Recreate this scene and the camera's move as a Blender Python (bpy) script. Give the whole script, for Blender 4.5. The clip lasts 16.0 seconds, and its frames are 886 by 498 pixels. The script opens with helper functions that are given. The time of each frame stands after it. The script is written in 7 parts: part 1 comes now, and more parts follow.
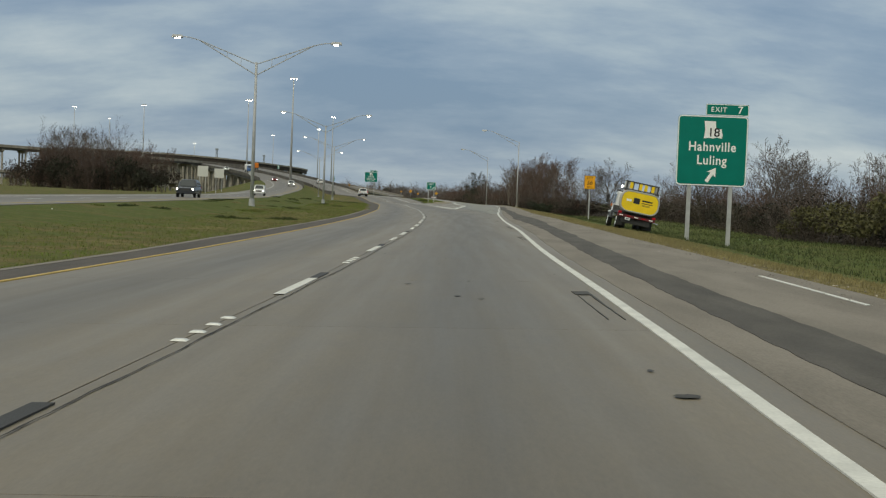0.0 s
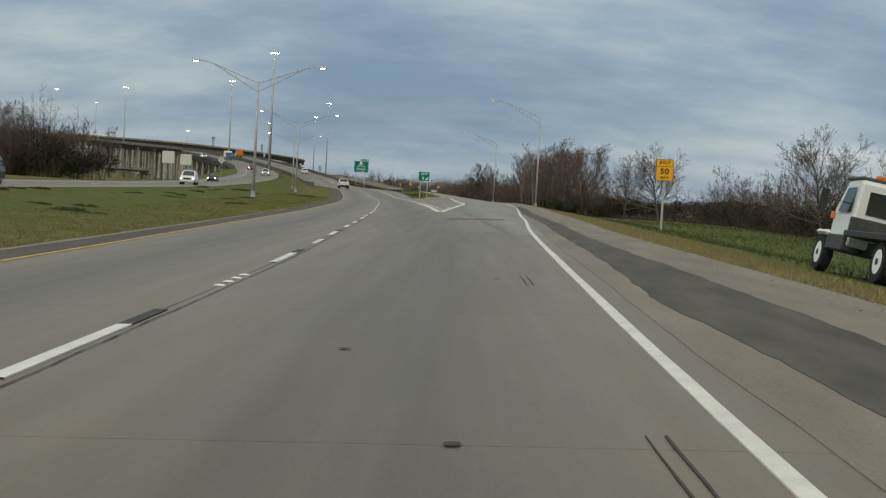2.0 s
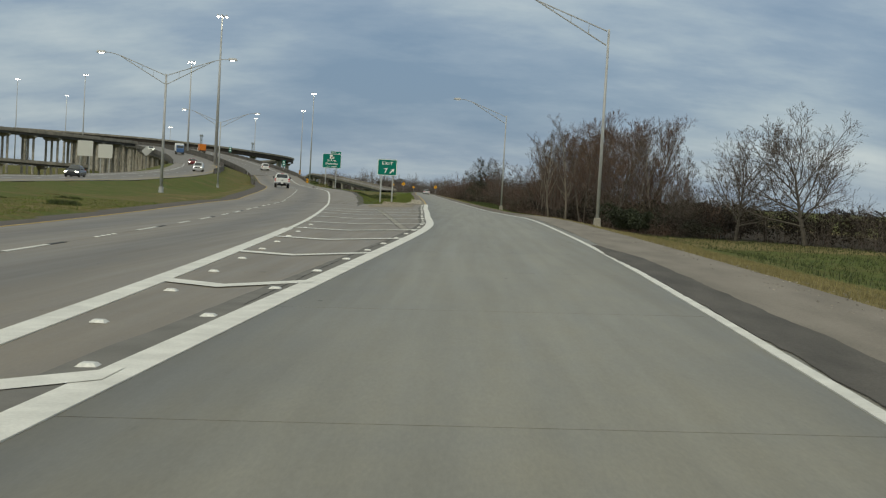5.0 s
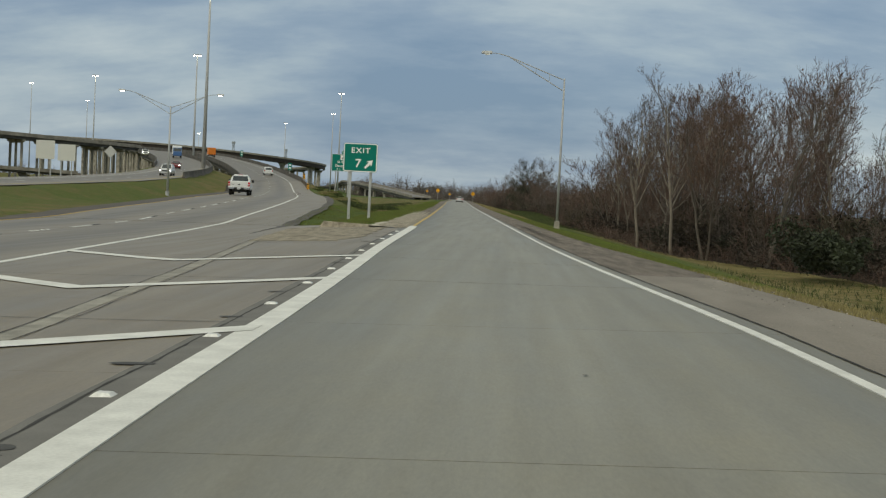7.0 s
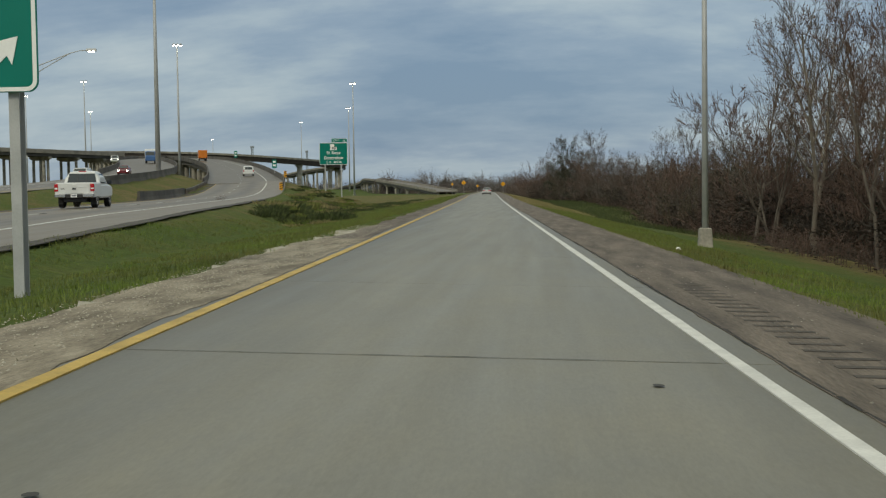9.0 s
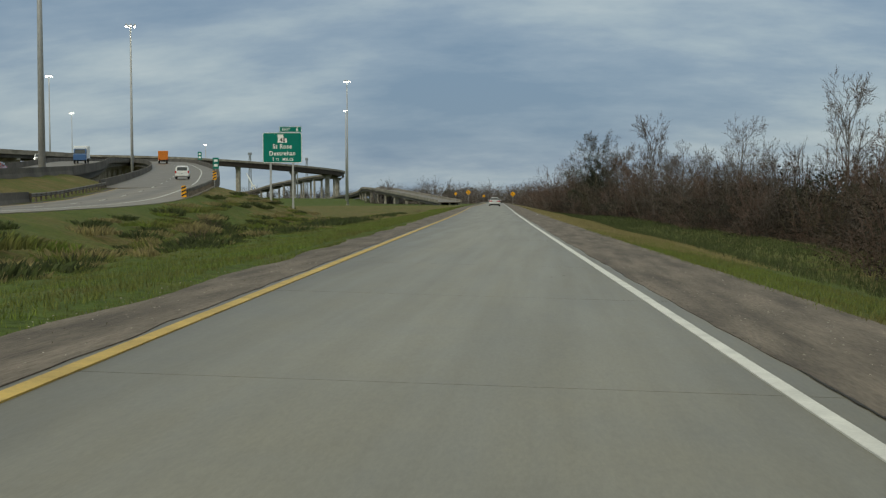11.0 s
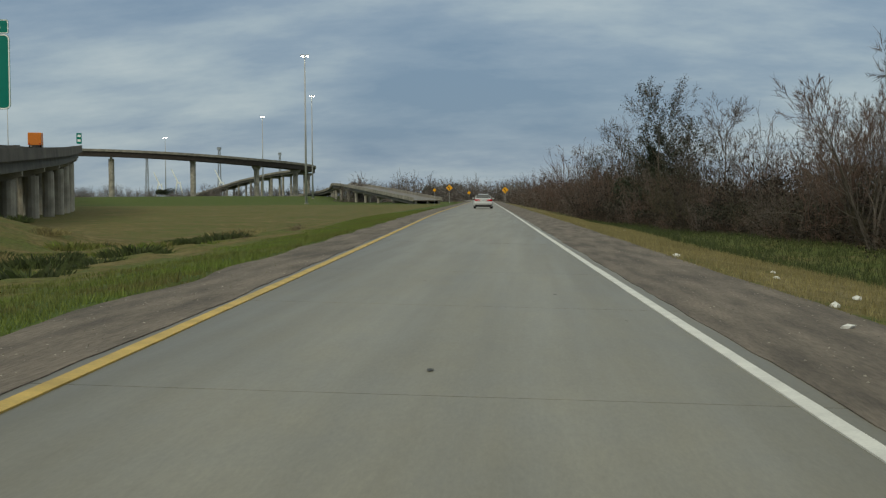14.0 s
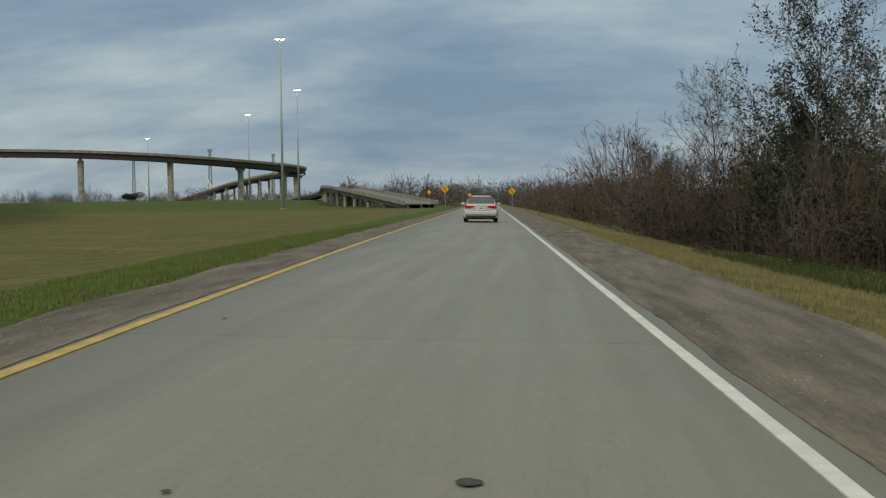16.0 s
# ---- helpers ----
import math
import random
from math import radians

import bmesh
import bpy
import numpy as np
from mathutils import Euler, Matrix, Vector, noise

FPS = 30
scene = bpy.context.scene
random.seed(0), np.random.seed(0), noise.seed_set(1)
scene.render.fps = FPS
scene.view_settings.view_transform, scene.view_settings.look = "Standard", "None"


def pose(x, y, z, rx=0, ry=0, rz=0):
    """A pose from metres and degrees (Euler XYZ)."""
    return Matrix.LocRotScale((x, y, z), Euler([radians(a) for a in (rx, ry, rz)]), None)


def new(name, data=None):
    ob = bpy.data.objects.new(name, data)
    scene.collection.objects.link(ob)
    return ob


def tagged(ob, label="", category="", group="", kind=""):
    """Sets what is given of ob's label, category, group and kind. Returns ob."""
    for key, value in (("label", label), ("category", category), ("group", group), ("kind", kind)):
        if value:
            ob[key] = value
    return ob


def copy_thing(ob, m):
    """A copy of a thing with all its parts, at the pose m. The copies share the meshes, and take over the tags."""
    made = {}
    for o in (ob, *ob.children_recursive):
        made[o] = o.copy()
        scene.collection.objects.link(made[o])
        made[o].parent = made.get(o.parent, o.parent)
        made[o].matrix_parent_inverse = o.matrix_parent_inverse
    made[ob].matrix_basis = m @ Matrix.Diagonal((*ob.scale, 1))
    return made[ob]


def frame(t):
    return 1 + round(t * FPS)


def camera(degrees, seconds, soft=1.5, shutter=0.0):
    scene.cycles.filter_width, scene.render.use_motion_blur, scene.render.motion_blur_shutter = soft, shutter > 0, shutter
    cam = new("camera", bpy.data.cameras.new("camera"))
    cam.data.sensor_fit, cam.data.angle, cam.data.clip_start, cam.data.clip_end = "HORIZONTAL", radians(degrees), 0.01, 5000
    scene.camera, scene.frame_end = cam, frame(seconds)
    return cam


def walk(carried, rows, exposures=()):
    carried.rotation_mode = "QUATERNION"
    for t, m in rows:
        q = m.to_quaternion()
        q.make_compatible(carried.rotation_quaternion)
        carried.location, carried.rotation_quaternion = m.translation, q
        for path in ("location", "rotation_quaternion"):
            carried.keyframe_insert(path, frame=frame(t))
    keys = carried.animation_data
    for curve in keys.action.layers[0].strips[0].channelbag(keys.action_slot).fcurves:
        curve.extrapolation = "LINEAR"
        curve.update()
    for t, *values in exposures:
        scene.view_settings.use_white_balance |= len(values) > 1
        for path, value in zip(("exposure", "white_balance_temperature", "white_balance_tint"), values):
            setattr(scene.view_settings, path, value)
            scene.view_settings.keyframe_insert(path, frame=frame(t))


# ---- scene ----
cam = camera(38.6, 16.0, soft=1.25)
# seconds, eye, heading to the left of +y, pitch, lean
PATH = [
    (0, -0.342, 4.288, 1.093, 0.343, -2.357, 2.339),
    (0.5, 0.008, 17.794, 1.111, 0.671, -2.487, 2.999),
    (1, 0.274, 31.368, 1.138, 0.814, -2.516, 3.251),
    (1.5, 0.518, 44.819, 1.129, 0.575, -2.613, 3.471),
    (2, 0.766, 58.220, 1.106, 0.535, -2.635, 3.234),
    (2.5, 0.972, 71.513, 1.100, 0.536, -2.598, 3.424),
    (3, 1.100, 84.713, 1.101, 0.417, -2.554, 3.423),
    (3.5, 1.304, 97.839, 1.115, 0.261, -2.506, 3.124),
    (4, 1.602, 111.205, 1.150, 0.356, -2.390, 3.177),
    (4.2, 1.781, 116.475, 1.192, 0.448, -2.596, 3.206),
    (6.3, 3.191, 170.514, 1.189, 1.643, -2.599, 2.963),
    (6.5, 3.220, 175.761, 1.219, 1.969, -2.407, 2.860),
    (7, 3.114, 189.024, 1.295, 2.629, -2.381, 2.880),
    (7.5, 2.930, 202.212, 1.294, 3.070, -2.613, 2.779),
    (8, 2.690, 215.548, 1.236, 3.005, -2.743, 1.597),
    (8.5, 2.408, 229.031, 1.246, 3.639, -2.635, -0.150),
    (9, 2.122, 242.285, 1.145, 4.196, -2.691, -0.789),
    (9.2, 1.986, 247.610, 1.105, 4.302, -2.556, -0.602),
    (11.3, -0.354, 304.247, 1.038, 4.494, -2.217, -0.215),
    (11.5, -0.555, 309.692, 1.057, 4.513, -2.338, -0.276),
    (12, -1.135, 323.353, 1.054, 4.667, -2.510, -0.321),
    (12.5, -1.720, 336.925, 1.061, 4.596, -2.250, -0.458),
    (13, -2.262, 350.431, 1.102, 4.324, -2.302, -0.032),
    (13.5, -2.775, 363.974, 1.099, 4.098, -2.444, -0.017),
    (14, -3.233, 377.509, 1.118, 3.917, -2.341, -0.385),
    (14.5, -3.639, 391.034, 1.131, 3.858, -2.440, -0.592),
    (15, -4.017, 404.542, 1.152, 3.857, -2.362, -0.522),
    (15.5, -4.404, 418.011, 1.183, 3.943, -2.372, -0.522),
    (16, -4.833, 431.439, 1.218, 4.126, -2.223, -0.777),
]
walk(cam, [(t, pose(x, y, z, 90 + pitch, 0, yaw) @ pose(0, 0, 0, 0, 0, lean)) for t, x, y, z, yaw, pitch, lean in PATH],
     exposures=[(0.0, 0.0, 6850, 1), (9.0, 0.0, 6850, 0), (11.5, -0.06, 6850, -1), (16.0, -0.08, 6850, -1)])

# ---- sky and light ----
SUN_EL, SUN_AZ = 34.0, 205.0
SKY_SHIFT = 0.0
world = bpy.data.worlds.new("sky")
scene.world = world
world.use_nodes = True
wn, wl = world.node_tree.nodes, world.node_tree.links
wn.clear()
w_out = wn.new("ShaderNodeOutputWorld")
w_bg = wn.new("ShaderNodeBackground")
w_sky = wn.new("ShaderNodeTexSky")
w_sky.sky_type = "NISHITA"
w_sky.sun_disc = False
w_sky.sun_elevation, w_sky.sun_rotation = radians(SUN_EL), radians(SUN_AZ)
w_sky.air_density, w_sky.dust_density = 1.0, 1.5
w_co = wn.new("ShaderNodeTexCoord")
w_sep = wn.new("ShaderNodeSeparateXYZ")
w_add = wn.new("ShaderNodeMath"); w_add.operation = "ADD"; w_add.inputs[1].default_value = 0.42
w_max = wn.new("ShaderNodeMath"); w_max.operation = "MAXIMUM"; w_max.inputs[1].default_value = 0.05
w_dx = wn.new("ShaderNodeMath"); w_dx.operation = "DIVIDE"
w_dy = wn.new("ShaderNodeMath"); w_dy.operation = "DIVIDE"
w_st = wn.new("ShaderNodeMath"); w_st.operation = "MULTIPLY_ADD"; w_st.inputs[1].default_value = 2.2; w_st.inputs[2].default_value = SKY_SHIFT
w_com = wn.new("ShaderNodeCombineXYZ")
w_n1 = wn.new("ShaderNodeTexNoise"); w_n1.inputs["Scale"].default_value = 1.25; w_n1.inputs["Detail"].default_value = 6; w_n1.inputs["Roughness"].default_value = 0.48; w_n1.inputs["Distortion"].default_value = 0.5
w_n2 = wn.new("ShaderNodeTexNoise"); w_n2.inputs["Scale"].default_value = 4.5; w_n2.inputs["Detail"].default_value = 6; w_n2.inputs["Roughness"].default_value = 0.6
w_mn = wn.new("ShaderNodeMix"); w_mn.inputs["Factor"].default_value = 0.36
w_ramp = wn.new("ShaderNodeValToRGB")
CLOUD = [(0.36, (0.185, 0.265, 0.42, 1)), (0.465, (0.27, 0.345, 0.49, 1)), (0.55, (0.38, 0.45, 0.565, 1)), (0.67, (0.54, 0.59, 0.67, 1))]
while len(w_ramp.color_ramp.elements) < 4:
    w_ramp.color_ramp.elements.new(0.5)
for el, (p, c) in zip(w_ramp.color_ramp.elements, CLOUD):
    el.position, el.color = p, c
w_scl = wn.new("ShaderNodeVectorMath"); w_scl.operation = "SCALE"; w_scl.inputs["Scale"].default_value = 0.10
w_mix = wn.new("ShaderNodeMix"); w_mix.data_type = "RGBA"; w_mix.inputs["Factor"].default_value = 0.88
wl.new(w_co.outputs["Generated"], w_sep.inputs[0])
wl.new(w_sep.outputs["Z"], w_add.inputs[0]); wl.new(w_add.outputs[0], w_max.inputs[0])
wl.new(w_sep.outputs["X"], w_dx.inputs[0]); wl.new(w_max.outputs[0], w_dx.inputs[1])
wl.new(w_sep.outputs["Y"], w_dy.inputs[0]); wl.new(w_max.outputs[0], w_dy.inputs[1])
wl.new(w_dx.outputs[0], w_com.inputs[0]); wl.new(w_dy.outputs[0], w_st.inputs[0]); wl.new(w_st.outputs[0], w_com.inputs[1])
wl.new(w_com.outputs[0], w_n1.inputs["Vector"]); wl.new(w_com.outputs[0], w_n2.inputs["Vector"])
wl.new(w_n1.outputs["Fac"], w_mn.inputs[2]); wl.new(w_n2.outputs["Fac"], w_mn.inputs[3])
wl.new(w_mn.outputs[0], w_ramp.inputs[0])
wl.new(w_sky.outputs[0], w_scl.inputs[0])
wl.new(w_scl.outputs[0], w_mix.inputs[6]); wl.new(w_ramp.outputs[0], w_mix.inputs[7])
# the cloud layer brightens and greys towards the zenith
w_up = wn.new("ShaderNodeMapRange"); w_up.inputs["From Min"].default_value = 0.22; w_up.inputs["From Max"].default_value = 0.75
w_top = wn.new("ShaderNodeMix"); w_top.data_type = "RGBA"; w_top.inputs[7].default_value = (0.74, 0.73, 0.69, 1)
wl.new(w_sep.outputs["Z"], w_up.inputs["Value"]); wl.new(w_up.outputs[0], w_top.inputs["Factor"])
wl.new(w_mix.outputs[2], w_top.inputs[6])
wl.new(w_top.outputs[2], w_bg.inputs["Color"])
w_bg.inputs["Strength"].default_value = 1.0
wl.new(w_bg.outputs[0], w_out.inputs[0])

sun = new("sun", bpy.data.lights.new("sun", "SUN"))
sun.data.energy, sun.data.angle, sun.data.color = 1.15, radians(16), (1.0, 0.91, 0.78)
sun.matrix_world = pose(0, 0, 60, 90 - SUN_EL, 0, 180 - SUN_AZ)

# ---- materials ----
MATS = {}


def mat(name, color, rough=0.6, metal=0.0, var=0.25, scale=6.0, fine=60.0, bump=0.15, second=None, emit=0.0, island=0.0, obj_var=0.0, spec=0.5, stretch=None):
    """A procedural surface: base colour broken up at two scales, roughness variation and bump, in metres."""
    if name in MATS:
        return MATS[name]
    m = bpy.data.materials.new(name)
    m.use_nodes = True
    n, l = m.node_tree.nodes, m.node_tree.links
    b = n["Principled BSDF"]
    b.inputs["Roughness"].default_value, b.inputs["Metallic"].default_value = rough, metal
    b.inputs["Specular IOR Level"].default_value = spec
    co = n.new("ShaderNodeTexCoord")
    src = co.outputs["Object"]
    if stretch:
        mp = n.new("ShaderNodeMapping")
        mp.inputs["Scale"].default_value = stretch
        l.new(src, mp.inputs[0])
        src = mp.outputs[0]
    n1 = n.new("ShaderNodeTexNoise"); n1.inputs["Scale"].default_value = scale; n1.inputs["Detail"].default_value = 6
    n2 = n.new("ShaderNodeTexNoise"); n2.inputs["Scale"].default_value = fine; n2.inputs["Detail"].default_value = 4
    l.new(src, n1.inputs["Vector"]); l.new(src, n2.inputs["Vector"])
    second = second or tuple(c * (1 - var) for c in color)
    first = tuple(min(1.0, c * (1 + 0.35 * var)) for c in color)
    r1 = n.new("ShaderNodeValToRGB")
    r1.color_ramp.elements[0].position, r1.color_ramp.elements[1].position = 0.33, 0.67
    r1.color_ramp.elements[0].color, r1.color_ramp.elements[1].color = (*second, 1), (*first, 1)
    l.new(n1.outputs["Fac"], r1.inputs[0])
    mx = n.new("ShaderNodeMix"); mx.data_type = "RGBA"; mx.blend_type = "MULTIPLY"; mx.inputs["Factor"].default_value = min(1.0, var * 1.6)
    r2 = n.new("ShaderNodeValToRGB")
    r2.color_ramp.elements[0].position, r2.color_ramp.elements[1].position = 0.3, 0.65
    r2.color_ramp.elements[0].color, r2.color_ramp.elements[1].color = (0.55, 0.55, 0.55, 1), (1, 1, 1, 1)
    l.new(n2.outputs["Fac"], r2.inputs[0])
    l.new(r1.outputs[0], mx.inputs[6]); l.new(r2.outputs[0], mx.inputs[7])
    out = mx.outputs[2]
    if island or obj_var:
        hs = n.new("ShaderNodeHueSaturation")
        mr = n.new("ShaderNodeMapRange")
        amt = island or obj_var
        mr.inputs["To Min"].default_value, mr.inputs["To Max"].default_value = 1 - amt, 1 + amt
        l.new(n.new("ShaderNodeNewGeometry").outputs["Random Per Island"] if island else n.new("ShaderNodeObjectInfo").outputs["Random"], mr.inputs["Value"])
        l.new(mr.outputs[0], hs.inputs["Value"]); l.new(out, hs.inputs["Color"])
        out = hs.outputs[0]
    l.new(out, b.inputs["Base Color"])
    if bump:
        bp = n.new("ShaderNodeBump"); bp.inputs["Strength"].default_value = bump; bp.inputs["Distance"].default_value = 0.02
        l.new(n2.outputs["Fac"], bp.inputs["Height"]); l.new(bp.outputs[0], b.inputs["Normal"])
    if emit:
        b.inputs["Emission Color"].default_value = (*color, 1)
        b.inputs["Emission Strength"].default_value = emit
    MATS[name] = m
    return m


def concrete_road(name, color, streak, turn, lane):
    """Worn concrete paving: broad blotches, faint tyre lanes along the road, mottling, fine aggregate, tone varying slab by slab."""
    m = bpy.data.materials.new(name)
    m.use_nodes = True
    n, l = m.node_tree.nodes, m.node_tree.links
    b = n["Principled BSDF"]
    b.inputs["Specular IOR Level"].default_value = 0.5
    co = n.new("ShaderNodeTexCoord")
    along = n.new("ShaderNodeMapping")
    along.inputs["Rotation"].default_value = (0, 0, radians(turn))
    along.inputs["Scale"].default_value = (1.0, 0.035, 1.0)
    l.new(co.outputs["Object"], along.inputs[0])

    drawn = n.new("ShaderNodeMapping")
    drawn.inputs["Rotation"].default_value = (0, 0, radians(turn))
    drawn.inputs["Scale"].default_value = (1.0, 0.2, 1.0)
    l.new(co.outputs["Object"], drawn.inputs[0])

    def layer(src, scale, detail, lo, hi, p0, p1, rough=0.55):
        t = n.new("ShaderNodeTexNoise")
        t.inputs["Scale"].default_value, t.inputs["Detail"].default_value, t.inputs["Roughness"].default_value = scale, detail, rough
        l.new(src, t.inputs["Vector"])
        r = n.new("ShaderNodeMapRange")
        r.inputs["From Min"].default_value, r.inputs["From Max"].default_value = p0, p1
        r.inputs["To Min"].default_value, r.inputs["To Max"].default_value = lo, hi
        l.new(t.outputs["Fac"], r.inputs["Value"])
        return t, r.outputs[0]

    obj = co.outputs["Object"]
    parts = [layer(along.outputs[0], 1.15, 3, 1 - streak, 1 + streak * 0.7, 0.3, 0.7)[1],
             layer(drawn.outputs[0], 1.4, 5, 0.93, 1.06, 0.32, 0.68, 0.6)[1],
             layer(along.outputs[0], 2.6, 5, 0.92, 1.07, 0.32, 0.68, 0.6)[1],
             layer(drawn.outputs[0], 9.0, 5, 0.95, 1.04, 0.3, 0.7, 0.65)[1]]
    grain, g = layer(drawn.outputs[0], 46.0, 3, 0.88, 1.11, 0.28, 0.72, 0.75)
    parts.append(g)
    parts.append(layer(drawn.outputs[0], 4.5, 7, 0.80, 1.0, 0.25, 0.34, 0.75)[1])
    # wheel paths polished pale, oil-darkened middle and dirty edges, by the place across the lane
    lat = n.new("ShaderNodeAttribute"); lat.attribute_name = "across"
    wear = n.new("ShaderNodeValToRGB")
    while len(wear.color_ramp.elements) < 7:
        wear.color_ramp.elements.new(0.5)
    wear.color_ramp.interpolation = "B_SPLINE"
    for el, (p, c) in zip(wear.color_ramp.elements, zip((0.0, 0.11, 0.3, 0.5, 0.7, 0.89, 1.0), lane)):
        el.position, el.color = p, (c, c, c, 1)
    l.new(lat.outputs["Fac"], wear.inputs[0])
    parts.append(wear.outputs[0])
    mr = n.new("ShaderNodeMapRange")
    mr.inputs["To Min"].default_value, mr.inputs["To Max"].default_value = 0.98, 1.02
    l.new(n.new("ShaderNodeObjectInfo").outputs["Random"], mr.inputs["Value"])
    v = mr.outputs[0]
    for k in parts:
        mu = n.new("ShaderNodeMath"); mu.operation = "MULTIPLY"
        l.new(v, mu.inputs[0]); l.new(k, mu.inputs[1])
        v = mu.outputs[0]
    # warm to cool drift of the tone
    tn, tf = layer(obj, 0.9, 4, 0.0, 1.0, 0.35, 0.65)
    tone = n.new("ShaderNodeMix"); tone.data_type = "RGBA"
    tone.inputs[6].default_value = (*color, 1)
    tone.inputs[7].default_value = (color[0] * 0.95, color[1] * 0.975, color[2] * 1.04, 1)
    l.new(tf, tone.inputs["Factor"])
    sc = n.new("ShaderNodeVectorMath"); sc.operation = "SCALE"
    l.new(tone.outputs[2], sc.inputs[0]); l.new(v, sc.inputs["Scale"])
    l.new(sc.outputs[0], b.inputs["Base Color"])
    rr = layer(along.outputs[0], 3.0, 4, 0.42, 0.50, 0.3, 0.7)[1]
    l.new(rr, b.inputs["Roughness"])
    bp = n.new("ShaderNodeBump"); bp.inputs["Strength"].default_value = 0.12; bp.inputs["Distance"].default_value = 0.008
    l.new(grain.outputs["Fac"], bp.inputs["Height"]); l.new(bp.outputs[0], b.inputs["Normal"])
    return m


CONC = concrete_road("road_concrete", (0.181, 0.147, 0.098), 0.10, 0.0, (0.92, 0.97, 0.80, 0.53, 0.88, 1.06, 1.12))
RAMPC = concrete_road("ramp_concrete", (0.213, 0.197, 0.145), 0.10, -4.2, (0.50, 0.68, 1.0, 1.06, 1.06, 0.84, 0.70))
JOINT = mat("joint_filler", (0.035, 0.033, 0.03), 0.9)
SHOULDER = mat("shoulder_asphalt", (0.185, 0.155, 0.125), 0.95, var=0.5, scale=3.4, fine=42, bump=0.9, second=(0.095, 0.079, 0.064), stretch=(1, 0.12, 1))
SHOULDER2 = mat("shoulder_concrete", (0.232, 0.208, 0.178), 0.92, var=0.25, scale=1.6, fine=60, bump=0.4, second=(0.18, 0.16, 0.136), stretch=(1, 0.2, 1))
SHOULDER3 = mat("dark_shoulder_asphalt", (0.098, 0.085, 0.076), 0.95, var=0.3, scale=2.0, fine=42, bump=0.6, second=(0.075, 0.066, 0.06), stretch=(1, 0.15, 1))
ASPH = mat("patch_asphalt", (0.098, 0.09, 0.08), 0.9, var=0.35, scale=2.5, fine=70, bump=0.5, stretch=(1, 0.22, 1))
WHITE_L = mat("white_line_paint", (0.72, 0.72, 0.68), 0.6, var=0.16, scale=3, fine=45, bump=0.1)
YEL_L = mat("yellow_line_paint", (0.57, 0.39, 0.085), 0.6, var=0.25, scale=3, fine=45, bump=0.1)
BLACK_L = mat("black_contrast_paint", (0.035, 0.035, 0.037), 0.7, var=0.2)
RPM = mat("pavement_marker_ceramic", (0.8, 0.8, 0.76), 0.35)
GALV = mat("galvanised_steel", (0.46, 0.47, 0.47), 0.5, 0.15, var=0.15, scale=3)
RAILST = mat("weathered_rail_steel", (0.20, 0.19, 0.175), 0.7, 0.3, var=0.35, scale=1.5)
DKSTEEL = mat("dark_steel", (0.10, 0.10, 0.10), 0.6, 0.5)
GREEN = mat("sign_green", (0.002, 0.19, 0.145), 0.45, var=0.08, scale=1.5, bump=0.0, spec=0.2)
SIGNW = mat("sign_white", (0.90, 0.91, 0.89), 0.4, var=0.05, bump=0.0)
SIGNY = mat("sign_amber", (0.90, 0.42, 0.005), 0.4, var=0.06, bump=0.0)
SIGNK = mat("sign_black", (0.01, 0.01, 0.01), 0.5, bump=0.0)
ALU = mat("sign_back_aluminium", (0.55, 0.55, 0.53), 0.5, 0.4, var=0.1)
BRIDGE = mat("bridge_concrete", (0.42, 0.39, 0.33), 0.9, var=0.35, scale=0.5, fine=12, bump=0.2, second=(0.25, 0.235, 0.20))
PARAPET = mat("weathered_parapet", (0.125, 0.115, 0.10), 0.92, var=0.35, scale=0.25, fine=3, bump=0.1, second=(0.06, 0.056, 0.05))
PALEPAR = mat("pale_parapet", (0.32, 0.295, 0.25), 0.92, var=0.35, scale=0.4, fine=8, bump=0.1, second=(0.20, 0.185, 0.155))
GIRDER = mat("girder_concrete", (0.14, 0.135, 0.12), 0.9, var=0.3, scale=0.5)
BARK = mat("grey_bark", (0.135, 0.115, 0.095), 0.95, var=0.35, scale=2.0, fine=30, bump=0.6, obj_var=0.2)
GREYBARK = mat("lichen_bark", (0.135, 0.12, 0.10), 0.95, var=0.35, scale=2.0, fine=30, bump=0.6)
PALE = mat("pale_bark", (0.25, 0.215, 0.175), 0.95, var=0.3, scale=2.0, fine=30, bump=0.5, obj_var=0.15)
TWIG = mat("bare_twigs", (0.135, 0.110, 0.094), 0.95, var=0.3, scale=1.0, fine=8, bump=0.0, island=0.18)
TWIGR = mat("reddish_twigs", (0.138, 0.090, 0.071), 0.95, var=0.3, scale=1.0, fine=8, bump=0.0, island=0.18)
OLIVET = mat("olive_twigs", (0.078, 0.066, 0.04), 0.95, var=0.3, scale=1.0, fine=8, bump=0.0, island=0.3)
# twig colour darkened to stand for the shade inside the brush
TWIGD = mat("shade_dark_twigs", (0.07, 0.055, 0.043), 0.95, var=0.3, scale=1.0, fine=8, bump=0.0, island=0.15)
# undergrowth leaf colours, darkened to hold the wood's inner shade
UNDER = mat("shaded_dead_undergrowth", (0.036, 0.027, 0.019), 0.9, var=0.4, scale=1.2, fine=9, bump=0.0, island=0.35)
UNDERG = mat("shaded_green_undergrowth", (0.026, 0.028, 0.014), 0.85, var=0.4, scale=1.2, fine=9, bump=0.0, island=0.35)
LEAF = mat("evergreen_leaves", (0.026, 0.037, 0.013), 0.7, var=0.4, scale=1.2, fine=9, bump=0.0, island=0.35)
DRYLEAF = mat("dry_leaves", (0.16, 0.095, 0.05), 0.85, var=0.3, scale=1.2, fine=9, bump=0.0, island=0.35)
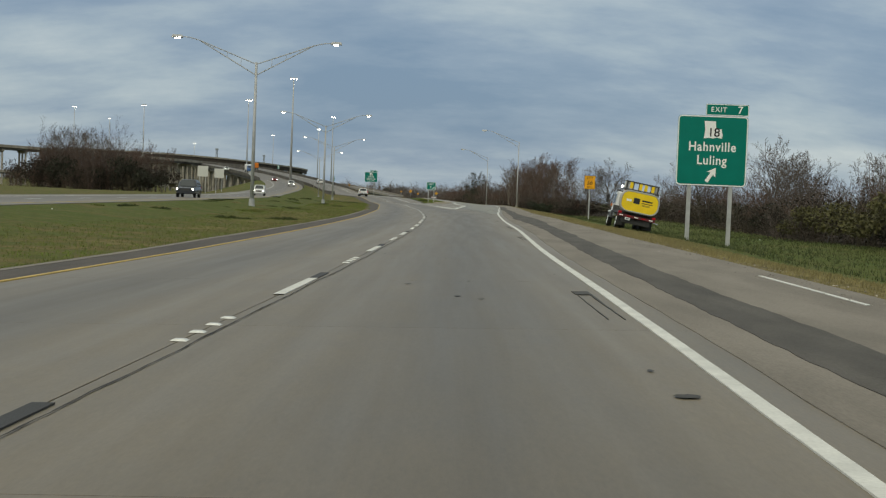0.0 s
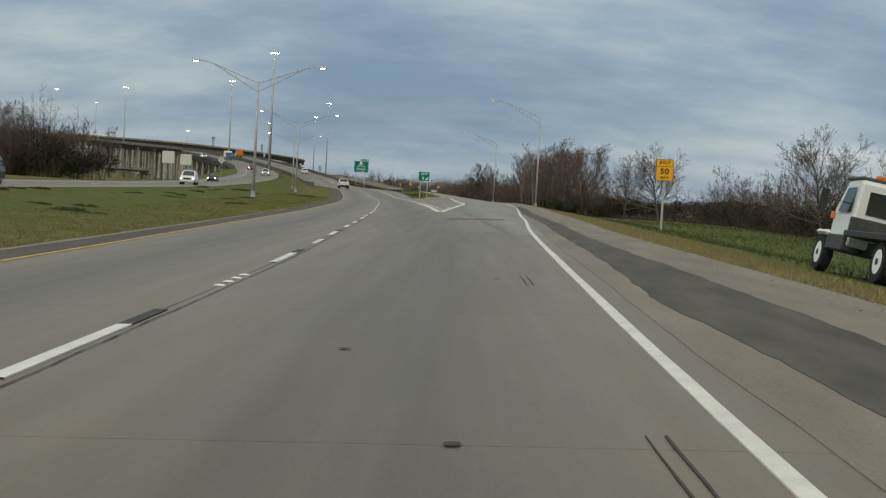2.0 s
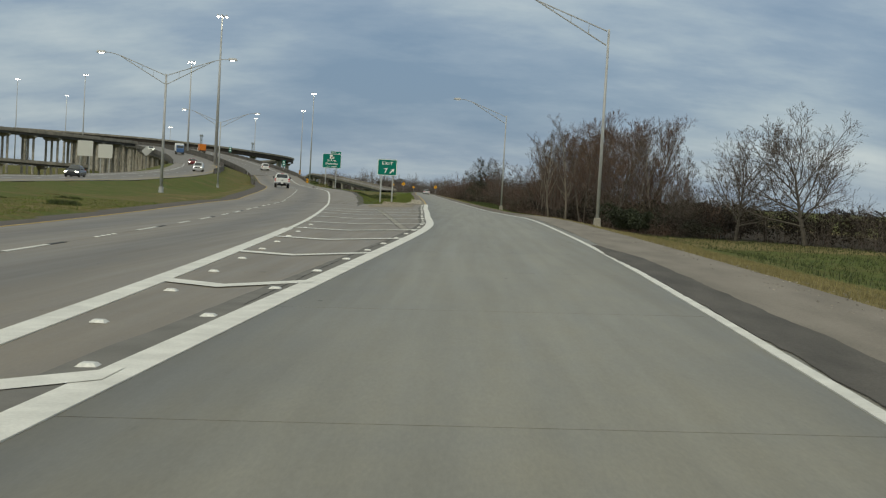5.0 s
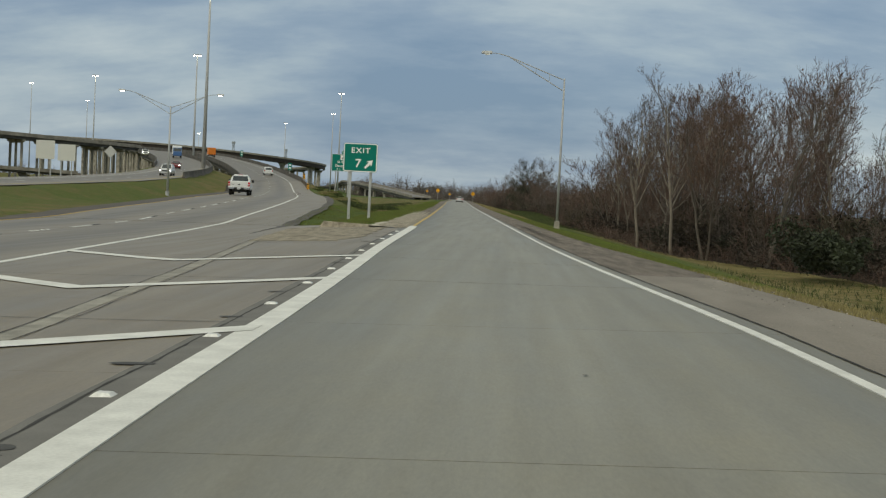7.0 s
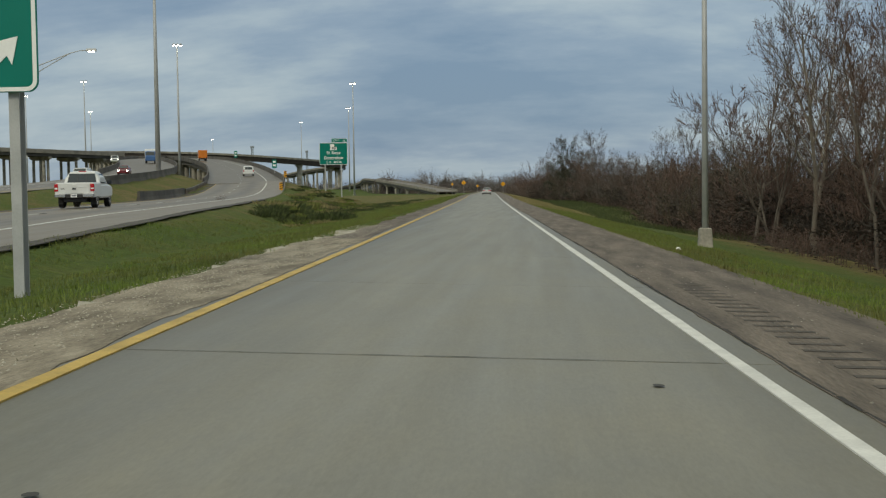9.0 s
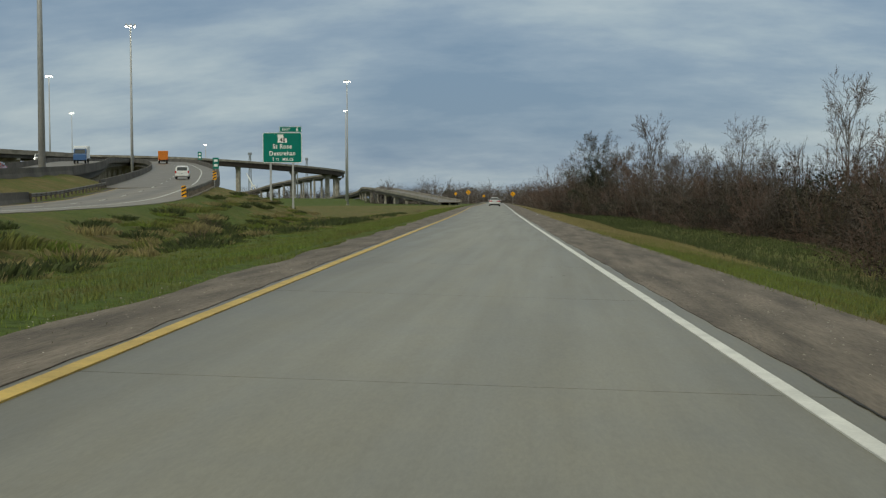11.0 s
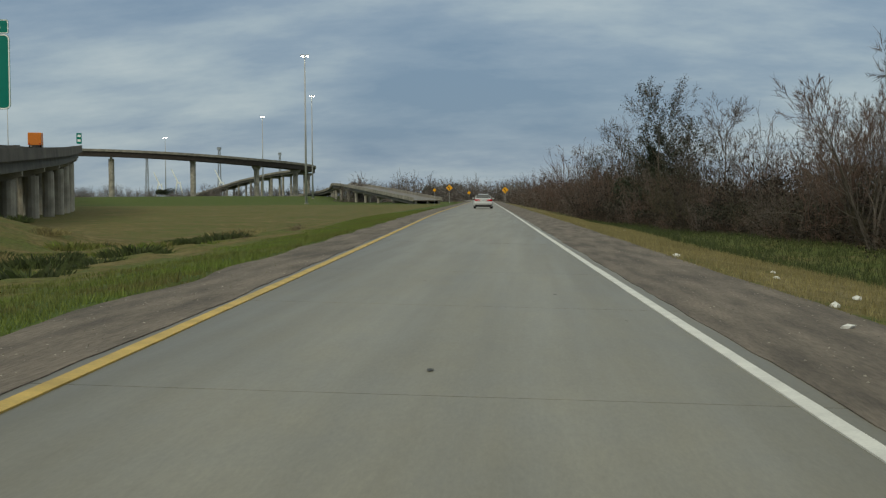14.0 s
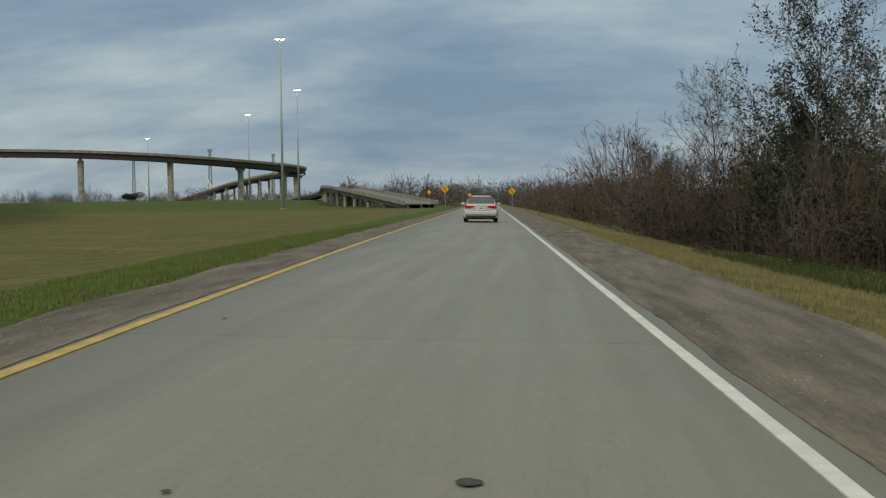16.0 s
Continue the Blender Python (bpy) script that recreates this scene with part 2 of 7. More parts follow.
OLIVE = mat("olive_brush", (0.10, 0.095, 0.035), 0.85, var=0.35, scale=1.0, fine=9, bump=0.0, island=0.3)
WEED = mat("green_weeds", (0.064, 0.087, 0.021), 0.8, var=0.4, scale=1.0, fine=9, bump=0.0, island=0.4)
BLADE = mat("grass_blades", (0.13, 0.19, 0.025), 0.8, second=(0.135, 0.125, 0.035), var=0.35, scale=0.45, fine=5, bump=0.0, island=0.3)
BLADED = mat("dry_grass_blades", (0.27, 0.232, 0.100), 0.85, var=0.3, scale=0.5, fine=5, bump=0.0, island=0.3)
TANGRAVEL = mat("tan_gravel", (0.33, 0.29, 0.22), 0.95, var=0.5, scale=4.0, fine=40, bump=0.9, second=(0.17, 0.145, 0.105), stretch=(1, 0.25, 1))
GRAVEL = mat("shell_gravel", (0.52, 0.485, 0.40), 0.95, var=0.35, scale=3.5, fine=45, bump=0.8, stretch=(1, 0.3, 1))
LAMPGLOW = mat("lit_lamp", (1.0, 0.93, 0.78), 0.4, emit=14.0, bump=0.0)
RUBBER = mat("tyre_rubber", (0.018, 0.018, 0.018), 0.85)
GLASS = mat("vehicle_glass", (0.03, 0.038, 0.042), 0.08, var=0.05, bump=0.0, spec=0.8)
CARW = mat("white_car_paint", (0.74, 0.75, 0.74), 0.28, var=0.03, bump=0.0)
CARS = mat("silver_car_paint", (0.63, 0.64, 0.64), 0.32, 0.3, var=0.03, bump=0.0)
CARK = mat("black_car_paint", (0.03, 0.033, 0.038), 0.25, var=0.03, bump=0.0)
CARR = mat("maroon_car_paint", (0.16, 0.02, 0.025), 0.25, var=0.03, bump=0.0)
CARB = mat("blue_car_paint", (0.05, 0.12, 0.28), 0.3, var=0.03, bump=0.0)
TANY = mat("yellow_panel_paint", (0.93, 0.66, 0.02), 0.4, var=0.08, scale=1.5, bump=0.0)
TAIL = mat("red_tail_lens", (0.55, 0.012, 0.02), 0.2, bump=0.0)
CHROME = mat("chrome", (0.62, 0.62, 0.62), 0.18, 1.0, var=0.03, bump=0.0)
PLAST = mat("black_plastic", (0.03, 0.03, 0.03), 0.6)
AMBER = mat("amber_lens", (0.75, 0.22, 0.02), 0.3, bump=0.0)
ORANGE = mat("orange_paint", (0.75, 0.22, 0.02), 0.45, bump=0.0)
HEADL = mat("lit_headlamp", (1.0, 0.97, 0.88), 0.2, emit=9.0, bump=0.0)
LITTER = mat("pale_litter", (0.75, 0.75, 0.72), 0.7)
CRANE = mat("crane_steel", (0.30, 0.33, 0.36), 0.7)


def ground_material():
    m = bpy.data.materials.new("verge_grass")
    m.use_nodes = True
    n, l = m.node_tree.nodes, m.node_tree.links
    b = n["Principled BSDF"]
    b.inputs["Roughness"].default_value = 0.95
    b.inputs["Specular IOR Level"].default_value = 0.2
    co = n.new("ShaderNodeTexCoord")
    at = n.new("ShaderNodeAttribute"); at.attribute_name = "dry"
    n1 = n.new("ShaderNodeTexNoise"); n1.inputs["Scale"].default_value = 0.16; n1.inputs["Detail"].default_value = 8; n1.inputs["Roughness"].default_value = 0.65
    n2 = n.new("ShaderNodeTexNoise"); n2.inputs["Scale"].default_value = 5.0; n2.inputs["Detail"].default_value = 7
    n3 = n.new("ShaderNodeTexNoise"); n3.inputs["Scale"].default_value = 1.1; n3.inputs["Detail"].default_value = 5
    for k in (n1, n2, n3):
        l.new(co.outputs["Object"], k.inputs["Vector"])
    ad = n.new("ShaderNodeMath"); ad.operation = "MULTIPLY_ADD"; ad.inputs[1].default_value = 1.3; ad.inputs[2].default_value = -0.65
    l.new(n1.outputs["Fac"], ad.inputs[0])
    sm = n.new("ShaderNodeMath"); sm.operation = "ADD"
    l.new(at.outputs["Fac"], sm.inputs[0]); l.new(ad.outputs[0], sm.inputs[1])
    ad3 = n.new("ShaderNodeMath"); ad3.operation = "MULTIPLY_ADD"; ad3.inputs[1].default_value = 1.1; ad3.inputs[2].default_value = -0.55
    l.new(n3.outputs["Fac"], ad3.inputs[0])
    sm3 = n.new("ShaderNodeMath"); sm3.operation = "ADD"
    l.new(sm.outputs[0], sm3.inputs[0]); l.new(ad3.outputs[0], sm3.inputs[1])
    rp = n.new("ShaderNodeValToRGB")
    while len(rp.color_ramp.elements) < 5:
        rp.color_ramp.elements.new(0.5)
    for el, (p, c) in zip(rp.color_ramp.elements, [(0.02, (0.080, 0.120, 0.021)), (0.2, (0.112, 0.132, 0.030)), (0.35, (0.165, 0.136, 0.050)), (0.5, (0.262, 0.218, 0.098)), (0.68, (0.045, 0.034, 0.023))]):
        el.position, el.color = p, (*c, 1)
    hf = n.new("ShaderNodeMath"); hf.operation = "MULTIPLY"; hf.inputs[1].default_value = 0.5
    l.new(sm3.outputs[0], hf.inputs[0]); l.new(hf.outputs[0], rp.inputs[0])
    mx = n.new("ShaderNodeMix"); mx.data_type = "RGBA"; mx.blend_type = "MULTIPLY"; mx.inputs["Factor"].default_value = 0.75
    r2 = n.new("ShaderNodeValToRGB")
    r2.color_ramp.elements[0].position, r2.color_ramp.elements[1].position = 0.3, 0.68
    r2.color_ramp.elements[0].color, r2.color_ramp.elements[1].color = (0.4, 0.4, 0.38, 1), (1, 1, 1, 1)
    l.new(n2.outputs["Fac"], r2.inputs[0])
    l.new(rp.outputs[0], mx.inputs[6]); l.new(r2.outputs[0], mx.inputs[7])
    l.new(mx.outputs[2], b.inputs["Base Color"])
    bp = n.new("ShaderNodeBump"); bp.inputs["Strength"].default_value = 0.9; bp.inputs["Distance"].default_value = 0.12
    l.new(n2.outputs["Fac"], bp.inputs["Height"]); l.new(bp.outputs[0], b.inputs["Normal"])
    return m


GROUND = ground_material()

# ---- plan: lines that run along the road, as x (or z) by y ----


def curve(*pts):
    """A smooth curve through (y, value) points: natural cubic spline, straight beyond the ends."""
    ys, vs = np.array(pts, float).T
    n = len(ys)
    h = np.diff(ys)
    a = np.eye(n)
    r = np.zeros(n)
    for i in range(1, n - 1):
        a[i, i - 1], a[i, i], a[i, i + 1] = h[i - 1], 2 * (h[i - 1] + h[i]), h[i]
        r[i] = 6 * ((vs[i + 1] - vs[i]) / h[i] - (vs[i] - vs[i - 1]) / h[i - 1])
    c = np.linalg.solve(a, r)

    def at(y):
        y = np.asarray(y, float)
        i = np.clip(np.searchsorted(ys, y) - 1, 0, n - 2)
        q = np.clip(y, ys[0], ys[-1])
        p, s = (ys[i + 1] - q) / h[i], (q - ys[i]) / h[i]
        v = p * vs[i] + s * vs[i + 1] + ((p**3 - p) * c[i] + (s**3 - s) * c[i + 1]) * h[i] ** 2 / 6
        lo = (vs[1] - vs[0]) / h[0] - h[0] * c[1] / 6
        hi = (vs[-1] - vs[-2]) / h[-1] + h[-1] * c[-2] / 6
        return v + np.minimum(y - ys[0], 0) * lo + np.maximum(y - ys[-1], 0) * hi

    return at


def table(*pts):
    ys, vs = np.array(pts, float).T
    return lambda y: np.interp(y, ys, vs)


EYE_X = curve((-40, -1.4), (4.3, -0.34), (31, 0.27), (58, 0.77), (85, 1.1), (111, 1.6), (140, 2.6), (170, 3.19), (189, 3.11), (215, 2.69), (242, 2.12), (304, -0.35), (337, -1.72), (377, -3.23), (431, -4.83), (500, -7.3), (600, -11.0), (700, -14.7), (760, -18.5), (820, -25))
BANK = table((-40, 0.022), (4, 0.022), (30, 0.038), (100, 0.037), (170, 0.033), (202, 0.029), (216, 0.009), (229, -0.02), (242, -0.028), (480, -0.026), (900, -0.02))
# right edge line of the lane that becomes the exit ramp
EDGE_R = curve((-40, 0.6), (9, 1.33), (18, 1.46), (29, 1.56), (48, 1.97), (62, 2.12), (76, 2.42), (90, 2.78), (100, 3.14), (108, 3.50), (120, 3.90), (132, 4.38), (160, 5.45), (186, 5.85), (200, 5.75), (212, 5.1), (231, 4.25), (269, 2.71), (300, 1.48), (330, 0.32), (370, -1.17), (400, -2.25), (430, -3.27), (460, -4.28), (500, -5.65), (600, -9.15), (700, -12.9), (760, -16.8), (820, -23.5))
# left edge line of the ramp: the gore stripe, then the yellow line
EDGE_L = curve((128.6, -0.12), (142, 0.26), (158, 0.78), (170, 1.17), (182, 1.38), (189, 1.23), (196, 0.97), (203, 0.76), (212, 0.46), (221, 0.14), (227, 0.0), (240, -0.40), (249, -0.72), (263, -1.2), (276, -1.69), (300, -2.62), (330, -3.79), (360, -4.95), (400, -6.6), (430, -7.95), (460, -9.25), (500, -10.65), (600, -14.15), (700, -17.9), (760, -21.8), (820, -28.5))
# right edge line of the through road past the gore
THRU_R = curve((128.6, -0.16), (136, -0.5), (150, -1.15), (163, -1.9), (180, -3.0), (198, -4.4), (217, -6.1), (230, -7.3), (255, -9.8), (270, -11.4), (287, -13.4), (306, -16.1), (325, -19.1), (343, -22.2), (400, -32.3), (441, -40.5), (465, -46.5), (540, -67), (616, -92), (700, -122))
# lane line between the two through lanes
LANE = curve((-40, -2.9), (11, -2.4), (22, -2.15), (34, -1.95), (50, -1.75), (66, -1.8), (80, -2.0), (92, -2.4), (105, -2.85), (114, -3.2), (128, -3.8), (140, -4.5), (163, -5.75), (180, -6.75), (198, -8.1), (217, -9.8), (230, -11.0), (255, -13.5), (287, -17.1), (325, -22.9), (343, -26.0), (400, -36.2), (441, -44.5), (465, -50.5), (540, -71), (616, -96), (700, -126))
THRU_Z = table((-40, 0), (160, -0.2), (200, -0.24), (230, -0.33), (241, -0.33), (250, -0.16), (265, 0.05), (287, 0.36), (316, 0.50), (343, 0.56), (362, 0.64), (378, 0.78), (390, 0.98), (401, 1.25), (425, 2.25), (441, 3.0), (465, 4.0), (540, 7.25), (616, 10.8), (700, 14.0))


def smooth(a, b, v):
    s = np.clip((np.asarray(v, float) - a) / (b - a), 0, 1)
    return s * s * (3 - 2 * s)


def ramp_z(x, y):
    return BANK(y) * (x - EYE_X(y))


def thru_z(x, y):
    own = THRU_Z(y) + 0.015 * (x - LANE(y))
    k = smooth(150, 230, y)
    return (1 - k) * BANK(np.minimum(y, 100.0)) * (x - EYE_X(y)) + k * own


def paved_z(x, y):
    """Height of the paving: the ramp's plane, the through road's, and a blend across the gore between them."""
    x, y = np.asarray(x, float), np.asarray(y, float)
    gap = EDGE_L(y) - THRU_R(y)
    sh = np.minimum(SH_T(y), 0.5 * np.maximum(gap, 0))
    k = np.where((y < 128.6) | (y > GORE_END), 1.0, np.clip((x - THRU_R(y) - sh) / np.maximum(gap - sh, 0.3), 0, 1))
    return k * ramp_z(x, y) + (1 - k) * thru_z(x, y)


SH_R = table((-40, 3.1), (20, 3.1), (42, 2.85), (60, 2.9), (72, 2.97), (85, 2.72), (98, 2.48), (115, 2.42), (135, 2.3), (160, 2.0), (200, 1.72), (225, 1.95), (240, 1.8), (258, 1.75), (300, 1.74), (345, 1.72), (400, 1.8), (425, 1.9), (440, 1.95), (465, 2.0), (900, 1.8))
SH_L = table((-40, 4.8), (20, 4.75), (45, 5.0), (90, 4.8), (125, 4.85), (145, 5.35), (460, 5.4))      # lane line to the through road's left paving edge
SH_T = table((128, 0.5), (230, 2.3), (270, 2.9), (700, 2.6))                             # right shoulder of the through road


def out_r(y):
    return EDGE_R(y) + SH_R(y)


def out_l(y):
    return LANE(y) - SH_L(y)


OPP_X = curve((-40, -24), (60, -26), (129, -28.5), (216, -35), (291, -43), (340, -46.5), (383, -51), (443, -62), (530, -88), (616, -116))
OPP_Z = table((-40, -0.2), (129, 0.0), (216, 0.05), (291, 0.4), (340, 1.3), (383, 2.4), (443, 4.4), (530, 8.3), (616, 11.4))
GORE_END = 236.0


def ground_z(x, y):
    """Height of the earth: verge, ditch, embankments under the climbing roads."""
    x, y = np.asarray(x, float), np.asarray(y, float)
    r, lft, er = out_r(y), out_l(y), paved_z(out_r(y), y)
    wave = 0.10 * np.sin(x * 0.21 + y * 0.05) * np.sin(y * 0.083 - x * 0.04)
    # right of the road: verge, then a shallow ditch
    d = np.maximum(x - r, 0)
    drop = np.where(y < 190, 0.13, 0.17)
    zr = er - np.minimum(d * drop, 1.05 + 0.3 * smooth(60, 120, y) - 0.32 * smooth(318, 345, y)) + wave * np.clip(d / 4, 0, 1)
    # left of the through road
    keep = 1 - smooth(432, 452, y)
    el = np.where(y > 60, thru_z(lft, np.maximum(y, 101)), paved_z(lft, y))
    dl = np.maximum(lft - x, 0)
    zo = OPP_Z(y) - np.maximum(np.abs(x - OPP_X(y)) - 6.3, 0) / 3.5
    keep_o = 1 - smooth(440, 456, y)
    zo = zo - 0.03
    low = -0.35 + wave - 0.75 * smooth(260, 330, y)
    zl = np.maximum(el - dl / 4.0, low)
    zl = np.maximum(zl * keep + low * (1 - keep), np.maximum(zo, low) * keep_o + low * (1 - keep_o))
    # low grassy swell in the median before the opposite road
    zl = zl + 0.42 * np.exp(-(((x - OPP_X(y) - 10.0) / 2.6) ** 2)) * (1 - smooth(250, 310, y)) * (0.8 + 0.2 * np.sin(y * 0.09))
    # between the through road and the ramp
    tr, gl = THRU_R(y) + SH_T(y), EDGE_L(y) - 1.3
    zt = thru_z(tr, np.maximum(y, 101)) - 0.025 - np.maximum(x - tr - 0.5, 0) / 3.2
    zg = ramp_z(gl, y) - np.maximum(gl - x, 0) * 0.11
    floor = -0.55 - 0.55 * smooth(300, 400, y) + wave
    zm = np.maximum(np.maximum(zg, floor), zt * keep + floor * (1 - keep))
    # uneven turf between the roads
    rough = (0.10 * np.sin(1.9 * x + 0.7 * y) * np.sin(1.25 * y - 0.6 * x + 1.0) + 0.09 * np.sin(0.83 * x - 1.1 * y) * np.sin(0.47 * y + 1.3 * x)) * np.clip((gl - 0.8 - x) / 4, 0, 1) * np.clip((x - tr - 1.0) / 3, 0, 1) * (1 - 0.65 * smooth(430, 450, y))
    zm = zm + rough
    out = np.where(x > r, zr, np.where(x < lft, zl, zm))
    paved = (x <= r) & (x >= np.where(y > GORE_END, gl, lft))
    thru = (x >= lft) & (x <= tr) & (y < 452)
    out = np.where(paved, paved_z(x, y) - 0.07, out)
    out = np.where(thru & ~paved, np.minimum(np.maximum(thru_z(x, np.maximum(y, 101)) - 0.07, -9), 9) * keep + floor * (1 - keep), out)
    far = smooth(560, 700, np.hypot(x, y - 100))
    # grassy rise behind the field, under the flyover
    rise = 3.0 * smooth(770, 890, y) * smooth(-75, -125, x)
    return rise + (out * (1 - far) + far * (-0.8))


# ---- building helpers ----
def mesh_ob(name, verts, faces, material, parent=None, smooth_it=False):
    me = bpy.data.meshes.new(name)
    me.from_pydata([tuple(v) for v in verts], [], faces)
    me.update()
    if smooth_it:
        me.shade_smooth()
    if isinstance(material, (list, tuple)):
        for k in material:
            me.materials.append(k)
    elif material:
        me.materials.append(material)
    ob = new(name, me)
    if parent:
        ob.parent = parent
    return ob


def part(name, bm, material, parent, label="", bevel=0.0, smooth_it=False):
    """Links a bmesh as one mesh object under a thing or a part."""
    if bevel:
        bmesh.ops.bevel(bm, geom=bm.edges[:], offset=bevel, segments=1, affect="EDGES", clamp_overlap=True)
    me = bpy.data.meshes.new(name)
    bm.to_mesh(me)
    bm.free()
    if smooth_it:
        me.shade_smooth()
    if material:
        me.materials.append(material)
    ob = new(name, me)
    ob.parent = parent
    if label:
        tagged(ob, label)
    return ob


def thing(name, label, category, group="", kind=""):
    return tagged(new(name), label, category, group, kind)


def box(bm, x0, x1, y0, y1, z0, z1, m=None):
    v = bmesh.ops.create_cube(bm, size=1.0)["verts"]
    bmesh.ops.transform(bm, verts=v, matrix=Matrix.Translation(((x0 + x1) / 2, (y0 + y1) / 2, (z0 + z1) / 2)) @ Matrix.Diagonal((x1 - x0, y1 - y0, z1 - z0, 1)))
    if m:
        bmesh.ops.transform(bm, verts=v, matrix=m)
    return v


def tube(bm, a, b, r0, r1=None, n=8):
    """A tapered round bar from a to b."""
    r1 = r0 if r1 is None else r1
    a, b = Vector(a), Vector(b)
    v = bmesh.ops.create_cone(bm, cap_ends=True, segments=n, radius1=r0, radius2=r1, depth=(b - a).length)["verts"]
    bmesh.ops.transform(bm, verts=v, matrix=Matrix.Translation((a + b) / 2) @ (b - a).to_track_quat("Z", "Y").to_matrix().to_4x4())
    return v


def bm_box(*args):
    bm = bmesh.new()
    box(bm, *args)
    return bm


def bm_tube(*args):
    bm = bmesh.new()
    tube(bm, *args)
    return bm


def prism(bm, outline, x0, x1):
    """A side outline of (y, z) points drawn out along x."""
    a = [bm.verts.new((x0, y, z)) for y, z in outline]
    b = [bm.verts.new((x1, y, z)) for y, z in outline]
    n = len(outline)
    bm.faces.new(a)
    bm.faces.new(b[::-1])
    for i in range(n):
        bm.faces.new((a[i], b[i], b[(i + 1) % n], a[(i + 1) % n]))
    bmesh.ops.recalc_face_normals(bm, faces=bm.faces[:])
    return a + b


def sheet_panel(name, xl, xr, y0, y1, zf, material, parent, nx=2, ny=3, lift=0.0, depth=0.12, lane=None):
    """A slab that follows a surface: xl, xr are functions of y; with sides."""
    verts, faces = [], []
    for j in range(ny + 1):
        y = y0 + (y1 - y0) * j / ny
        a, b = float(xl(y)), float(xr(y))
        for i in range(nx + 1):
            x = a + (b - a) * i / nx
            verts.append((x, y, float(zf(x, y)) + lift))
    w = nx + 1
    for j in range(ny):
        for i in range(nx):
            k = j * w + i
            faces.append((k, k + 1, k + 1 + w, k + w))
    rim = list(range(nx + 1)) + [(j + 1) * w - 1 for j in range(1, ny + 1)] + [ny * w + i for i in range(nx - 1, -1, -1)] + [j * w for j in range(ny - 1, 0, -1)]
    base = len(verts)
    for k in rim:
        verts.append((verts[k][0], verts[k][1], verts[k][2] - depth))
    n = len(rim)
    for i in range(n):
        faces.append((rim[i], base + i, base + (i + 1) % n, rim[(i + 1) % n]))
    ob = mesh_ob(name, verts, faces, material, parent)
    if material in (CONC, RAMPC):
        across = [i / nx if lane is None else min(1.0, (verts[j * w + i][0] - verts[j * w][0]) / lane) for j in range(ny + 1) for i in range(nx + 1)] + [0.0] * n
        ob.data.attributes.new("across", "FLOAT", "POINT").data.foreach_set("value", across)
    return ob


# ---- ground ----
GREEN_W = table((230, 7.0), (360, 6.0), (385, 4.6), (405, 3.5), (432, 3.6), (455, 5.0), (475, 6.0), (900, 6.0))      # green strip beside the ramp
SET_BACK = table((-8, 26.0), (80, 26.5), (127, 28.0), (160, 31.4), (190, 32.6), (226, 32.4))      # edge of the wood that stands back from the highway


def set_back(y):
    return SET_BACK(y) - 16.0 * smooth(226, 262, y)


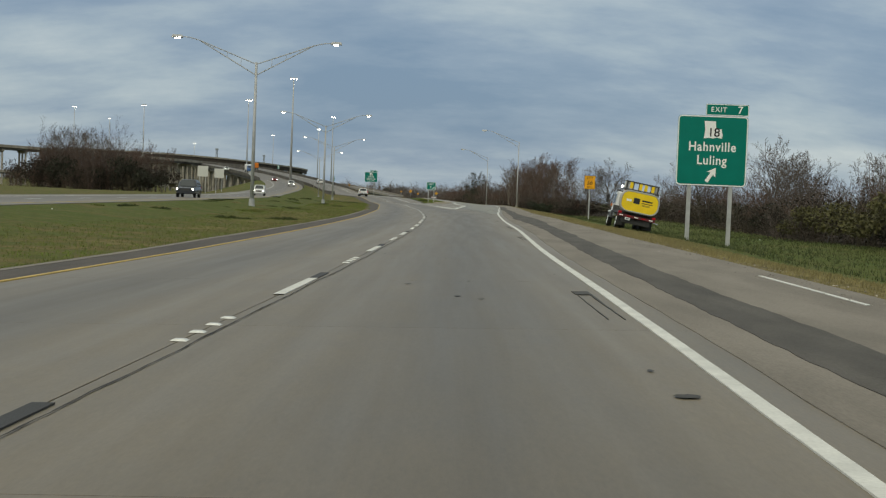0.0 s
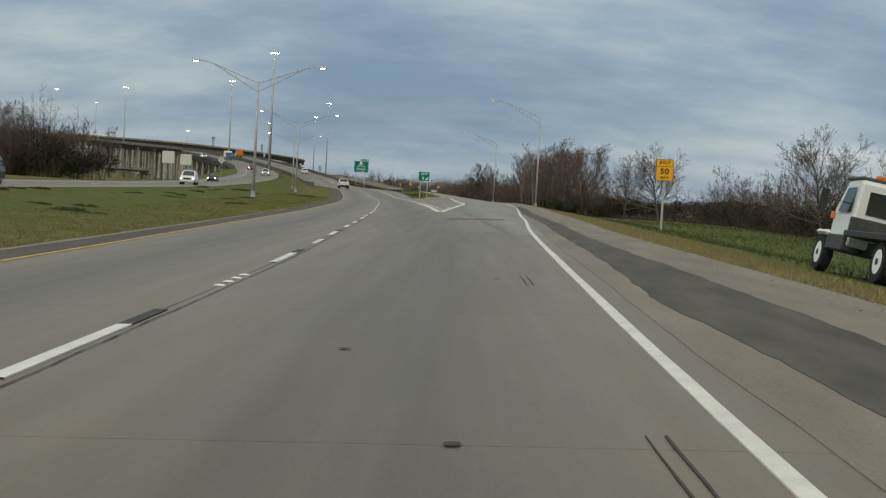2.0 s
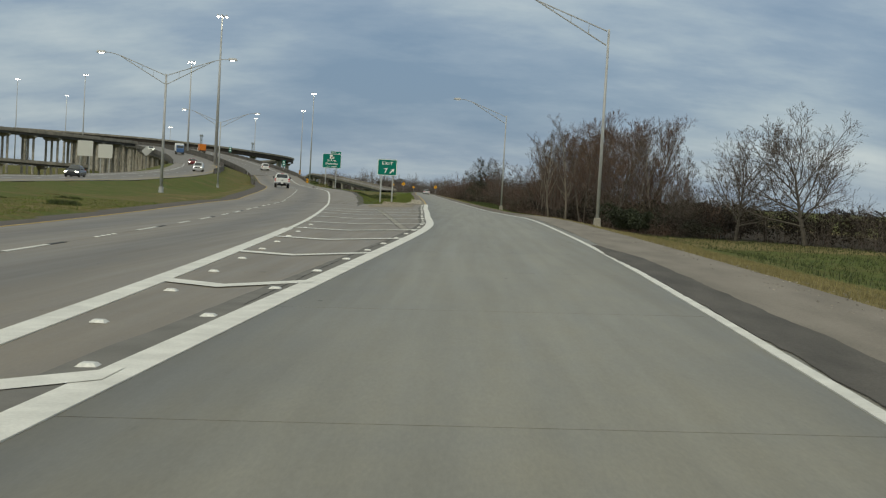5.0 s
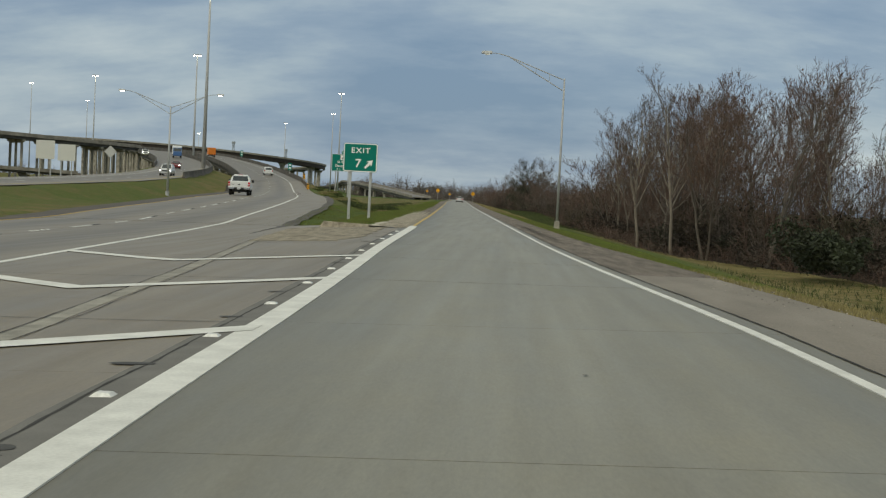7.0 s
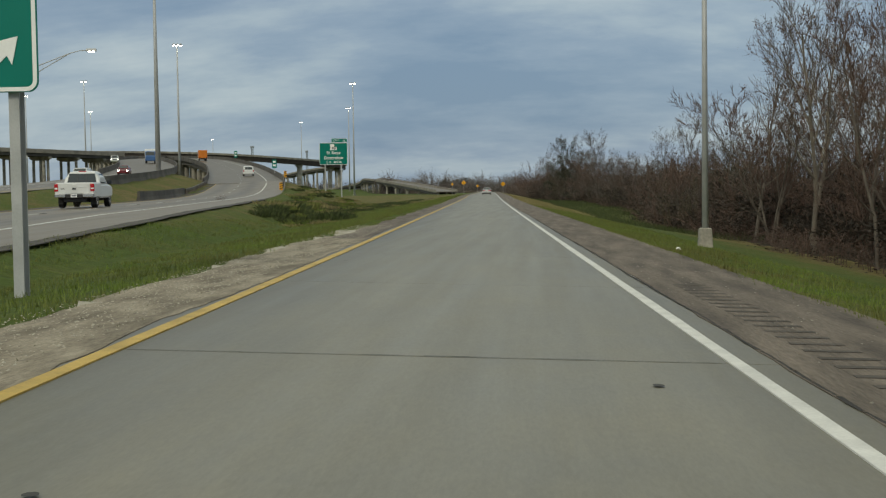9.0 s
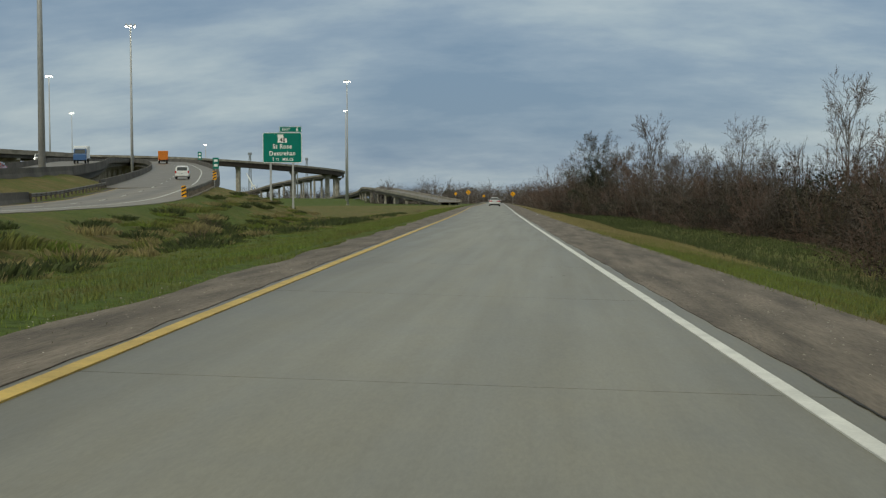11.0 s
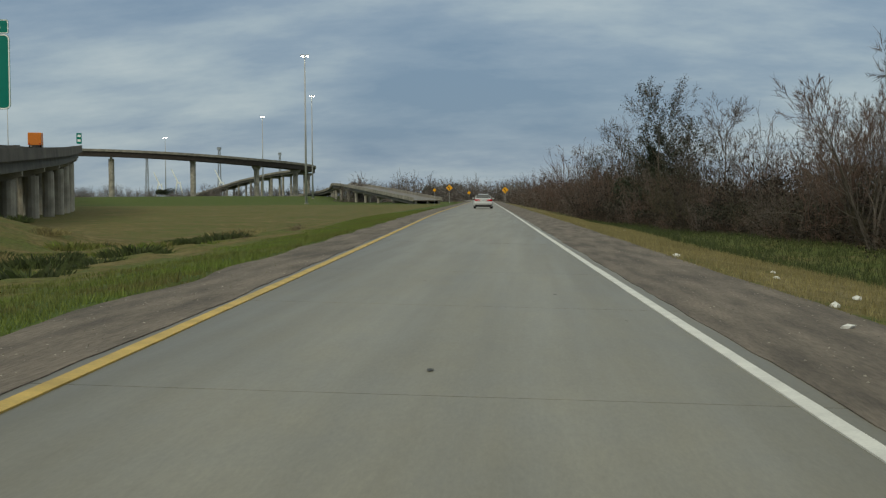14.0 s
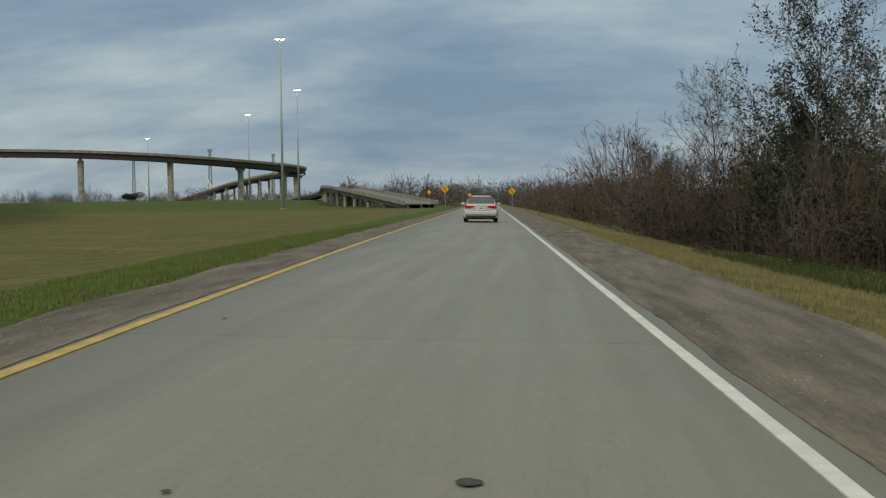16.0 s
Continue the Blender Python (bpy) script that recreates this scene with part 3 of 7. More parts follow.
def build_ground():
    xs = np.unique(np.concatenate([np.linspace(-4200, -420, 10), np.linspace(-400, -130, 19), np.arange(-120, -30, 2.0), np.arange(-30, 30, 0.75), np.arange(30, 90, 5.0), np.linspace(95, 400, 12), np.linspace(450, 4200, 9)]))
    ys = np.unique(np.concatenate([np.linspace(-900, -60, 8), np.arange(-40, 236, 2.0), np.arange(236, 460, 0.8), np.arange(460, 500, 2.0), np.arange(500, 900, 12.0), np.linspace(920, 4600, 16)]))
    gx, gy = np.meshgrid(xs, ys)
    gz = ground_z(gx, gy)
    verts = np.stack([gx, gy, gz], -1).reshape(-1, 3)
    nx, ny = len(xs), len(ys)
    faces = [(j * nx + i, j * nx + i + 1, (j + 1) * nx + i + 1, (j + 1) * nx + i) for j in range(ny - 1) for i in range(nx - 1)]
    ob = mesh_ob("ground", verts.tolist(), faces, GROUND, smooth_it=True)
    tagged(ob, "green and straw-coloured winter grass verge and field", "grass", kind="structure")
    x, y = gx.ravel(), gy.ravel()
    r, mid = out_r(y), (x < EDGE_L(y)) & (x > THRU_R(y))
    dry = np.full(len(x), 0.42)
    dr = x - r
    dry = np.where(dr > -1, 0.95 - 0.5 * smooth(0.6, 4.5, dr) - 0.1 * smooth(4, 9, dr), dry)
    dry = np.where((dr > -1) & (y > 215) & (y < 335), 0.5 - 0.35 * smooth(0.3, 1.2, dr) + 0.6 * smooth(3.5, 7, dr), dry)
    dry = np.where(mid, 0.32, dry)
    dry = np.where(mid & (y < 450) & (y > 300) & (x > EDGE_L(y) - 11), 0.5, dry)
    dry = np.where((dr > 0) & (y >= 335), 0.82 - 0.42 * smooth(3.2, 5.5, dr) - 0.3 * (1 - smooth(0.3, 1.0, dr)), dry)
    field = mid & (y > 385) & (x < EDGE_L(y) - GREEN_W(y) - 0.8)
    dry = np.where(field & (y > 405), 0.6, dry)
    dry = np.where(field & (y > 740), 0.12, dry)
    dry = np.where(mid & (x > EDGE_L(y) - GREEN_W(y)), 0.1, dry)
    dry = np.where(x < out_l(y), 0.62 - 0.22 * smooth(2.5, 7, out_l(y) - x) + 0.15 * smooth(18, 30, out_l(y) - x), dry)
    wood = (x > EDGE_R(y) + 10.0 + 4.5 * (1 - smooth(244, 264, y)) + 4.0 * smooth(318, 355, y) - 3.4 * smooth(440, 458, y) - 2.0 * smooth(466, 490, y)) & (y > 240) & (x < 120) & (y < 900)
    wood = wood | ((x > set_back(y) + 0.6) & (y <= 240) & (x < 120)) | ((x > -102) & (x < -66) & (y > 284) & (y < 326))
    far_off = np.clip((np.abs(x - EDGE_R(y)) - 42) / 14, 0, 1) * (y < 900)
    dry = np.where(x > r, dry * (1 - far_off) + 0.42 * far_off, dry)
    # under the woods dry runs past straw to the ramp's dark brown
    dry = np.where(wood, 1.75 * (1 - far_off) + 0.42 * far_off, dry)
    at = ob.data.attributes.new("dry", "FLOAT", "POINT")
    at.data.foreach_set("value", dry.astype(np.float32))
    return ob


build_ground()


# ---- paving ----
def lam(v):
    return lambda y: v


def shift(f, d):
    return lambda y: f(y) + d


SLAB = 6.1
road = thing("road", "two-lane concrete highway, worn buff-grey slabs with dark joints", "road", kind="structure")
ramp = thing("exit_ramp_road", "single-lane concrete exit ramp of pale grey slabs", "road", kind="structure")
JG = 0.006


def pave_bed():
    """Dark joint filler and sub-base under the slabs."""
    sheet_panel("joint_bed", lambda y: out_l(y), lambda y: out_r(y), -40, GORE_END, paved_z, JOINT, road, 14, 92, -0.02, 0.04)
    sheet_panel("joint_bed", shift(EDGE_L, -0.9), lambda y: out_r(y), GORE_END, 860, paved_z, JOINT, ramp, 6, 150, -0.02, 0.04)


# joint between the through lane and the ramp lane, widening to the gore
CRACK = curve((86, 2.4), (92, 2.2), (99, 2.0), (105, 1.82), (111, 1.65), (118, 1.4), (128, 1.0), (140, 0.5), (150, 0.32), (160, 0.5), (170, 0.82), (182, 1.02), (189, 0.87), (196, 0.6), (203, 0.4), (212, 0.1), (221, -0.22), (236, -0.64))


# strong transverse joints of the ramp
JOINTS = (92.2, 182.1, 208.3, 221.6, 227.3, 250.8, 329.3, 335.2, 372.8, 408.0, 436.0, 700.0)


def pave():
    y = -40.0
    while y < 430:
        y1 = y + SLAB
        zf = (lambda x, q: paved_z(x, min(q, GORE_END - 0.01))) if y < GORE_END else (lambda x, q: thru_z(x, q))
        if y < 92:
            right = shift(EDGE_R, 0.55)
        elif y < GORE_END:
            right = CRACK
        else:
            right = lambda q: THRU_R(q) + SH_T(q)
        a, b = y + JG / 2, y1 - JG / 2
        sheet_panel("slab", shift(LANE, -3.82), shift(LANE, -0.006), a, b, zf, CONC, road)
        sheet_panel("slab", shift(LANE, 0.006), lambda q, f=right: f(q) - 0.002, a, b, zf, CONC, road, 3 if y < 120 else 9, lane=None if y < 128 else 3.9)
        y = y1
    stations = []
    for a, b in zip(JOINTS, JOINTS[1:]):
        n = max(1, round((b - a) / 6.3))
        stations += [a + (b - a) * i / n for i in range(n)]
    for y, y1 in zip(stations, stations[1:]):
        left = (lambda q: CRACK(q) + 0.002 if q < GORE_END else EDGE_L(q) - 0.22)
        sheet_panel("slab", left, shift(EDGE_R, 0.32), y + 0.006, y1 - 0.006, paved_z, RAMPC, ramp, 4)
    y = stations[-1]
    sheet_panel("far_paving", shift(EDGE_L, -0.3), shift(EDGE_R, 0.3), y + 0.02, 860, paved_z, RAMPC, ramp, 3, 20)


pave_bed()
pave()


def strip(name, f0, f1, y0, y1, zf, material, parent, label="", lift=0.004, step=3.0, nx=1, jag=0.0, seed=1):
    rng = random.Random(seed)
    n = max(1, int((y1 - y0) / step))
    verts, faces = [], []
    ja = jb = 0.0
    for j in range(n + 1):
        y = y0 + (y1 - y0) * j / n
        ja, jb = 0.72 * ja + rng.uniform(-jag, jag) * 0.7, 0.72 * jb + rng.uniform(-jag, jag) * 0.7
        a, b = float(f0(y)) + ja, float(f1(y)) + jb
        for i in range(nx + 1):
            x = a + (b - a) * i / nx
            verts.append((x, y, float(zf(x, y)) + lift))
    w = nx + 1
    for j in range(n):
        for i in range(nx):
            k = j * w + i
            faces.append((k, k + 1, k + 1 + w, k + w))
    base = len(verts)
    for j in range(n + 1):
        for i in (0, nx):
            x, y, z = verts[j * w + i]
            verts.append((x, y, z - lift - 0.012))
    for j in range(n):
        faces.append((j * w, (j + 1) * w, base + 2 * j + 2, base + 2 * j))
        faces.append((j * w + nx, base + 2 * j + 1, base + 2 * j + 3, (j + 1) * w + nx))
    ob = mesh_ob(name, verts, faces, material, parent)
    if material in (CONC, RAMPC):
        across = [i / nx if nx > 1 else 0.3 for j in range(n + 1) for i in range(nx + 1)]
        ob.data.attributes.new("across", "FLOAT", "POINT").data.foreach_set("value", across + [0.3] * (2 * n + 2))
    if label:
        tagged(ob, label)
    return ob


# shoulders
shoulder_c = tagged(strip("shoulder", lambda y: EDGE_R(y) + 0.3, out_r, -40, 212, paved_z, SHOULDER2, None, lift=0.006, step=0.9, nx=2, jag=0.02), "pale worn concrete shoulder with a dark patched strip", "road shoulder", kind="structure")
shoulder_r = tagged(strip("shoulder", lambda y: EDGE_R(y) + 0.31 - 0.1 * smooth(290, 320, y), lambda y: out_r(y) + 0.12, 212, 860, paved_z, SHOULDER, None, lift=0.008, step=0.5, nx=2, jag=0.03), "weathered grey-brown asphalt right shoulder", "road shoulder", kind="structure")
PL = table((-40, 0.76), (20, 0.75), (38, 0.86), (53, 0.96), (60, 0.94), (66, 0.8), (72, 0.6), (78, 0.75), (92, 0.73), (103, 0.66), (111, 0.5), (120, 0.36), (128, 0.2), (140, 0.1), (165, 0.02))
PW = table((-40, 0.65), (14, 0.65), (20, 0.58), (30, 0.64), (46, 0.6), (55, 0.6), (64, 1.0), (72, 1.2), (80, 0.85), (94, 0.6), (104, 0.64), (112, 0.56), (122, 0.62), (130, 0.58), (142, 0.66), (162, 0.55), (168, 0.2))
strip("asphalt_patch", lambda y: EDGE_R(y) + PL(y), lambda y: EDGE_R(y) + PL(y) + PW(y), -40, 168, paved_z, ASPH, shoulder_c, "long dark asphalt patch", 0.012, 0.35, 1, 0.035, 5)
strip("white_shoulder_line", lambda y: EDGE_R(y) + 2.6, lambda y: EDGE_R(y) + 2.66, 17.6, 22.5, paved_z, WHITE_L, shoulder_c, "worn white line", 0.013, 1.0)
shoulder_l = tagged(strip("shoulder", out_l, shift(LANE, -3.79), -40, 430, lambda x, y: thru_z(x, max(y, 0)) if y > 60 else paved_z(x, y), SHOULDER3, None, lift=0.006, step=1.5, nx=1), "dark asphalt left shoulder of the highway", "road shoulder", kind="structure")
strip("shoulder_lip", lambda y: out_l(y) - 0.04, lambda y: out_l(y) + 0.17, -40, 140, paved_z, SHOULDER2, shoulder_l, "pale concrete lip at the grass", 0.014, 0.6, 1, 0.03, 8)
tagged(strip("shoulder", lambda y: EDGE_L(y) - 0.92 - 0.25 * smooth(340, 372, y) + 0.07 * np.sin(y * 0.9), shift(EDGE_L, -0.15), 270, 860, paved_z, SHOULDER, None, lift=0.008, step=0.4, nx=2, jag=0.03), "rough gravelly left shoulder of the exit ramp", "road shoulder", kind="structure")

# lines
def high_z(x, y):
    return float(thru_z(x, y)) if y < 430 else float(THRU_Z(y)) + 0.02


lines = thing("lane_markings", "white and yellow thermoplastic lane lines on concrete", "road marking", kind="structure")
strip("edge_line", shift(EDGE_R, -0.055), shift(EDGE_R, 0.055), -40, 860, paved_z, WHITE_L, lines, "white edge line", 0.010, 0.5, 1, 0.004, 51)
strip("yellow_line", shift(LANE, -3.80), shift(LANE, -3.70), -40, 600, lambda x, y: high_z(x, y) if y > 60 else paved_z(x, y), YEL_L, lines, "faded yellow edge line", 0.012)
strip("gore_line", shift(EDGE_L, -0.15), shift(EDGE_L, 0.14), 128.6, 238.8, paved_z, WHITE_L, lines, "broad white gore line", 0.009, 1.0)
strip("yellow_line", shift(EDGE_L, -0.06), shift(EDGE_L, 0.06), 238.8, 860, paved_z, YEL_L, lines, "yellow left edge line", 0.011, 0.5, 1, 0.004, 52)
strip("gore_line", shift(THRU_R, -0.2), shift(THRU_R, 0.1), 128.6, 176, paved_z, WHITE_L, lines, "broad white gore line", 0.011, 1.0)
strip("edge_line", shift(THRU_R, -0.1), shift(THRU_R, 0.06), 176, 600, lambda x, y: paved_z(x, y) if y < GORE_END else high_z(x, y), WHITE_L, lines, "white edge line", 0.012, 2.0)
zl = lambda x, y: paved_z(x, y) if y < GORE_END else high_z(x, y)
for k in range(-4, 50):
    y1 = 22.5 + 11.75 * k
    strip("lane_dash", shift(LANE, -0.06), shift(LANE, 0.06), y1 - 4.2, y1 - 1.3, zl, WHITE_L, lines, "", 0.012)
    strip("contrast_dash", shift(LANE, -0.06), shift(LANE, 0.06), y1 - 1.3, y1, zl, BLACK_L, lines, "black contrast stripe", 0.012)
for y0 in (145.0, 153.5, 161.5, 169.4, 177.0, 184.5, 192.8, 200.9, 208.2, 215.3):
    # chevrons across the gore: two arms that meet between the lines
    a, b = float(THRU_R(y0)), float(EDGE_L(y0))
    m = a + (b - a) * 0.47
    for x0, x1, sgn in ((a, m, -1), (m, b, 1)):
        vs = []
        for i in range(9):
            x = x0 + (x1 - x0) * i / 8
            yy = y0 - min(2.6, 0.48 * (b - a)) + (abs(x - m) / max(0.1, (b - a) * 0.5)) * min(2.6, 0.48 * (b - a))
            for dy in (-0.27, 0.27):
                vs.append((x, yy + dy, float(paved_z(x, yy + dy)) + 0.013))
        mesh_ob("chevron", vs, [(2 * i, 2 * i + 2, 2 * i + 3, 2 * i + 1) for i in range(8)], WHITE_L, lines)


# ---- bridges ----
def path_frames(pts, step):
    """Even stations along a smooth way through (x, y, z) points: place and the level right-hand direction."""
    p = np.array(pts, float)
    s = np.r_[0, np.cumsum(np.linalg.norm(np.diff(p[:, :2], axis=0), axis=1))]
    fx, fy, fz = (curve(*zip(s, p[:, k])) for k in range(3))
    n = max(2, int(s[-1] / step))
    q = np.linspace(0, s[-1], n + 1)
    xyz = np.stack([fx(q), fy(q), fz(q)], 1)
    t = np.gradient(xyz[:, :2], axis=0)
    t /= np.linalg.norm(t, axis=1)[:, None]
    return xyz, np.stack([t[:, 1], -t[:, 0]], 1)


def sweep(name, xyz, right, profile, material, parent, label=""):
    """Draws a closed cross-section of (across, up) points along the stations."""
    verts, faces = [], []
    m = len(profile)
    for (x, y, z), (rx, ry) in zip(xyz, right):
        verts += [(x + rx * a, y + ry * a, z + u) for a, u in profile]
    for j in range(len(xyz) - 1):
        for i in range(m):
            faces.append((j * m + i, j * m + (i + 1) % m, (j + 1) * m + (i + 1) % m, (j + 1) * m + i))
    faces.append(tuple(range(m))[::-1])
    faces.append(tuple((len(xyz) - 1) * m + i for i in range(m)))
    ob = mesh_ob(name, verts, faces, material, parent)
    if material in (CONC, RAMPC):
        ob.data.attributes.new("across", "FLOAT", "POINT").data.foreach_set("value", [0.35] * len(verts))
    if label:
        tagged(ob, label)
    return ob


def bridge(name, label, pts, wide, span, columns, deep=1.5, parapet=0.85, col=0.9, piers=True, road_mat=None, first=0.5, cap_wide=None, ground=-1.0, rail_mat=None, beam_mat=None):
    b = thing(name, label, "bridge")
    xyz, right = path_frames(pts, 6.0)
    h = wide / 2
    sweep("deck", xyz, right, [(-h, -0.25), (h, -0.25), (h, 0.0), (-h, 0.0)], road_mat or CONC, b, "buff concrete deck")
    for s in (-1, 1):
        sweep("parapet", xyz, right, [(s * h, -0.35), (s * (h + 0.35), -0.35), (s * (h + 0.30), parapet), (s * (h + 0.08), parapet)][:: s], rail_mat or PARAPET, b, "pale concrete parapet" if rail_mat else "dark weathered concrete parapet")
    n = max(2, int(wide / 2.6))
    for i in range(n):
        a = -h + 0.7 + (wide - 1.4) * i / (n - 1)
        sweep("girder", xyz, right, [(a - 0.3, -deep), (a + 0.3, -deep), (a + 0.18, -0.25), (a - 0.18, -0.25)], beam_mat or GIRDER, b)
    if not piers:
        return b
    full = np.r_[0, np.cumsum(np.linalg.norm(np.diff(xyz[:, :2], axis=0), axis=1))]
    d = span * first
    while d < full[-1]:
        c = [np.interp(d, full, xyz[:, k]) for k in range(3)]
        r = [np.interp(d, full, right[:, k]) for k in range(2)]
        gz = max(float(ground_z(c[0], c[1])), ground) - 0.3
        top = c[2] - deep
        turn = Matrix.Translation((c[0], c[1], 0)) @ Matrix.Rotation(math.atan2(r[1], r[0]), 4, "Z")
        if top - gz > 1.4:
            cw = (cap_wide or wide * 0.9) / 2
            low = 1.9 if columns == 1 else 1.1
            bm = bmesh.new()
            prism(bm, [(-cw, top), (-cw, top - 0.5), (-cw * 0.6, top - low), (cw * 0.6, top - low), (cw, top - 0.5), (cw, top)], -0.55, 0.55)
            bmesh.ops.transform(bm, verts=bm.verts[:], matrix=turn @ Matrix.Rotation(radians(90), 4, "Z"))
            part("pier_cap", bm, BRIDGE, b)
            for i in range(columns):
                a = 0 if columns == 1 else -cw * 0.72 + 2 * cw * 0.72 * i / (columns - 1)
                bm = bmesh.new()
                tube(bm, (a, 0, gz), (a, 0, top - 1.0), col * (1.25 if columns == 1 else 0.6), None, 12)
                bmesh.ops.transform(bm, verts=bm.verts[:], matrix=turn)
                part("column", bm, BRIDGE, b, smooth_it=False)
        d += span
    return b


def thru_pts(ys):
    return [(float(LANE(y)) + 0.55, float(y), float(THRU_Z(y))) for y in ys]


bridge("highway_bridge", "long concrete girder bridge carrying the climbing highway", thru_pts((430, 441, 453, 465, 490, 515, 540, 565, 590, 616)) + [(-131, 700, 14.0), (-172, 790, 17.0), (-218, 890, 20.0), (-262, 985, 22.5)], 11.6, 21, 4, 1.5, 0.85, 1.3)
bridge("opposite_bridge", "concrete girder bridge carrying the opposite carriageway down", [(float(OPP_X(y)), y, float(OPP_Z(y))) for y in (440, 470, 520, 616)] + [(-144, 720, 14.6), (-190, 830, 17.6), (-246, 950, 20.6)], 11.0, 18, 4, 1.4)
bridge("trestle_bridge", "low concrete trestle viaduct on many paired columns", [(-380, 435, 16.3), (-288, 476, 15.9), (-207, 526, 15.0), (-158, 572, 13.9), (-136, 604, 13.2), (-127, 622, 12.9)], 10, 10.0, 3, 1.2, 0.8, 0.7, rail_mat=PALEPAR)
bridge("lower_ramp_bridge", "low slim concrete ramp bridge behind the viaduct", [(-330, 425, 5.0), (-230, 462, 4.8), (-165, 505, 3.8), (-120, 545, 2.6)], 7, 14, 2, 0.9, 0.6, 0.6, rail_mat=PALEPAR)
bridge("flyover_bridge", "high slender curved flyover on single hammerhead piers", [(-300, 985, 26.8), (-255, 992, 26.2), (-213, 1001, 25.3), (-176, 1018, 23.4), (-150, 1048, 21.4), (-136, 1085, 20.1), (-133, 1114, 19.2), (-137, 1134, 18.8)], 9, 41, 1, 2.8, 0.85, 1.15, first=0.17, cap_wide=6, rail_mat=PALEPAR, beam_mat=mat("brown_weathering_steel", (0.05, 0.038, 0.03), 0.8, var=0.3, scale=0.6, fine=5))
bridge("flyover_descent_bridge", "descending end of the curved flyover on paired columns", [(-137, 1134, 18.8), (-142, 1145, 18.2), (-155, 1166, 17.2), (-169, 1190, 16.2), (-183, 1215, 14.8), (-200, 1240, 12.6), (-214, 1260, 10.0), (-229, 1276, 7.0), (-246, 1290, 3.4), (-263, 1302, 0.0)], 9, 22, 2, 1.5, 0.85, 1.2, first=0.7, cap_wide=7.5, rail_mat=PALEPAR)
bridge("loop_ramp_bridge", "low loop ramp bridge on short bents", [(-150, 1130, 1.0), (-118, 1090, 4.5), (-100, 1020, 7.5), (-82, 940, 6.6), (-62, 860, 4.2), (-42, 790, 1.4), (-34, 760, 0.3)], 8.5, 33, 2, 1.5, 0.8, 1.0, ground=-1, rail_mat=PALEPAR)

# ---- opposite carriageway on its bank ----
opp = tagged(strip("opposite_road", lambda y: OPP_X(y) - 5.6, lambda y: OPP_X(y) + 5.6, -40, 446, lambda x, y: OPP_Z(y), CONC, None, lift=0.02, step=4, nx=2), "opposite concrete carriageway climbing to the bridge", "road", kind="structure")
strip("yellow_line", lambda y: OPP_X(y) + 4.3, lambda y: OPP_X(y) + 4.45, -40, 446, lambda x, y: OPP_Z(y), YEL_L, opp, "", 0.03, 4)
strip("edge_line", lambda y: OPP_X(y) - 3.2, lambda y: OPP_X(y) - 3.05, -40, 446, lambda x, y: OPP_Z(y), WHITE_L, opp, "", 0.03, 4)
for k in range(30):
    strip("lane_dash", lambda y: OPP_X(y) + 0.6, lambda y: OPP_X(y) + 0.75, 80 + 12 * k, 83 + 12 * k, lambda x, y: OPP_Z(y), WHITE_L, opp, "", 0.03, 4)


def gz(x, y):
    return float(ground_z(x, y))


# ---- markers, marks and repairs on the paving ----
def marker(name, x, y, z, w, h, material):
    bm = bmesh.new()
    v = box(bm, -w / 2, w / 2, -w / 2, w / 2, 0, h)
    for k in v:
        if k.co.z > h / 2:
            k.co.x *= 0.6
            k.co.y *= 0.6
    ob = part(name, bm, material, None)
    ob.location = (x, y, z)
    return ob


first_marker = None
for k in range(-2, 24):
    for d in (-0.9, -0.3, 0.3, 0.9):
        y = 14.6 + 11.75 * k + d
        x = float(LANE(y))
        if first_marker is None:
            first_marker = tagged(marker("pavement_marker", x, y, float(zl(x, y)), 0.13, 0.013, RPM), "white ceramic raised pavement marker on the lane line", "road marker", "lane line markers")
        else:
            copy_thing(first_marker, pose(x, y, float(zl(x, y)) + 0.004))
gore_marker = None
for k in [*range(-11, 16), *range(100, 113)]:
    y = 179.7 + 3.43 * k if k < 99 else 137.5 + 3.55 * (k - 100)
    x = float(EDGE_L(y)) - 0.28 if k < 99 else float(THRU_R(y)) + 0.42
    if gore_marker is None:
        gore_marker = tagged(marker("pavement_marker", x, y, float(paved_z(x, y)) + 0.004, 0.15, 0.025, RPM), "white raised pavement marker beside the gore line", "road marker", "gore line markers")
    else:
        copy_thing(gore_marker, pose(x, y, float(paved_z(x, y)) + 0.004))


def blot(name, x, y, rx, ry, material, parent, zf=paved_z, lift=0.010, seed=0, n=22, rot=0.0):
    """A thin irregular stain or patch that follows the paving."""
    rng = random.Random(seed)
    vs = []
    for i in range(n):
        a = 2 * math.pi * i / n
        r = 1 + rng.uniform(-0.14, 0.14)
        px, py = rx * r * math.cos(a), ry * r * math.sin(a)
        qx, qy = x + px * math.cos(rot) - py * math.sin(rot), y + px * math.sin(rot) + py * math.cos(rot)
        vs.append((qx, qy, float(zf(qx, qy)) + lift))
    vs.append((x, y, float(zf(x, y)) + lift))
    return mesh_ob(name, vs, [(i, (i + 1) % n, n) for i in range(n)], material, parent)


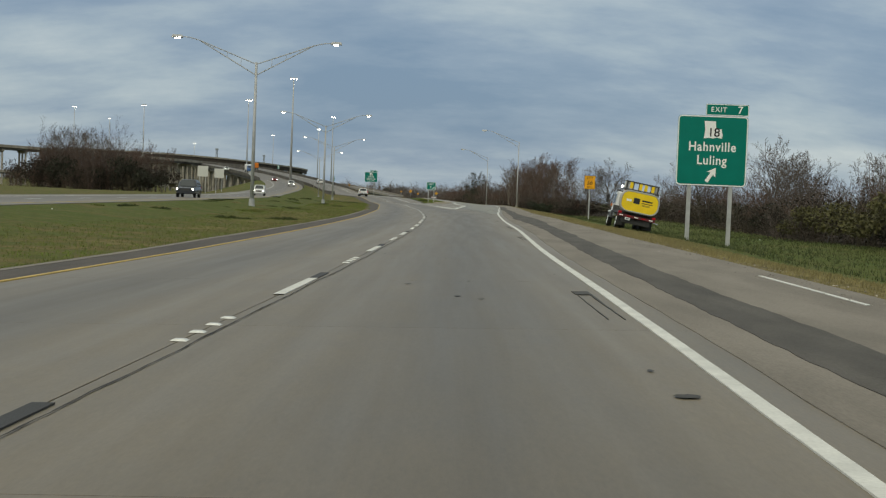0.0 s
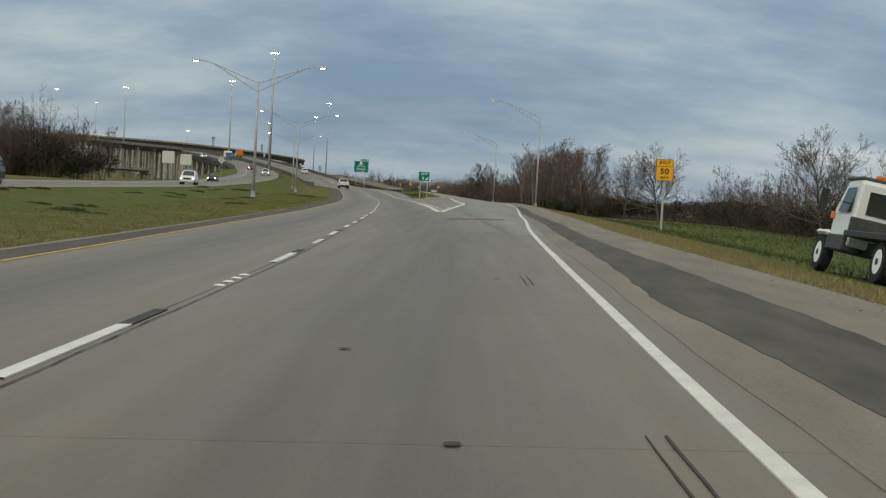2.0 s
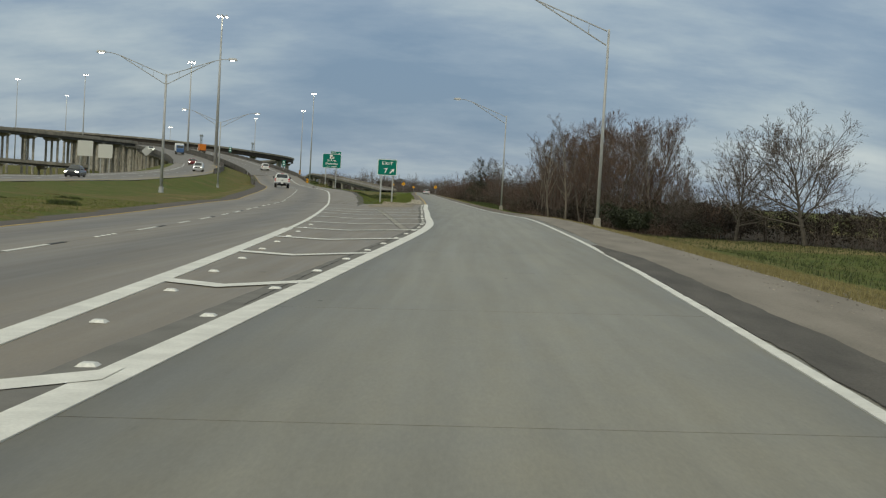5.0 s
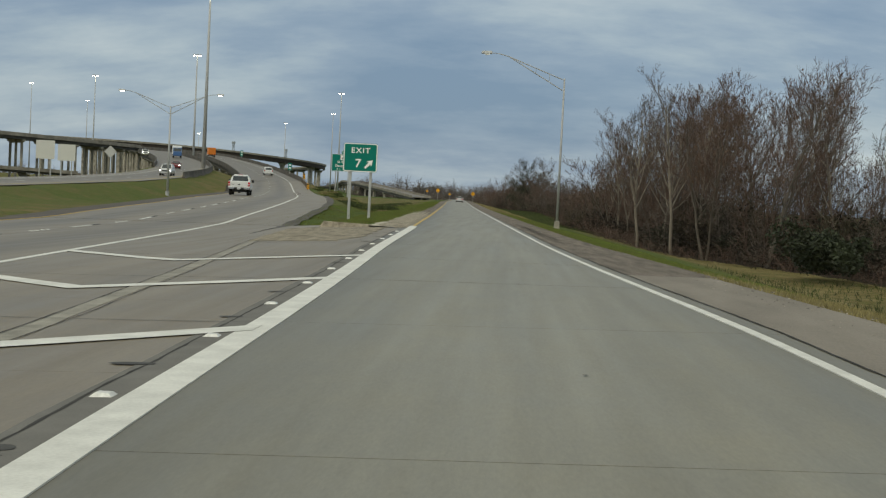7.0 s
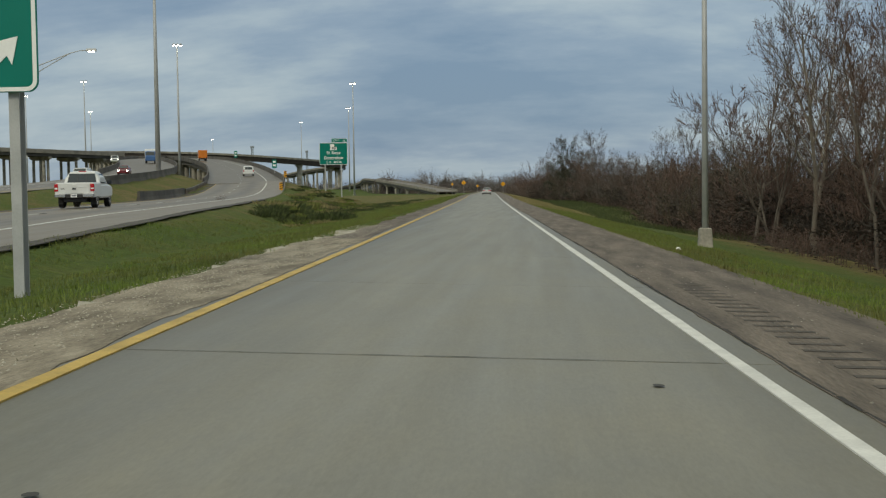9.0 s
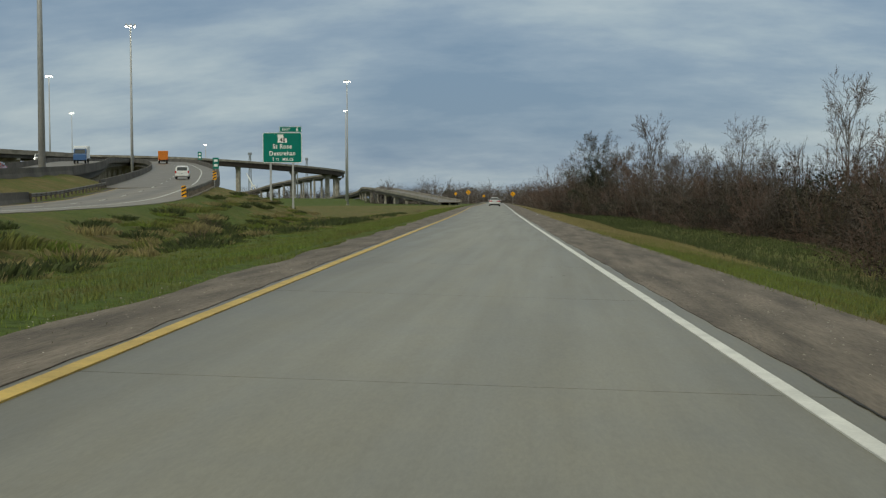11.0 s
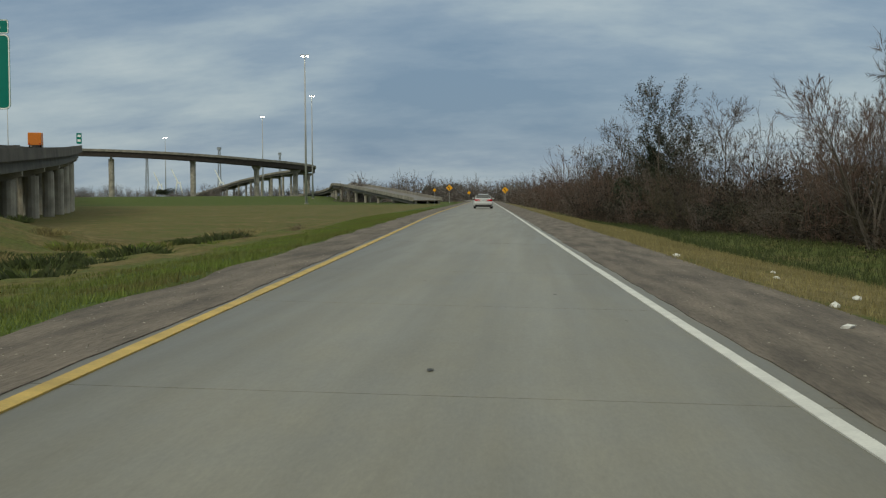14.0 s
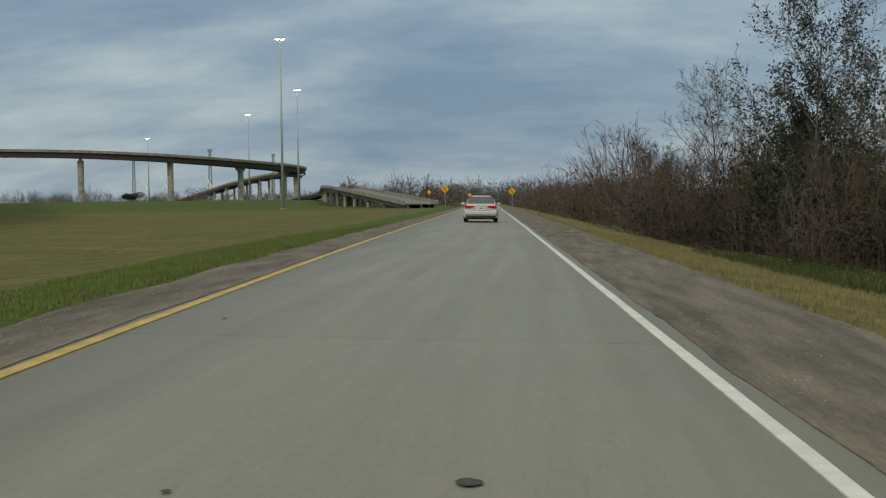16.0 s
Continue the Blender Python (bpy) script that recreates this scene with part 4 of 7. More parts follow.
STAIN = mat("oil_stain", (0.05, 0.047, 0.042), 0.7, var=0.3, scale=3)
RUMBLE = mat("worn_groove_asphalt", (0.115, 0.10, 0.085), 0.92, var=0.4, scale=1.2, fine=40, bump=0.5)
TARRED = mat("grey_repair_mortar", (0.165, 0.16, 0.148), 0.9, var=0.2, scale=2)
rng = random.Random(11)
blot("oil_stain", 0.75, 102.6, 0.11, 0.09, STAIN, road, seed=3)
blot("oil_stain", -5.12, 436.8, 0.065, 0.07, STAIN, ramp, seed=4)
blot("oil_stain", 1.01, 11.3, 0.075, 0.07, STAIN, road, seed=5)
blot("oil_stain", 1.13, 91.4, 0.085, 0.06, STAIN, road, seed=6)
for k in range(46):
    y = rng.uniform(6, 170)
    x = rng.uniform(float(LANE(y)) + 0.3, float(EDGE_R(y)) - 0.3)
    blot("tar_spot", x, y, rng.uniform(0.015, 0.045), rng.uniform(0.02, 0.06), STAIN, road, seed=100 + k, n=8)
for k in range(30):
    y = rng.uniform(190, 470)
    x = rng.uniform(float(EDGE_L(y)) + 0.3, float(EDGE_R(y)) - 0.3)
    blot("tar_spot", x, y, rng.uniform(0.012, 0.035), rng.uniform(0.015, 0.05), STAIN, ramp, seed=200 + k, n=8)
# grey repaired strip across the lanes and short tar strips where old lane lines were
for x in (0.42, 0.56):
    strip("tar_strip", lam(x - 0.01), lam(x + 0.012), 107.4, 111.0, paved_z, STAIN, road, "", 0.009, 0.25, 1, 0.008, int(100 * x))
for x0, x1, y0, y1 in ((0.45, 2.75, 109.4, 111.7),):
    strip("repair_strip", lam(x0), lam(x1), y0, y1, paved_z, TARRED if x1 - x0 > 1 else STAIN, road, "grey repair strip", 0.008, 0.2, 3, 0.03)
for x, y in ((3.55, 117.85), (3.5, 120.8), (3.42, 123.6), (3.3, 126.3), (3.17, 129.1), (3.03, 132.0), (2.9, 134.9)):
    sheet = strip("worn_mark", lam(x - 0.07), lam(x + 0.07), y - 0.25, y + 0.25, paved_z, STAIN, road, "worn tar outline of a removed mark", 0.009, 0.2, 1, 0.012)
    strip("worn_mark_core", lam(x - 0.045), lam(x + 0.03), y - 0.17, y + 0.2, paved_z, RAMPC, sheet, "", 0.013, 0.2, 1, 0.012)
for x0, x1, y0, y1, tip in ((1.78, 1.84, 49.7, 52.9, 0.7), (1.69, 1.78, 62.8, 64.0, 0.0), (1.12, 1.28, 15.8, 19.2, 0.5), (1.66, 1.74, 73.4, 75.2, 0.0), (1.55, 1.63, 37.5, 40.0, 0.3)):
    for x in (x0, x1):
        strip("tar_strip", lam(x - 0.005), lam(x + 0.005), y0, y1, paved_z, STAIN, road, "", 0.009, 0.25, 1, 0.007, int(y0 + 10 * x))
    if tip:
        strip("tar_strip", lam(x0 - 0.012), lam(x1 + 0.012), y1 - tip, y1, paved_z, STAIN, road, "", 0.010, 0.12, 1, 0.012)
# dark sealant left in parts of the strong joints
for y, f0, f1, parent in ((53.2, LANE, EDGE_R, road), (182.1, EDGE_L, EDGE_R, ramp), (208.3, EDGE_L, EDGE_R, ramp), (215.0, EDGE_L, EDGE_R, ramp), (221.6, EDGE_L, EDGE_R, ramp), (227.3, EDGE_L, EDGE_R, ramp), (250.8, EDGE_L, EDGE_R, ramp), (329.3, EDGE_L, EDGE_R, ramp), (372.8, EDGE_L, EDGE_R, ramp), (408.0, EDGE_L, EDGE_R, ramp), (436.0, EDGE_L, EDGE_R, ramp)):
    a, b = float(f0(y)), float(f1(y))
    for k in range(5):
        x = rng.uniform(a, b)
        w = rng.uniform(0.05, 0.4)
        strip("joint_sealant", lam(x), lam(min(x + w, b)), y - rng.uniform(0.006, 0.012), y + rng.uniform(0.006, 0.014), paved_z, STAIN, parent, "", 0.006, 1.0, 3, 0.0)
    strip("joint_sealant", lam(a + 0.1), lam(b - 0.1), y - 0.005, y + 0.005, paved_z, STAIN, parent, "", 0.005, 1.0, 6, 0.0)
strip("tar_band", shift(EDGE_L, -0.46), shift(EDGE_L, -0.14), 140, 223, paved_z, TARRED, ramp, "dark worn band beside the gore line", 0.006, 0.5, 1, 0.02, 14)
# tar smears beside the gore markers
for k in range(14):
    y = 184.9 + 3.43 * k
    blot("tar_smear", float(EDGE_L(y)) - rng.uniform(0.3, 0.6), y + rng.uniform(-0.3, 0.3), rng.uniform(0.09, 0.2), rng.uniform(0.05, 0.1), STAIN, ramp, seed=400 + k, n=12)
for x, y in ((-1.6, 226.0), (-1.05, 227.6), (-0.9, 228.4), (-2.3, 227.9), (-2.9, 231.0), (-1.9, 233.2)):
    blot("tar_smear", x, y, 0.14, 0.06, STAIN, ramp, seed=int(y), n=12, lift=0.012)


def crack_line(y0, y1, f, w, parent, seed):
    r = random.Random(seed)
    n = int(abs(y1 - y0) / 0.18)
    vs, off = [], 0.0
    for i in range(n + 1):
        y = y0 + (y1 - y0) * i / n
        off = off * 0.92 + r.uniform(-0.007, 0.007)
        ww = w * r.uniform(0.5, 1.3)
        for s in (-1, 1):
            x = float(f(y)) + off + s * ww
            vs.append((x, y, float(paved_z(x, y)) + 0.008))
    return mesh_ob("sealed_crack", vs, [(2 * i, 2 * i + 1, 2 * i + 3, 2 * i + 2) for i in range(n)], JOINT, parent)


crack_line(88, 131, CRACK, 0.004, road, 1)
crack_line(0, 60, shift(LANE, 0.14), 0.008, road, 2)
crack_line(60, 126, shift(LANE, 0.12), 0.007, road, 3)
crack_line(150, 232, CRACK, 0.013, ramp, 4)
GHOST = curve((176, 0.7), (184, 0.02), (190.2, -0.5), (207, -2.0), (222.6, -3.67))
strip("removed_line", shift(GHOST, 0.04), shift(GHOST, 0.26), 177, 223, paved_z, mat("scoured_concrete", (0.31, 0.295, 0.255), 0.85, var=0.3, scale=3, fine=30), ramp, "pale scar of a removed line", 0.006, 0.4, 1, 0.02)
crack_line(177, 224, GHOST, 0.010, ramp, 5)
crack_line(177, 224, shift(GHOST, 0.3), 0.007, ramp, 6)
for y in (181.9, 188.5, 195.0, 201.6, 208.1, 214.9, 221.4):
    strip("joint_sealant", lambda q: float(THRU_R(q)) + 0.2, lambda q: float(EDGE_L(q)) - 0.2, y - 0.012, y + 0.012, paved_z, STAIN, ramp, "", 0.006, 1.0, 10)
crack_line(176, 320, shift(EDGE_R, 0.3), 0.014, ramp, 7)
for k in range(60):
    y = 233 + 0.42 * k
    strip("rumble_groove", shift(EDGE_R, 0.62), shift(EDGE_R, 1.02), y, y + 0.12, paved_z, RUMBLE, shoulder_r, "", 0.012, 0.2)

# tan gravel over the end of the gore, then pale shell gravel along the ramp's left side
gravel = tagged(strip("gravel_patch", lambda y: -3.67 - (y - 222.6) * 0.083 + 1.2 * smooth(235, 236.3, y), lambda y: EDGE_L(y) - 0.95 - 0.5 * smooth(226, 222.5, y) + 0.05 * np.sin(y * 3), 222.5, 236.3, paved_z, TANGRAVEL, None, lift=0.008, step=0.3, nx=8, jag=0.06, seed=9), "tan gravel and dirt over the end of the gore", "gravel", kind="structure")
dirt = tagged(strip("gravel_patch", lambda y: EDGE_L(y) - 1.25 + 0.1 * np.sin(y * 1.1), shift(EDGE_L, -0.13), 235.9, 271, paved_z, TANGRAVEL, None, lift=0.006, step=0.4, nx=3, jag=0.06, seed=29), "tan gravelly dirt shoulder along the yellow line", "road shoulder", kind="structure")
shell = tagged(strip("gravel_patch", lambda y: EDGE_L(y) - 1.15 - 0.35 * smooth(246, 238, y) + 0.14 * np.sin(y * 1.3), lambda y: EDGE_L(y) - 0.5 - 0.25 * smooth(244, 236, y) - 0.12 * np.sin(y * 1.7), 235.8, 276, lambda x, y: max(float(ground_z(x, y)), float(ramp_z(x, y)) - 0.04) + 0.02, GRAVEL, None, lift=0.01, step=0.3, nx=5, jag=0.12, seed=19), "pale shell gravel beside the ramp", "gravel", kind="structure")
strip("asphalt_edge", lambda y: THRU_R(y) + SH_T(y) - 0.1, lambda y: THRU_R(y) + SH_T(y) + 0.45, 230, 330, lambda x, y: high_z(x, y), ASPH, shoulder_r, "dark broken asphalt edge", 0.006, 0.8, 1, 0.09, 21)


# ---- signs ----
def rounded(w, h, r, n=5):
    pts = []
    for cx, cz, a0 in ((w / 2 - r, h / 2 - r, 0), (-w / 2 + r, h / 2 - r, 90), (-w / 2 + r, -h / 2 + r, 180), (w / 2 - r, -h / 2 + r, 270)):
        for i in range(n + 1):
            a = radians(a0 + 90 * i / n)
            pts.append((cx + r * math.cos(a), cz + r * math.sin(a)))
    return pts


def plate(name, pts, y0, y1, material, parent, label=""):
    """A flat outline of (x, z) points, y0 to y1 thick."""
    n = len(pts)
    vs = [(x, y0, z) for x, z in pts] + [(x, y1, z) for x, z in pts]
    fs = [tuple(range(n)), tuple(range(2 * n - 1, n - 1, -1))] + [(i, n + i, n + (i + 1) % n, (i + 1) % n) for i in range(n)]
    ob = mesh_ob(name, vs, fs, material, parent)
    if label:
        tagged(ob, label)
    return ob


def rim(name, w, h, r, t, y0, y1, material, parent, label=""):
    a, b = rounded(w, h, r), rounded(w - 2 * t, h - 2 * t, max(r - t, 0.01))
    n = len(a)
    vs = [(x, y0, z) for x, z in a] + [(x, y0, z) for x, z in b] + [(x, y1, z) for x, z in a] + [(x, y1, z) for x, z in b]
    fs = []
    for i in range(n):
        j = (i + 1) % n
        fs += [(i, j, n + j, n + i), (i, 2 * n + i, 2 * n + j, j), (n + i, n + j, 3 * n + j, 3 * n + i)]
    ob = mesh_ob(name, vs, fs, material, parent)
    if label:
        tagged(ob, label)
    return ob


def words(text, size, x, z, y, material, parent, squeeze=1.0, spacing=1.0, bold=0.0):
    """Raised lettering that faces -y, centred at x, z; size is the capital height in metres."""
    cu = bpy.data.curves.new("lettering", "FONT")
    cu.body, cu.size, cu.align_x, cu.align_y = text, size / 0.70, "CENTER", "CENTER"
    cu.extrude, cu.space_character, cu.offset = 0.004, spacing, bold
    tmp = bpy.data.objects.new("lettering", cu)
    scene.collection.objects.link(tmp)
    me = bpy.data.meshes.new_from_object(tmp)
    bpy.data.objects.remove(tmp)
    me.materials.clear()
    me.materials.append(material)
    ob = new("lettering", me)
    ob.matrix_basis = pose(x, y, z, 90) @ Matrix.Diagonal((squeeze, 1, 1, 1))
    ob.parent = parent
    return tagged(ob, "lettering " + text.lower())


def post(parent, x, z0, z1, w=0.14, d=0.18, y=0.09):
    bm = bmesh.new()
    # rolled I-section: two flanges and a web in one outline
    f, k = 0.02, 0.012
    line = ((-w / 2, 0), (w / 2, 0), (w / 2, f), (k, f), (k, d - f), (w / 2, d - f), (w / 2, d), (-w / 2, d), (-w / 2, d - f), (-k, d - f), (-k, f), (-w / 2, f))
    low = [bm.verts.new((x + a, y + b, z0)) for a, b in line]
    top = [bm.verts.new((x + a, y + b, z1)) for a, b in line]
    for i in range(len(line)):
        j = (i + 1) % len(line)
        bm.faces.new((low[i], low[j], top[j], top[i]))
    bm.faces.new(top)
    bm.faces.new(low[::-1])
    return part("post", bm, GALV, parent, "galvanised steel post")


def guide_sign(name, label, cx, y, z0, w, h, posts, build, turn=0.0, face=GREEN, r=0.22, t=0.055):
    s = thing(name, label, "road sign")
    plate("panel", rounded(w, h, r), 0, 0.03, face, s, "sign face")
    rim("border", w - 0.02, h - 0.02, r, t, -0.006, 0.0, SIGNW if face is GREEN else SIGNK, s, "painted border")
    for x in posts:
        wx = cx + x
        post(s, x, gz(wx, y) - 0.3 - (z0 + h / 2), h / 2 - 0.1, 0.2 if w > 3 else 0.13)
        for zz in (-h * 0.3, h * 0.3):
            part("bracket", bm_box(x - 0.25, x + 0.25, 0.03, 0.09, zz - 0.04, zz + 0.04), GALV, s)
    build(s)
    s.matrix_basis = pose(cx, y, z0 + h / 2, 0, 0, turn)
    return s


def arrow(parent, x, z, size, ang):
    pts = [(-0.10, -0.5), (0.10, -0.5), (0.10, 0.08), (0.30, 0.02), (0.0, 0.5), (-0.30, 0.02), (-0.10, 0.08)]
    c, s = math.cos(radians(ang)), math.sin(radians(ang))
    return plate("arrow", [(x + size * (c * a - s * b), z + size * (s * a + c * b)) for a, b in pts], -0.01, 0, SIGNW, parent, "white arrow")


BOOT = [(-0.5, 0.5), (0.12, 0.5), (0.12, 0.30), (0.16, 0.05), (0.46, 0.05), (0.46, -0.12), (0.52, -0.3), (0.46, -0.5), (0.2, -0.44), (0.0, -0.5), (-0.2, -0.46), (-0.5, -0.5), (-0.44, 0.0)]


def state_shield(parent, x, z, w, h, number, size):
    plate("route_shield", [(x + w * a, z + h * b) for a, b in BOOT], -0.010, 0, SIGNW, parent, "white route shield")
    words(number, size, x + 0.03, z - h * 0.17, -0.014, SIGNK, parent, bold=0.006)


def tab(parent, w, h, x, z, text):
    plate("exit_tab", [(x + a, z + b) for a, b in rounded(w, h, 0.08)], 0, 0.03, GREEN, parent, "green exit number tab")
    ob = rim("tab_border", w - 0.02, h - 0.02, 0.08, 0.035, -0.006, 0, SIGNW, parent)
    ob.location = (x, 0, z)
    words(text[0], h * 0.42, x - w * 0.2, z, -0.008, SIGNW, parent, spacing=1.15, bold=0.004)
    words(text[1], h * 0.62, x + w * 0.30, z, -0.008, SIGNW, parent, bold=0.006)


def exit_guide(s):
    tab(s, 2.28, 0.62, 0.72, 2.2, ("EXIT", "7"))
    state_shield(s, 0.02, 1.12, 0.98, 0.92, "18", 0.46)
    words("Hahnville", 0.48, 0.0, 0.20, -0.008, SIGNW, s, 0.88, 1.12, bold=0.012)
    words("Luling", 0.48, 0.0, -0.52, -0.008, SIGNW, s, 0.88, 1.12, bold=0.012)
    arrow(s, 0.0, -1.27, 0.9, -33)


def exit_gore(s):
    words("EXIT", 0.28, 0.0, 0.37, -0.008, SIGNW, s, 1.05, 1.25, bold=0.008)
    words("7", 0.44, -0.12, -0.33, -0.008, SIGNW, s, 1.0, bold=0.012)
    arrow(s, 0.47, -0.33, 0.62, -45)


def next_exit(s):
    tab(s, 2.4, 0.62, 0.9, 1.98, ("EXIT", "6"))
    state_shield(s, 0.0, 0.98, 1.05, 0.9, "48", 0.44)
    words("St Rose", 0.47, 0.0, 0.13, -0.008, SIGNW, s, 0.9, 1.12, bold=0.012)
    words("Destrehan", 0.47, 0.0, -0.62, -0.008, SIGNW, s, 0.9, 1.12, bold=0.012)
    words("1", 0.40, -1.0, -1.27, -0.008, SIGNW, s, bold=0.010)
    words("1/2", 0.22, -0.55, -1.27, -0.008, SIGNW, s, 0.85, bold=0.006)
    words("MILES", 0.30, 0.6, -1.27, -0.008, SIGNW, s, 1.0, 1.15, bold=0.008)


guide_sign("exit_guide_sign", "large green exit guide sign for route 18 on two steel posts", 13.40, 72.14, 2.26, 3.74, 3.74, (-1.1, 1.1), exit_guide, -1)
guide_sign("gore_exit_sign", "green exit 7 sign with white arrow on two posts", -4.71, 257.08, 2.38, 1.84, 1.55, (-0.52, 0.58), exit_gore, 1, r=0.13, t=0.05)
guide_sign("next_exit_sign", "large green guide sign for route 48 on the grassy bank", -28.15, 431.9, 5.12, 4.27, 3.3, (-1.3, 1.12), next_exit, 4)


def advisory(s):
    words("EXIT", 0.19, 0, 0.50, -0.008, SIGNK, s, 1.15, 1.2, bold=0.006)
    part("divider", bm_box(-0.58, 0.58, -0.006, 0, 0.235, 0.26), SIGNK, s)
    words("50", 0.36, 0, -0.10, -0.008, SIGNK, s, 1.15, 1.05, bold=0.012)
    words("MPH", 0.15, 0, -0.52, -0.008, SIGNK, s, 1.1, 1.35, bold=0.004)


guide_sign("advisory_speed_sign", "amber exit 50 mph advisory sign on a thin post", 14.85, 145.44, 2.63, 1.2, 1.48, (0.02,), advisory, -1, face=SIGNY, r=0.07, t=0.025)


def diamond(name, label, x, y, z, side, face, turn, symbol=True):
    s = thing(name, label, "road sign")
    h = side * 0.7071
    plate("panel", [(0, h), (-h, 0), (0, -h), (h, 0)], 0, 0.02, face, s, "diamond sign face")
    if symbol:
        plate("symbol", [(-0.05, -0.42 * side), (0.10, -0.42 * side), (0.10, 0.02), (-0.05, 0.15), (0.03, 0.26), (-0.34 * side, 0.22), (-0.2, -0.02), (-0.12, 0.07), (-0.05, 0.0)], -0.008, 0, SIGNK, s, "black curve arrow")
    part("post", bm_box(-0.04, 0.04, 0.02, 0.08, gz(x, y) - z - 0.3, h * 0.8), GALV, s)
    s.matrix_basis = pose(x, y, z, 0, 0, turn)
    return s


diamond("curve_warning_sign", "amber diamond curve warning sign beside the ramp's grass", -23.6, 700, 3.5, 1.22, SIGNY, 3)
diamond("curve_warning_sign", "amber diamond curve warning sign in front of brush", -9.4, 701, 2.85, 1.22, SIGNY, 3)
diamond("curve_warning_sign", "small amber warning sign far down the ramp", -30.5, 742, 3.2, 0.8, SIGNY, 3, False)
diamond("curve_warning_sign", "small amber warning sign far down the ramp", -21.0, 752, 2.4, 0.8, SIGNY, 3, False)
diamond("warning_sign", "pale diamond sign seen from behind beside the opposite road", -63.5, 400, 6.0, 1.5, ALU, 8, False)


def blank_sign(x, y, z0, w, h, turn):
    s = thing("sign_back", "large pale blank back of a road sign on posts", "road sign", "sign backs")
    plate("panel", rounded(w, h, 0.1), 0, 0.05, mat("sign_back_white", (0.66, 0.66, 0.62), 0.6, var=0.1), s)
    for k in (-0.3, 0.3):
        post(s, w * k, gz(x, y) - 0.3 - z0 - h / 2, h / 2, 0.2, 0.2, 0.05)
    s.matrix_basis = pose(x, y, z0 + h / 2, 0, 0, turn)


blank_sign(-83.5, 424, 4.6, 3.4, 3.5, 12)
blank_sign(-76.6, 416, 4.3, 3.1, 3.0, 12)


def deck_sign(x, y, z, w, h):
    s = thing("route_marker", "small green route marker on the bridge parapet", "road sign", "bridge markers")
    plate("panel", rounded(w, h, 0.05), 0, 0.02, GREEN, s)
    part("legend_bar", bm_box(-w * 0.3, w * 0.3, -0.01, 0, h * 0.12, h * 0.34), SIGNW, s, "white legend bar")
    part("legend_bar", bm_box(-w * 0.3, w * 0.3, -0.01, 0, -h * 0.3, -h * 0.08), SIGNW, s, "white legend bar")
    part("post", bm_box(-0.04, 0.04, 0.02, 0.08, float(THRU_Z(y)) + 0.5 - z, h / 2), GALV, s)
    s.matrix_basis = pose(x, y, z, 0, 0, 10)


deck_sign(-43.8, 463.6, 6.1, 0.8, 1.5)
deck_sign(-82.3, 596, 11.9, 0.9, 1.9)


# ---- lamps ----
def arm(parent, H, s, name="arm"):
    """A truss arm that rises and reaches 5.5 m to one side."""
    bm = bmesh.new()
    a, b = Vector((s * 0.1, 0, H)), Vector((s * 4.0, 0, H + 1.45))
    c = Vector((s * 0.1, 0, H - 0.75))
    tube(bm, a, b, 0.035, None, 6)
    tube(bm, c, b, 0.035, None, 6)
    for k in (0.25, 0.5, 0.75):
        tube(bm, a.lerp(b, k), c.lerp(b, k), 0.018, None, 5)
    tube(bm, b, (s * 4.7, 0, H + 1.62), 0.032, None, 6)
    tube(bm, (s * 4.7, 0, H + 1.62), (s * 5.25, 0, H + 1.66), 0.03, None, 6)
    return part(name, bm, GALV, parent, "thin steel truss arm")


def lamp_head(parent, H, s, lit):
    bm = bmesh.new()
    v = box(bm, 5.15, 5.95, -0.17, 0.17, H + 1.57, H + 1.77)
    for k in v:
        if k.co.z > H + 1.7:
            k.co.y *= 0.6
            k.co.x = 5.5 + (k.co.x - 5.5) * 0.85
    if s < 0:
        bmesh.ops.scale(bm, vec=(-1, 1, 1), verts=bm.verts[:])
        bmesh.ops.reverse_faces(bm, faces=bm.faces[:])
    head = part("lamp_head", bm, GALV, parent, "cobra-head lamp housing", 0.03)
    x0, x1 = sorted((s * 5.35, s * 5.7))
    part("lens", bm_box(x0, x1, -0.14, 0.14, H + 1.50, H + 1.57), LAMPGLOW if lit else SIGNW, head, "lit lens" if lit else "unlit lens")


def street_lamp(x, y, base, sides, turn, lit=True, label="", ped=True):
    s = thing("street_lamp", label, "street lamp", "roadside lamps")
    H = 10.5 if len(sides) == 1 else 10.0
    part("pole", bm_tube((0, 0, 0.0), (0, 0, H + 0.1), 0.14 if len(sides) > 1 else 0.095, 0.085 if len(sides) > 1 else 0.06, 12), GALV, s, "tapered galvanised pole", smooth_it=True)
    if ped:
        bm = bmesh.new()
        v = box(bm, -0.23, 0.23, -0.23, 0.23, -0.5, 0.55)
        for k in v:
            if k.co.z > 0.3:
                k.co.x *= 0.72
                k.co.y *= 0.72
        part("pedestal", bm, BRIDGE, s, "pale concrete base", 0.03)
    else:
        part("base_flange", bm_tube((0, 0, -0.4), (0, 0, 0.5), 0.24, 0.2, 10), GALV, s)
    for d in sides:
        a = arm(s, H, d)
        lamp_head(s, H, d, lit)
    s.matrix_basis = pose(x, y, base, 0, 0, turn)
    return s


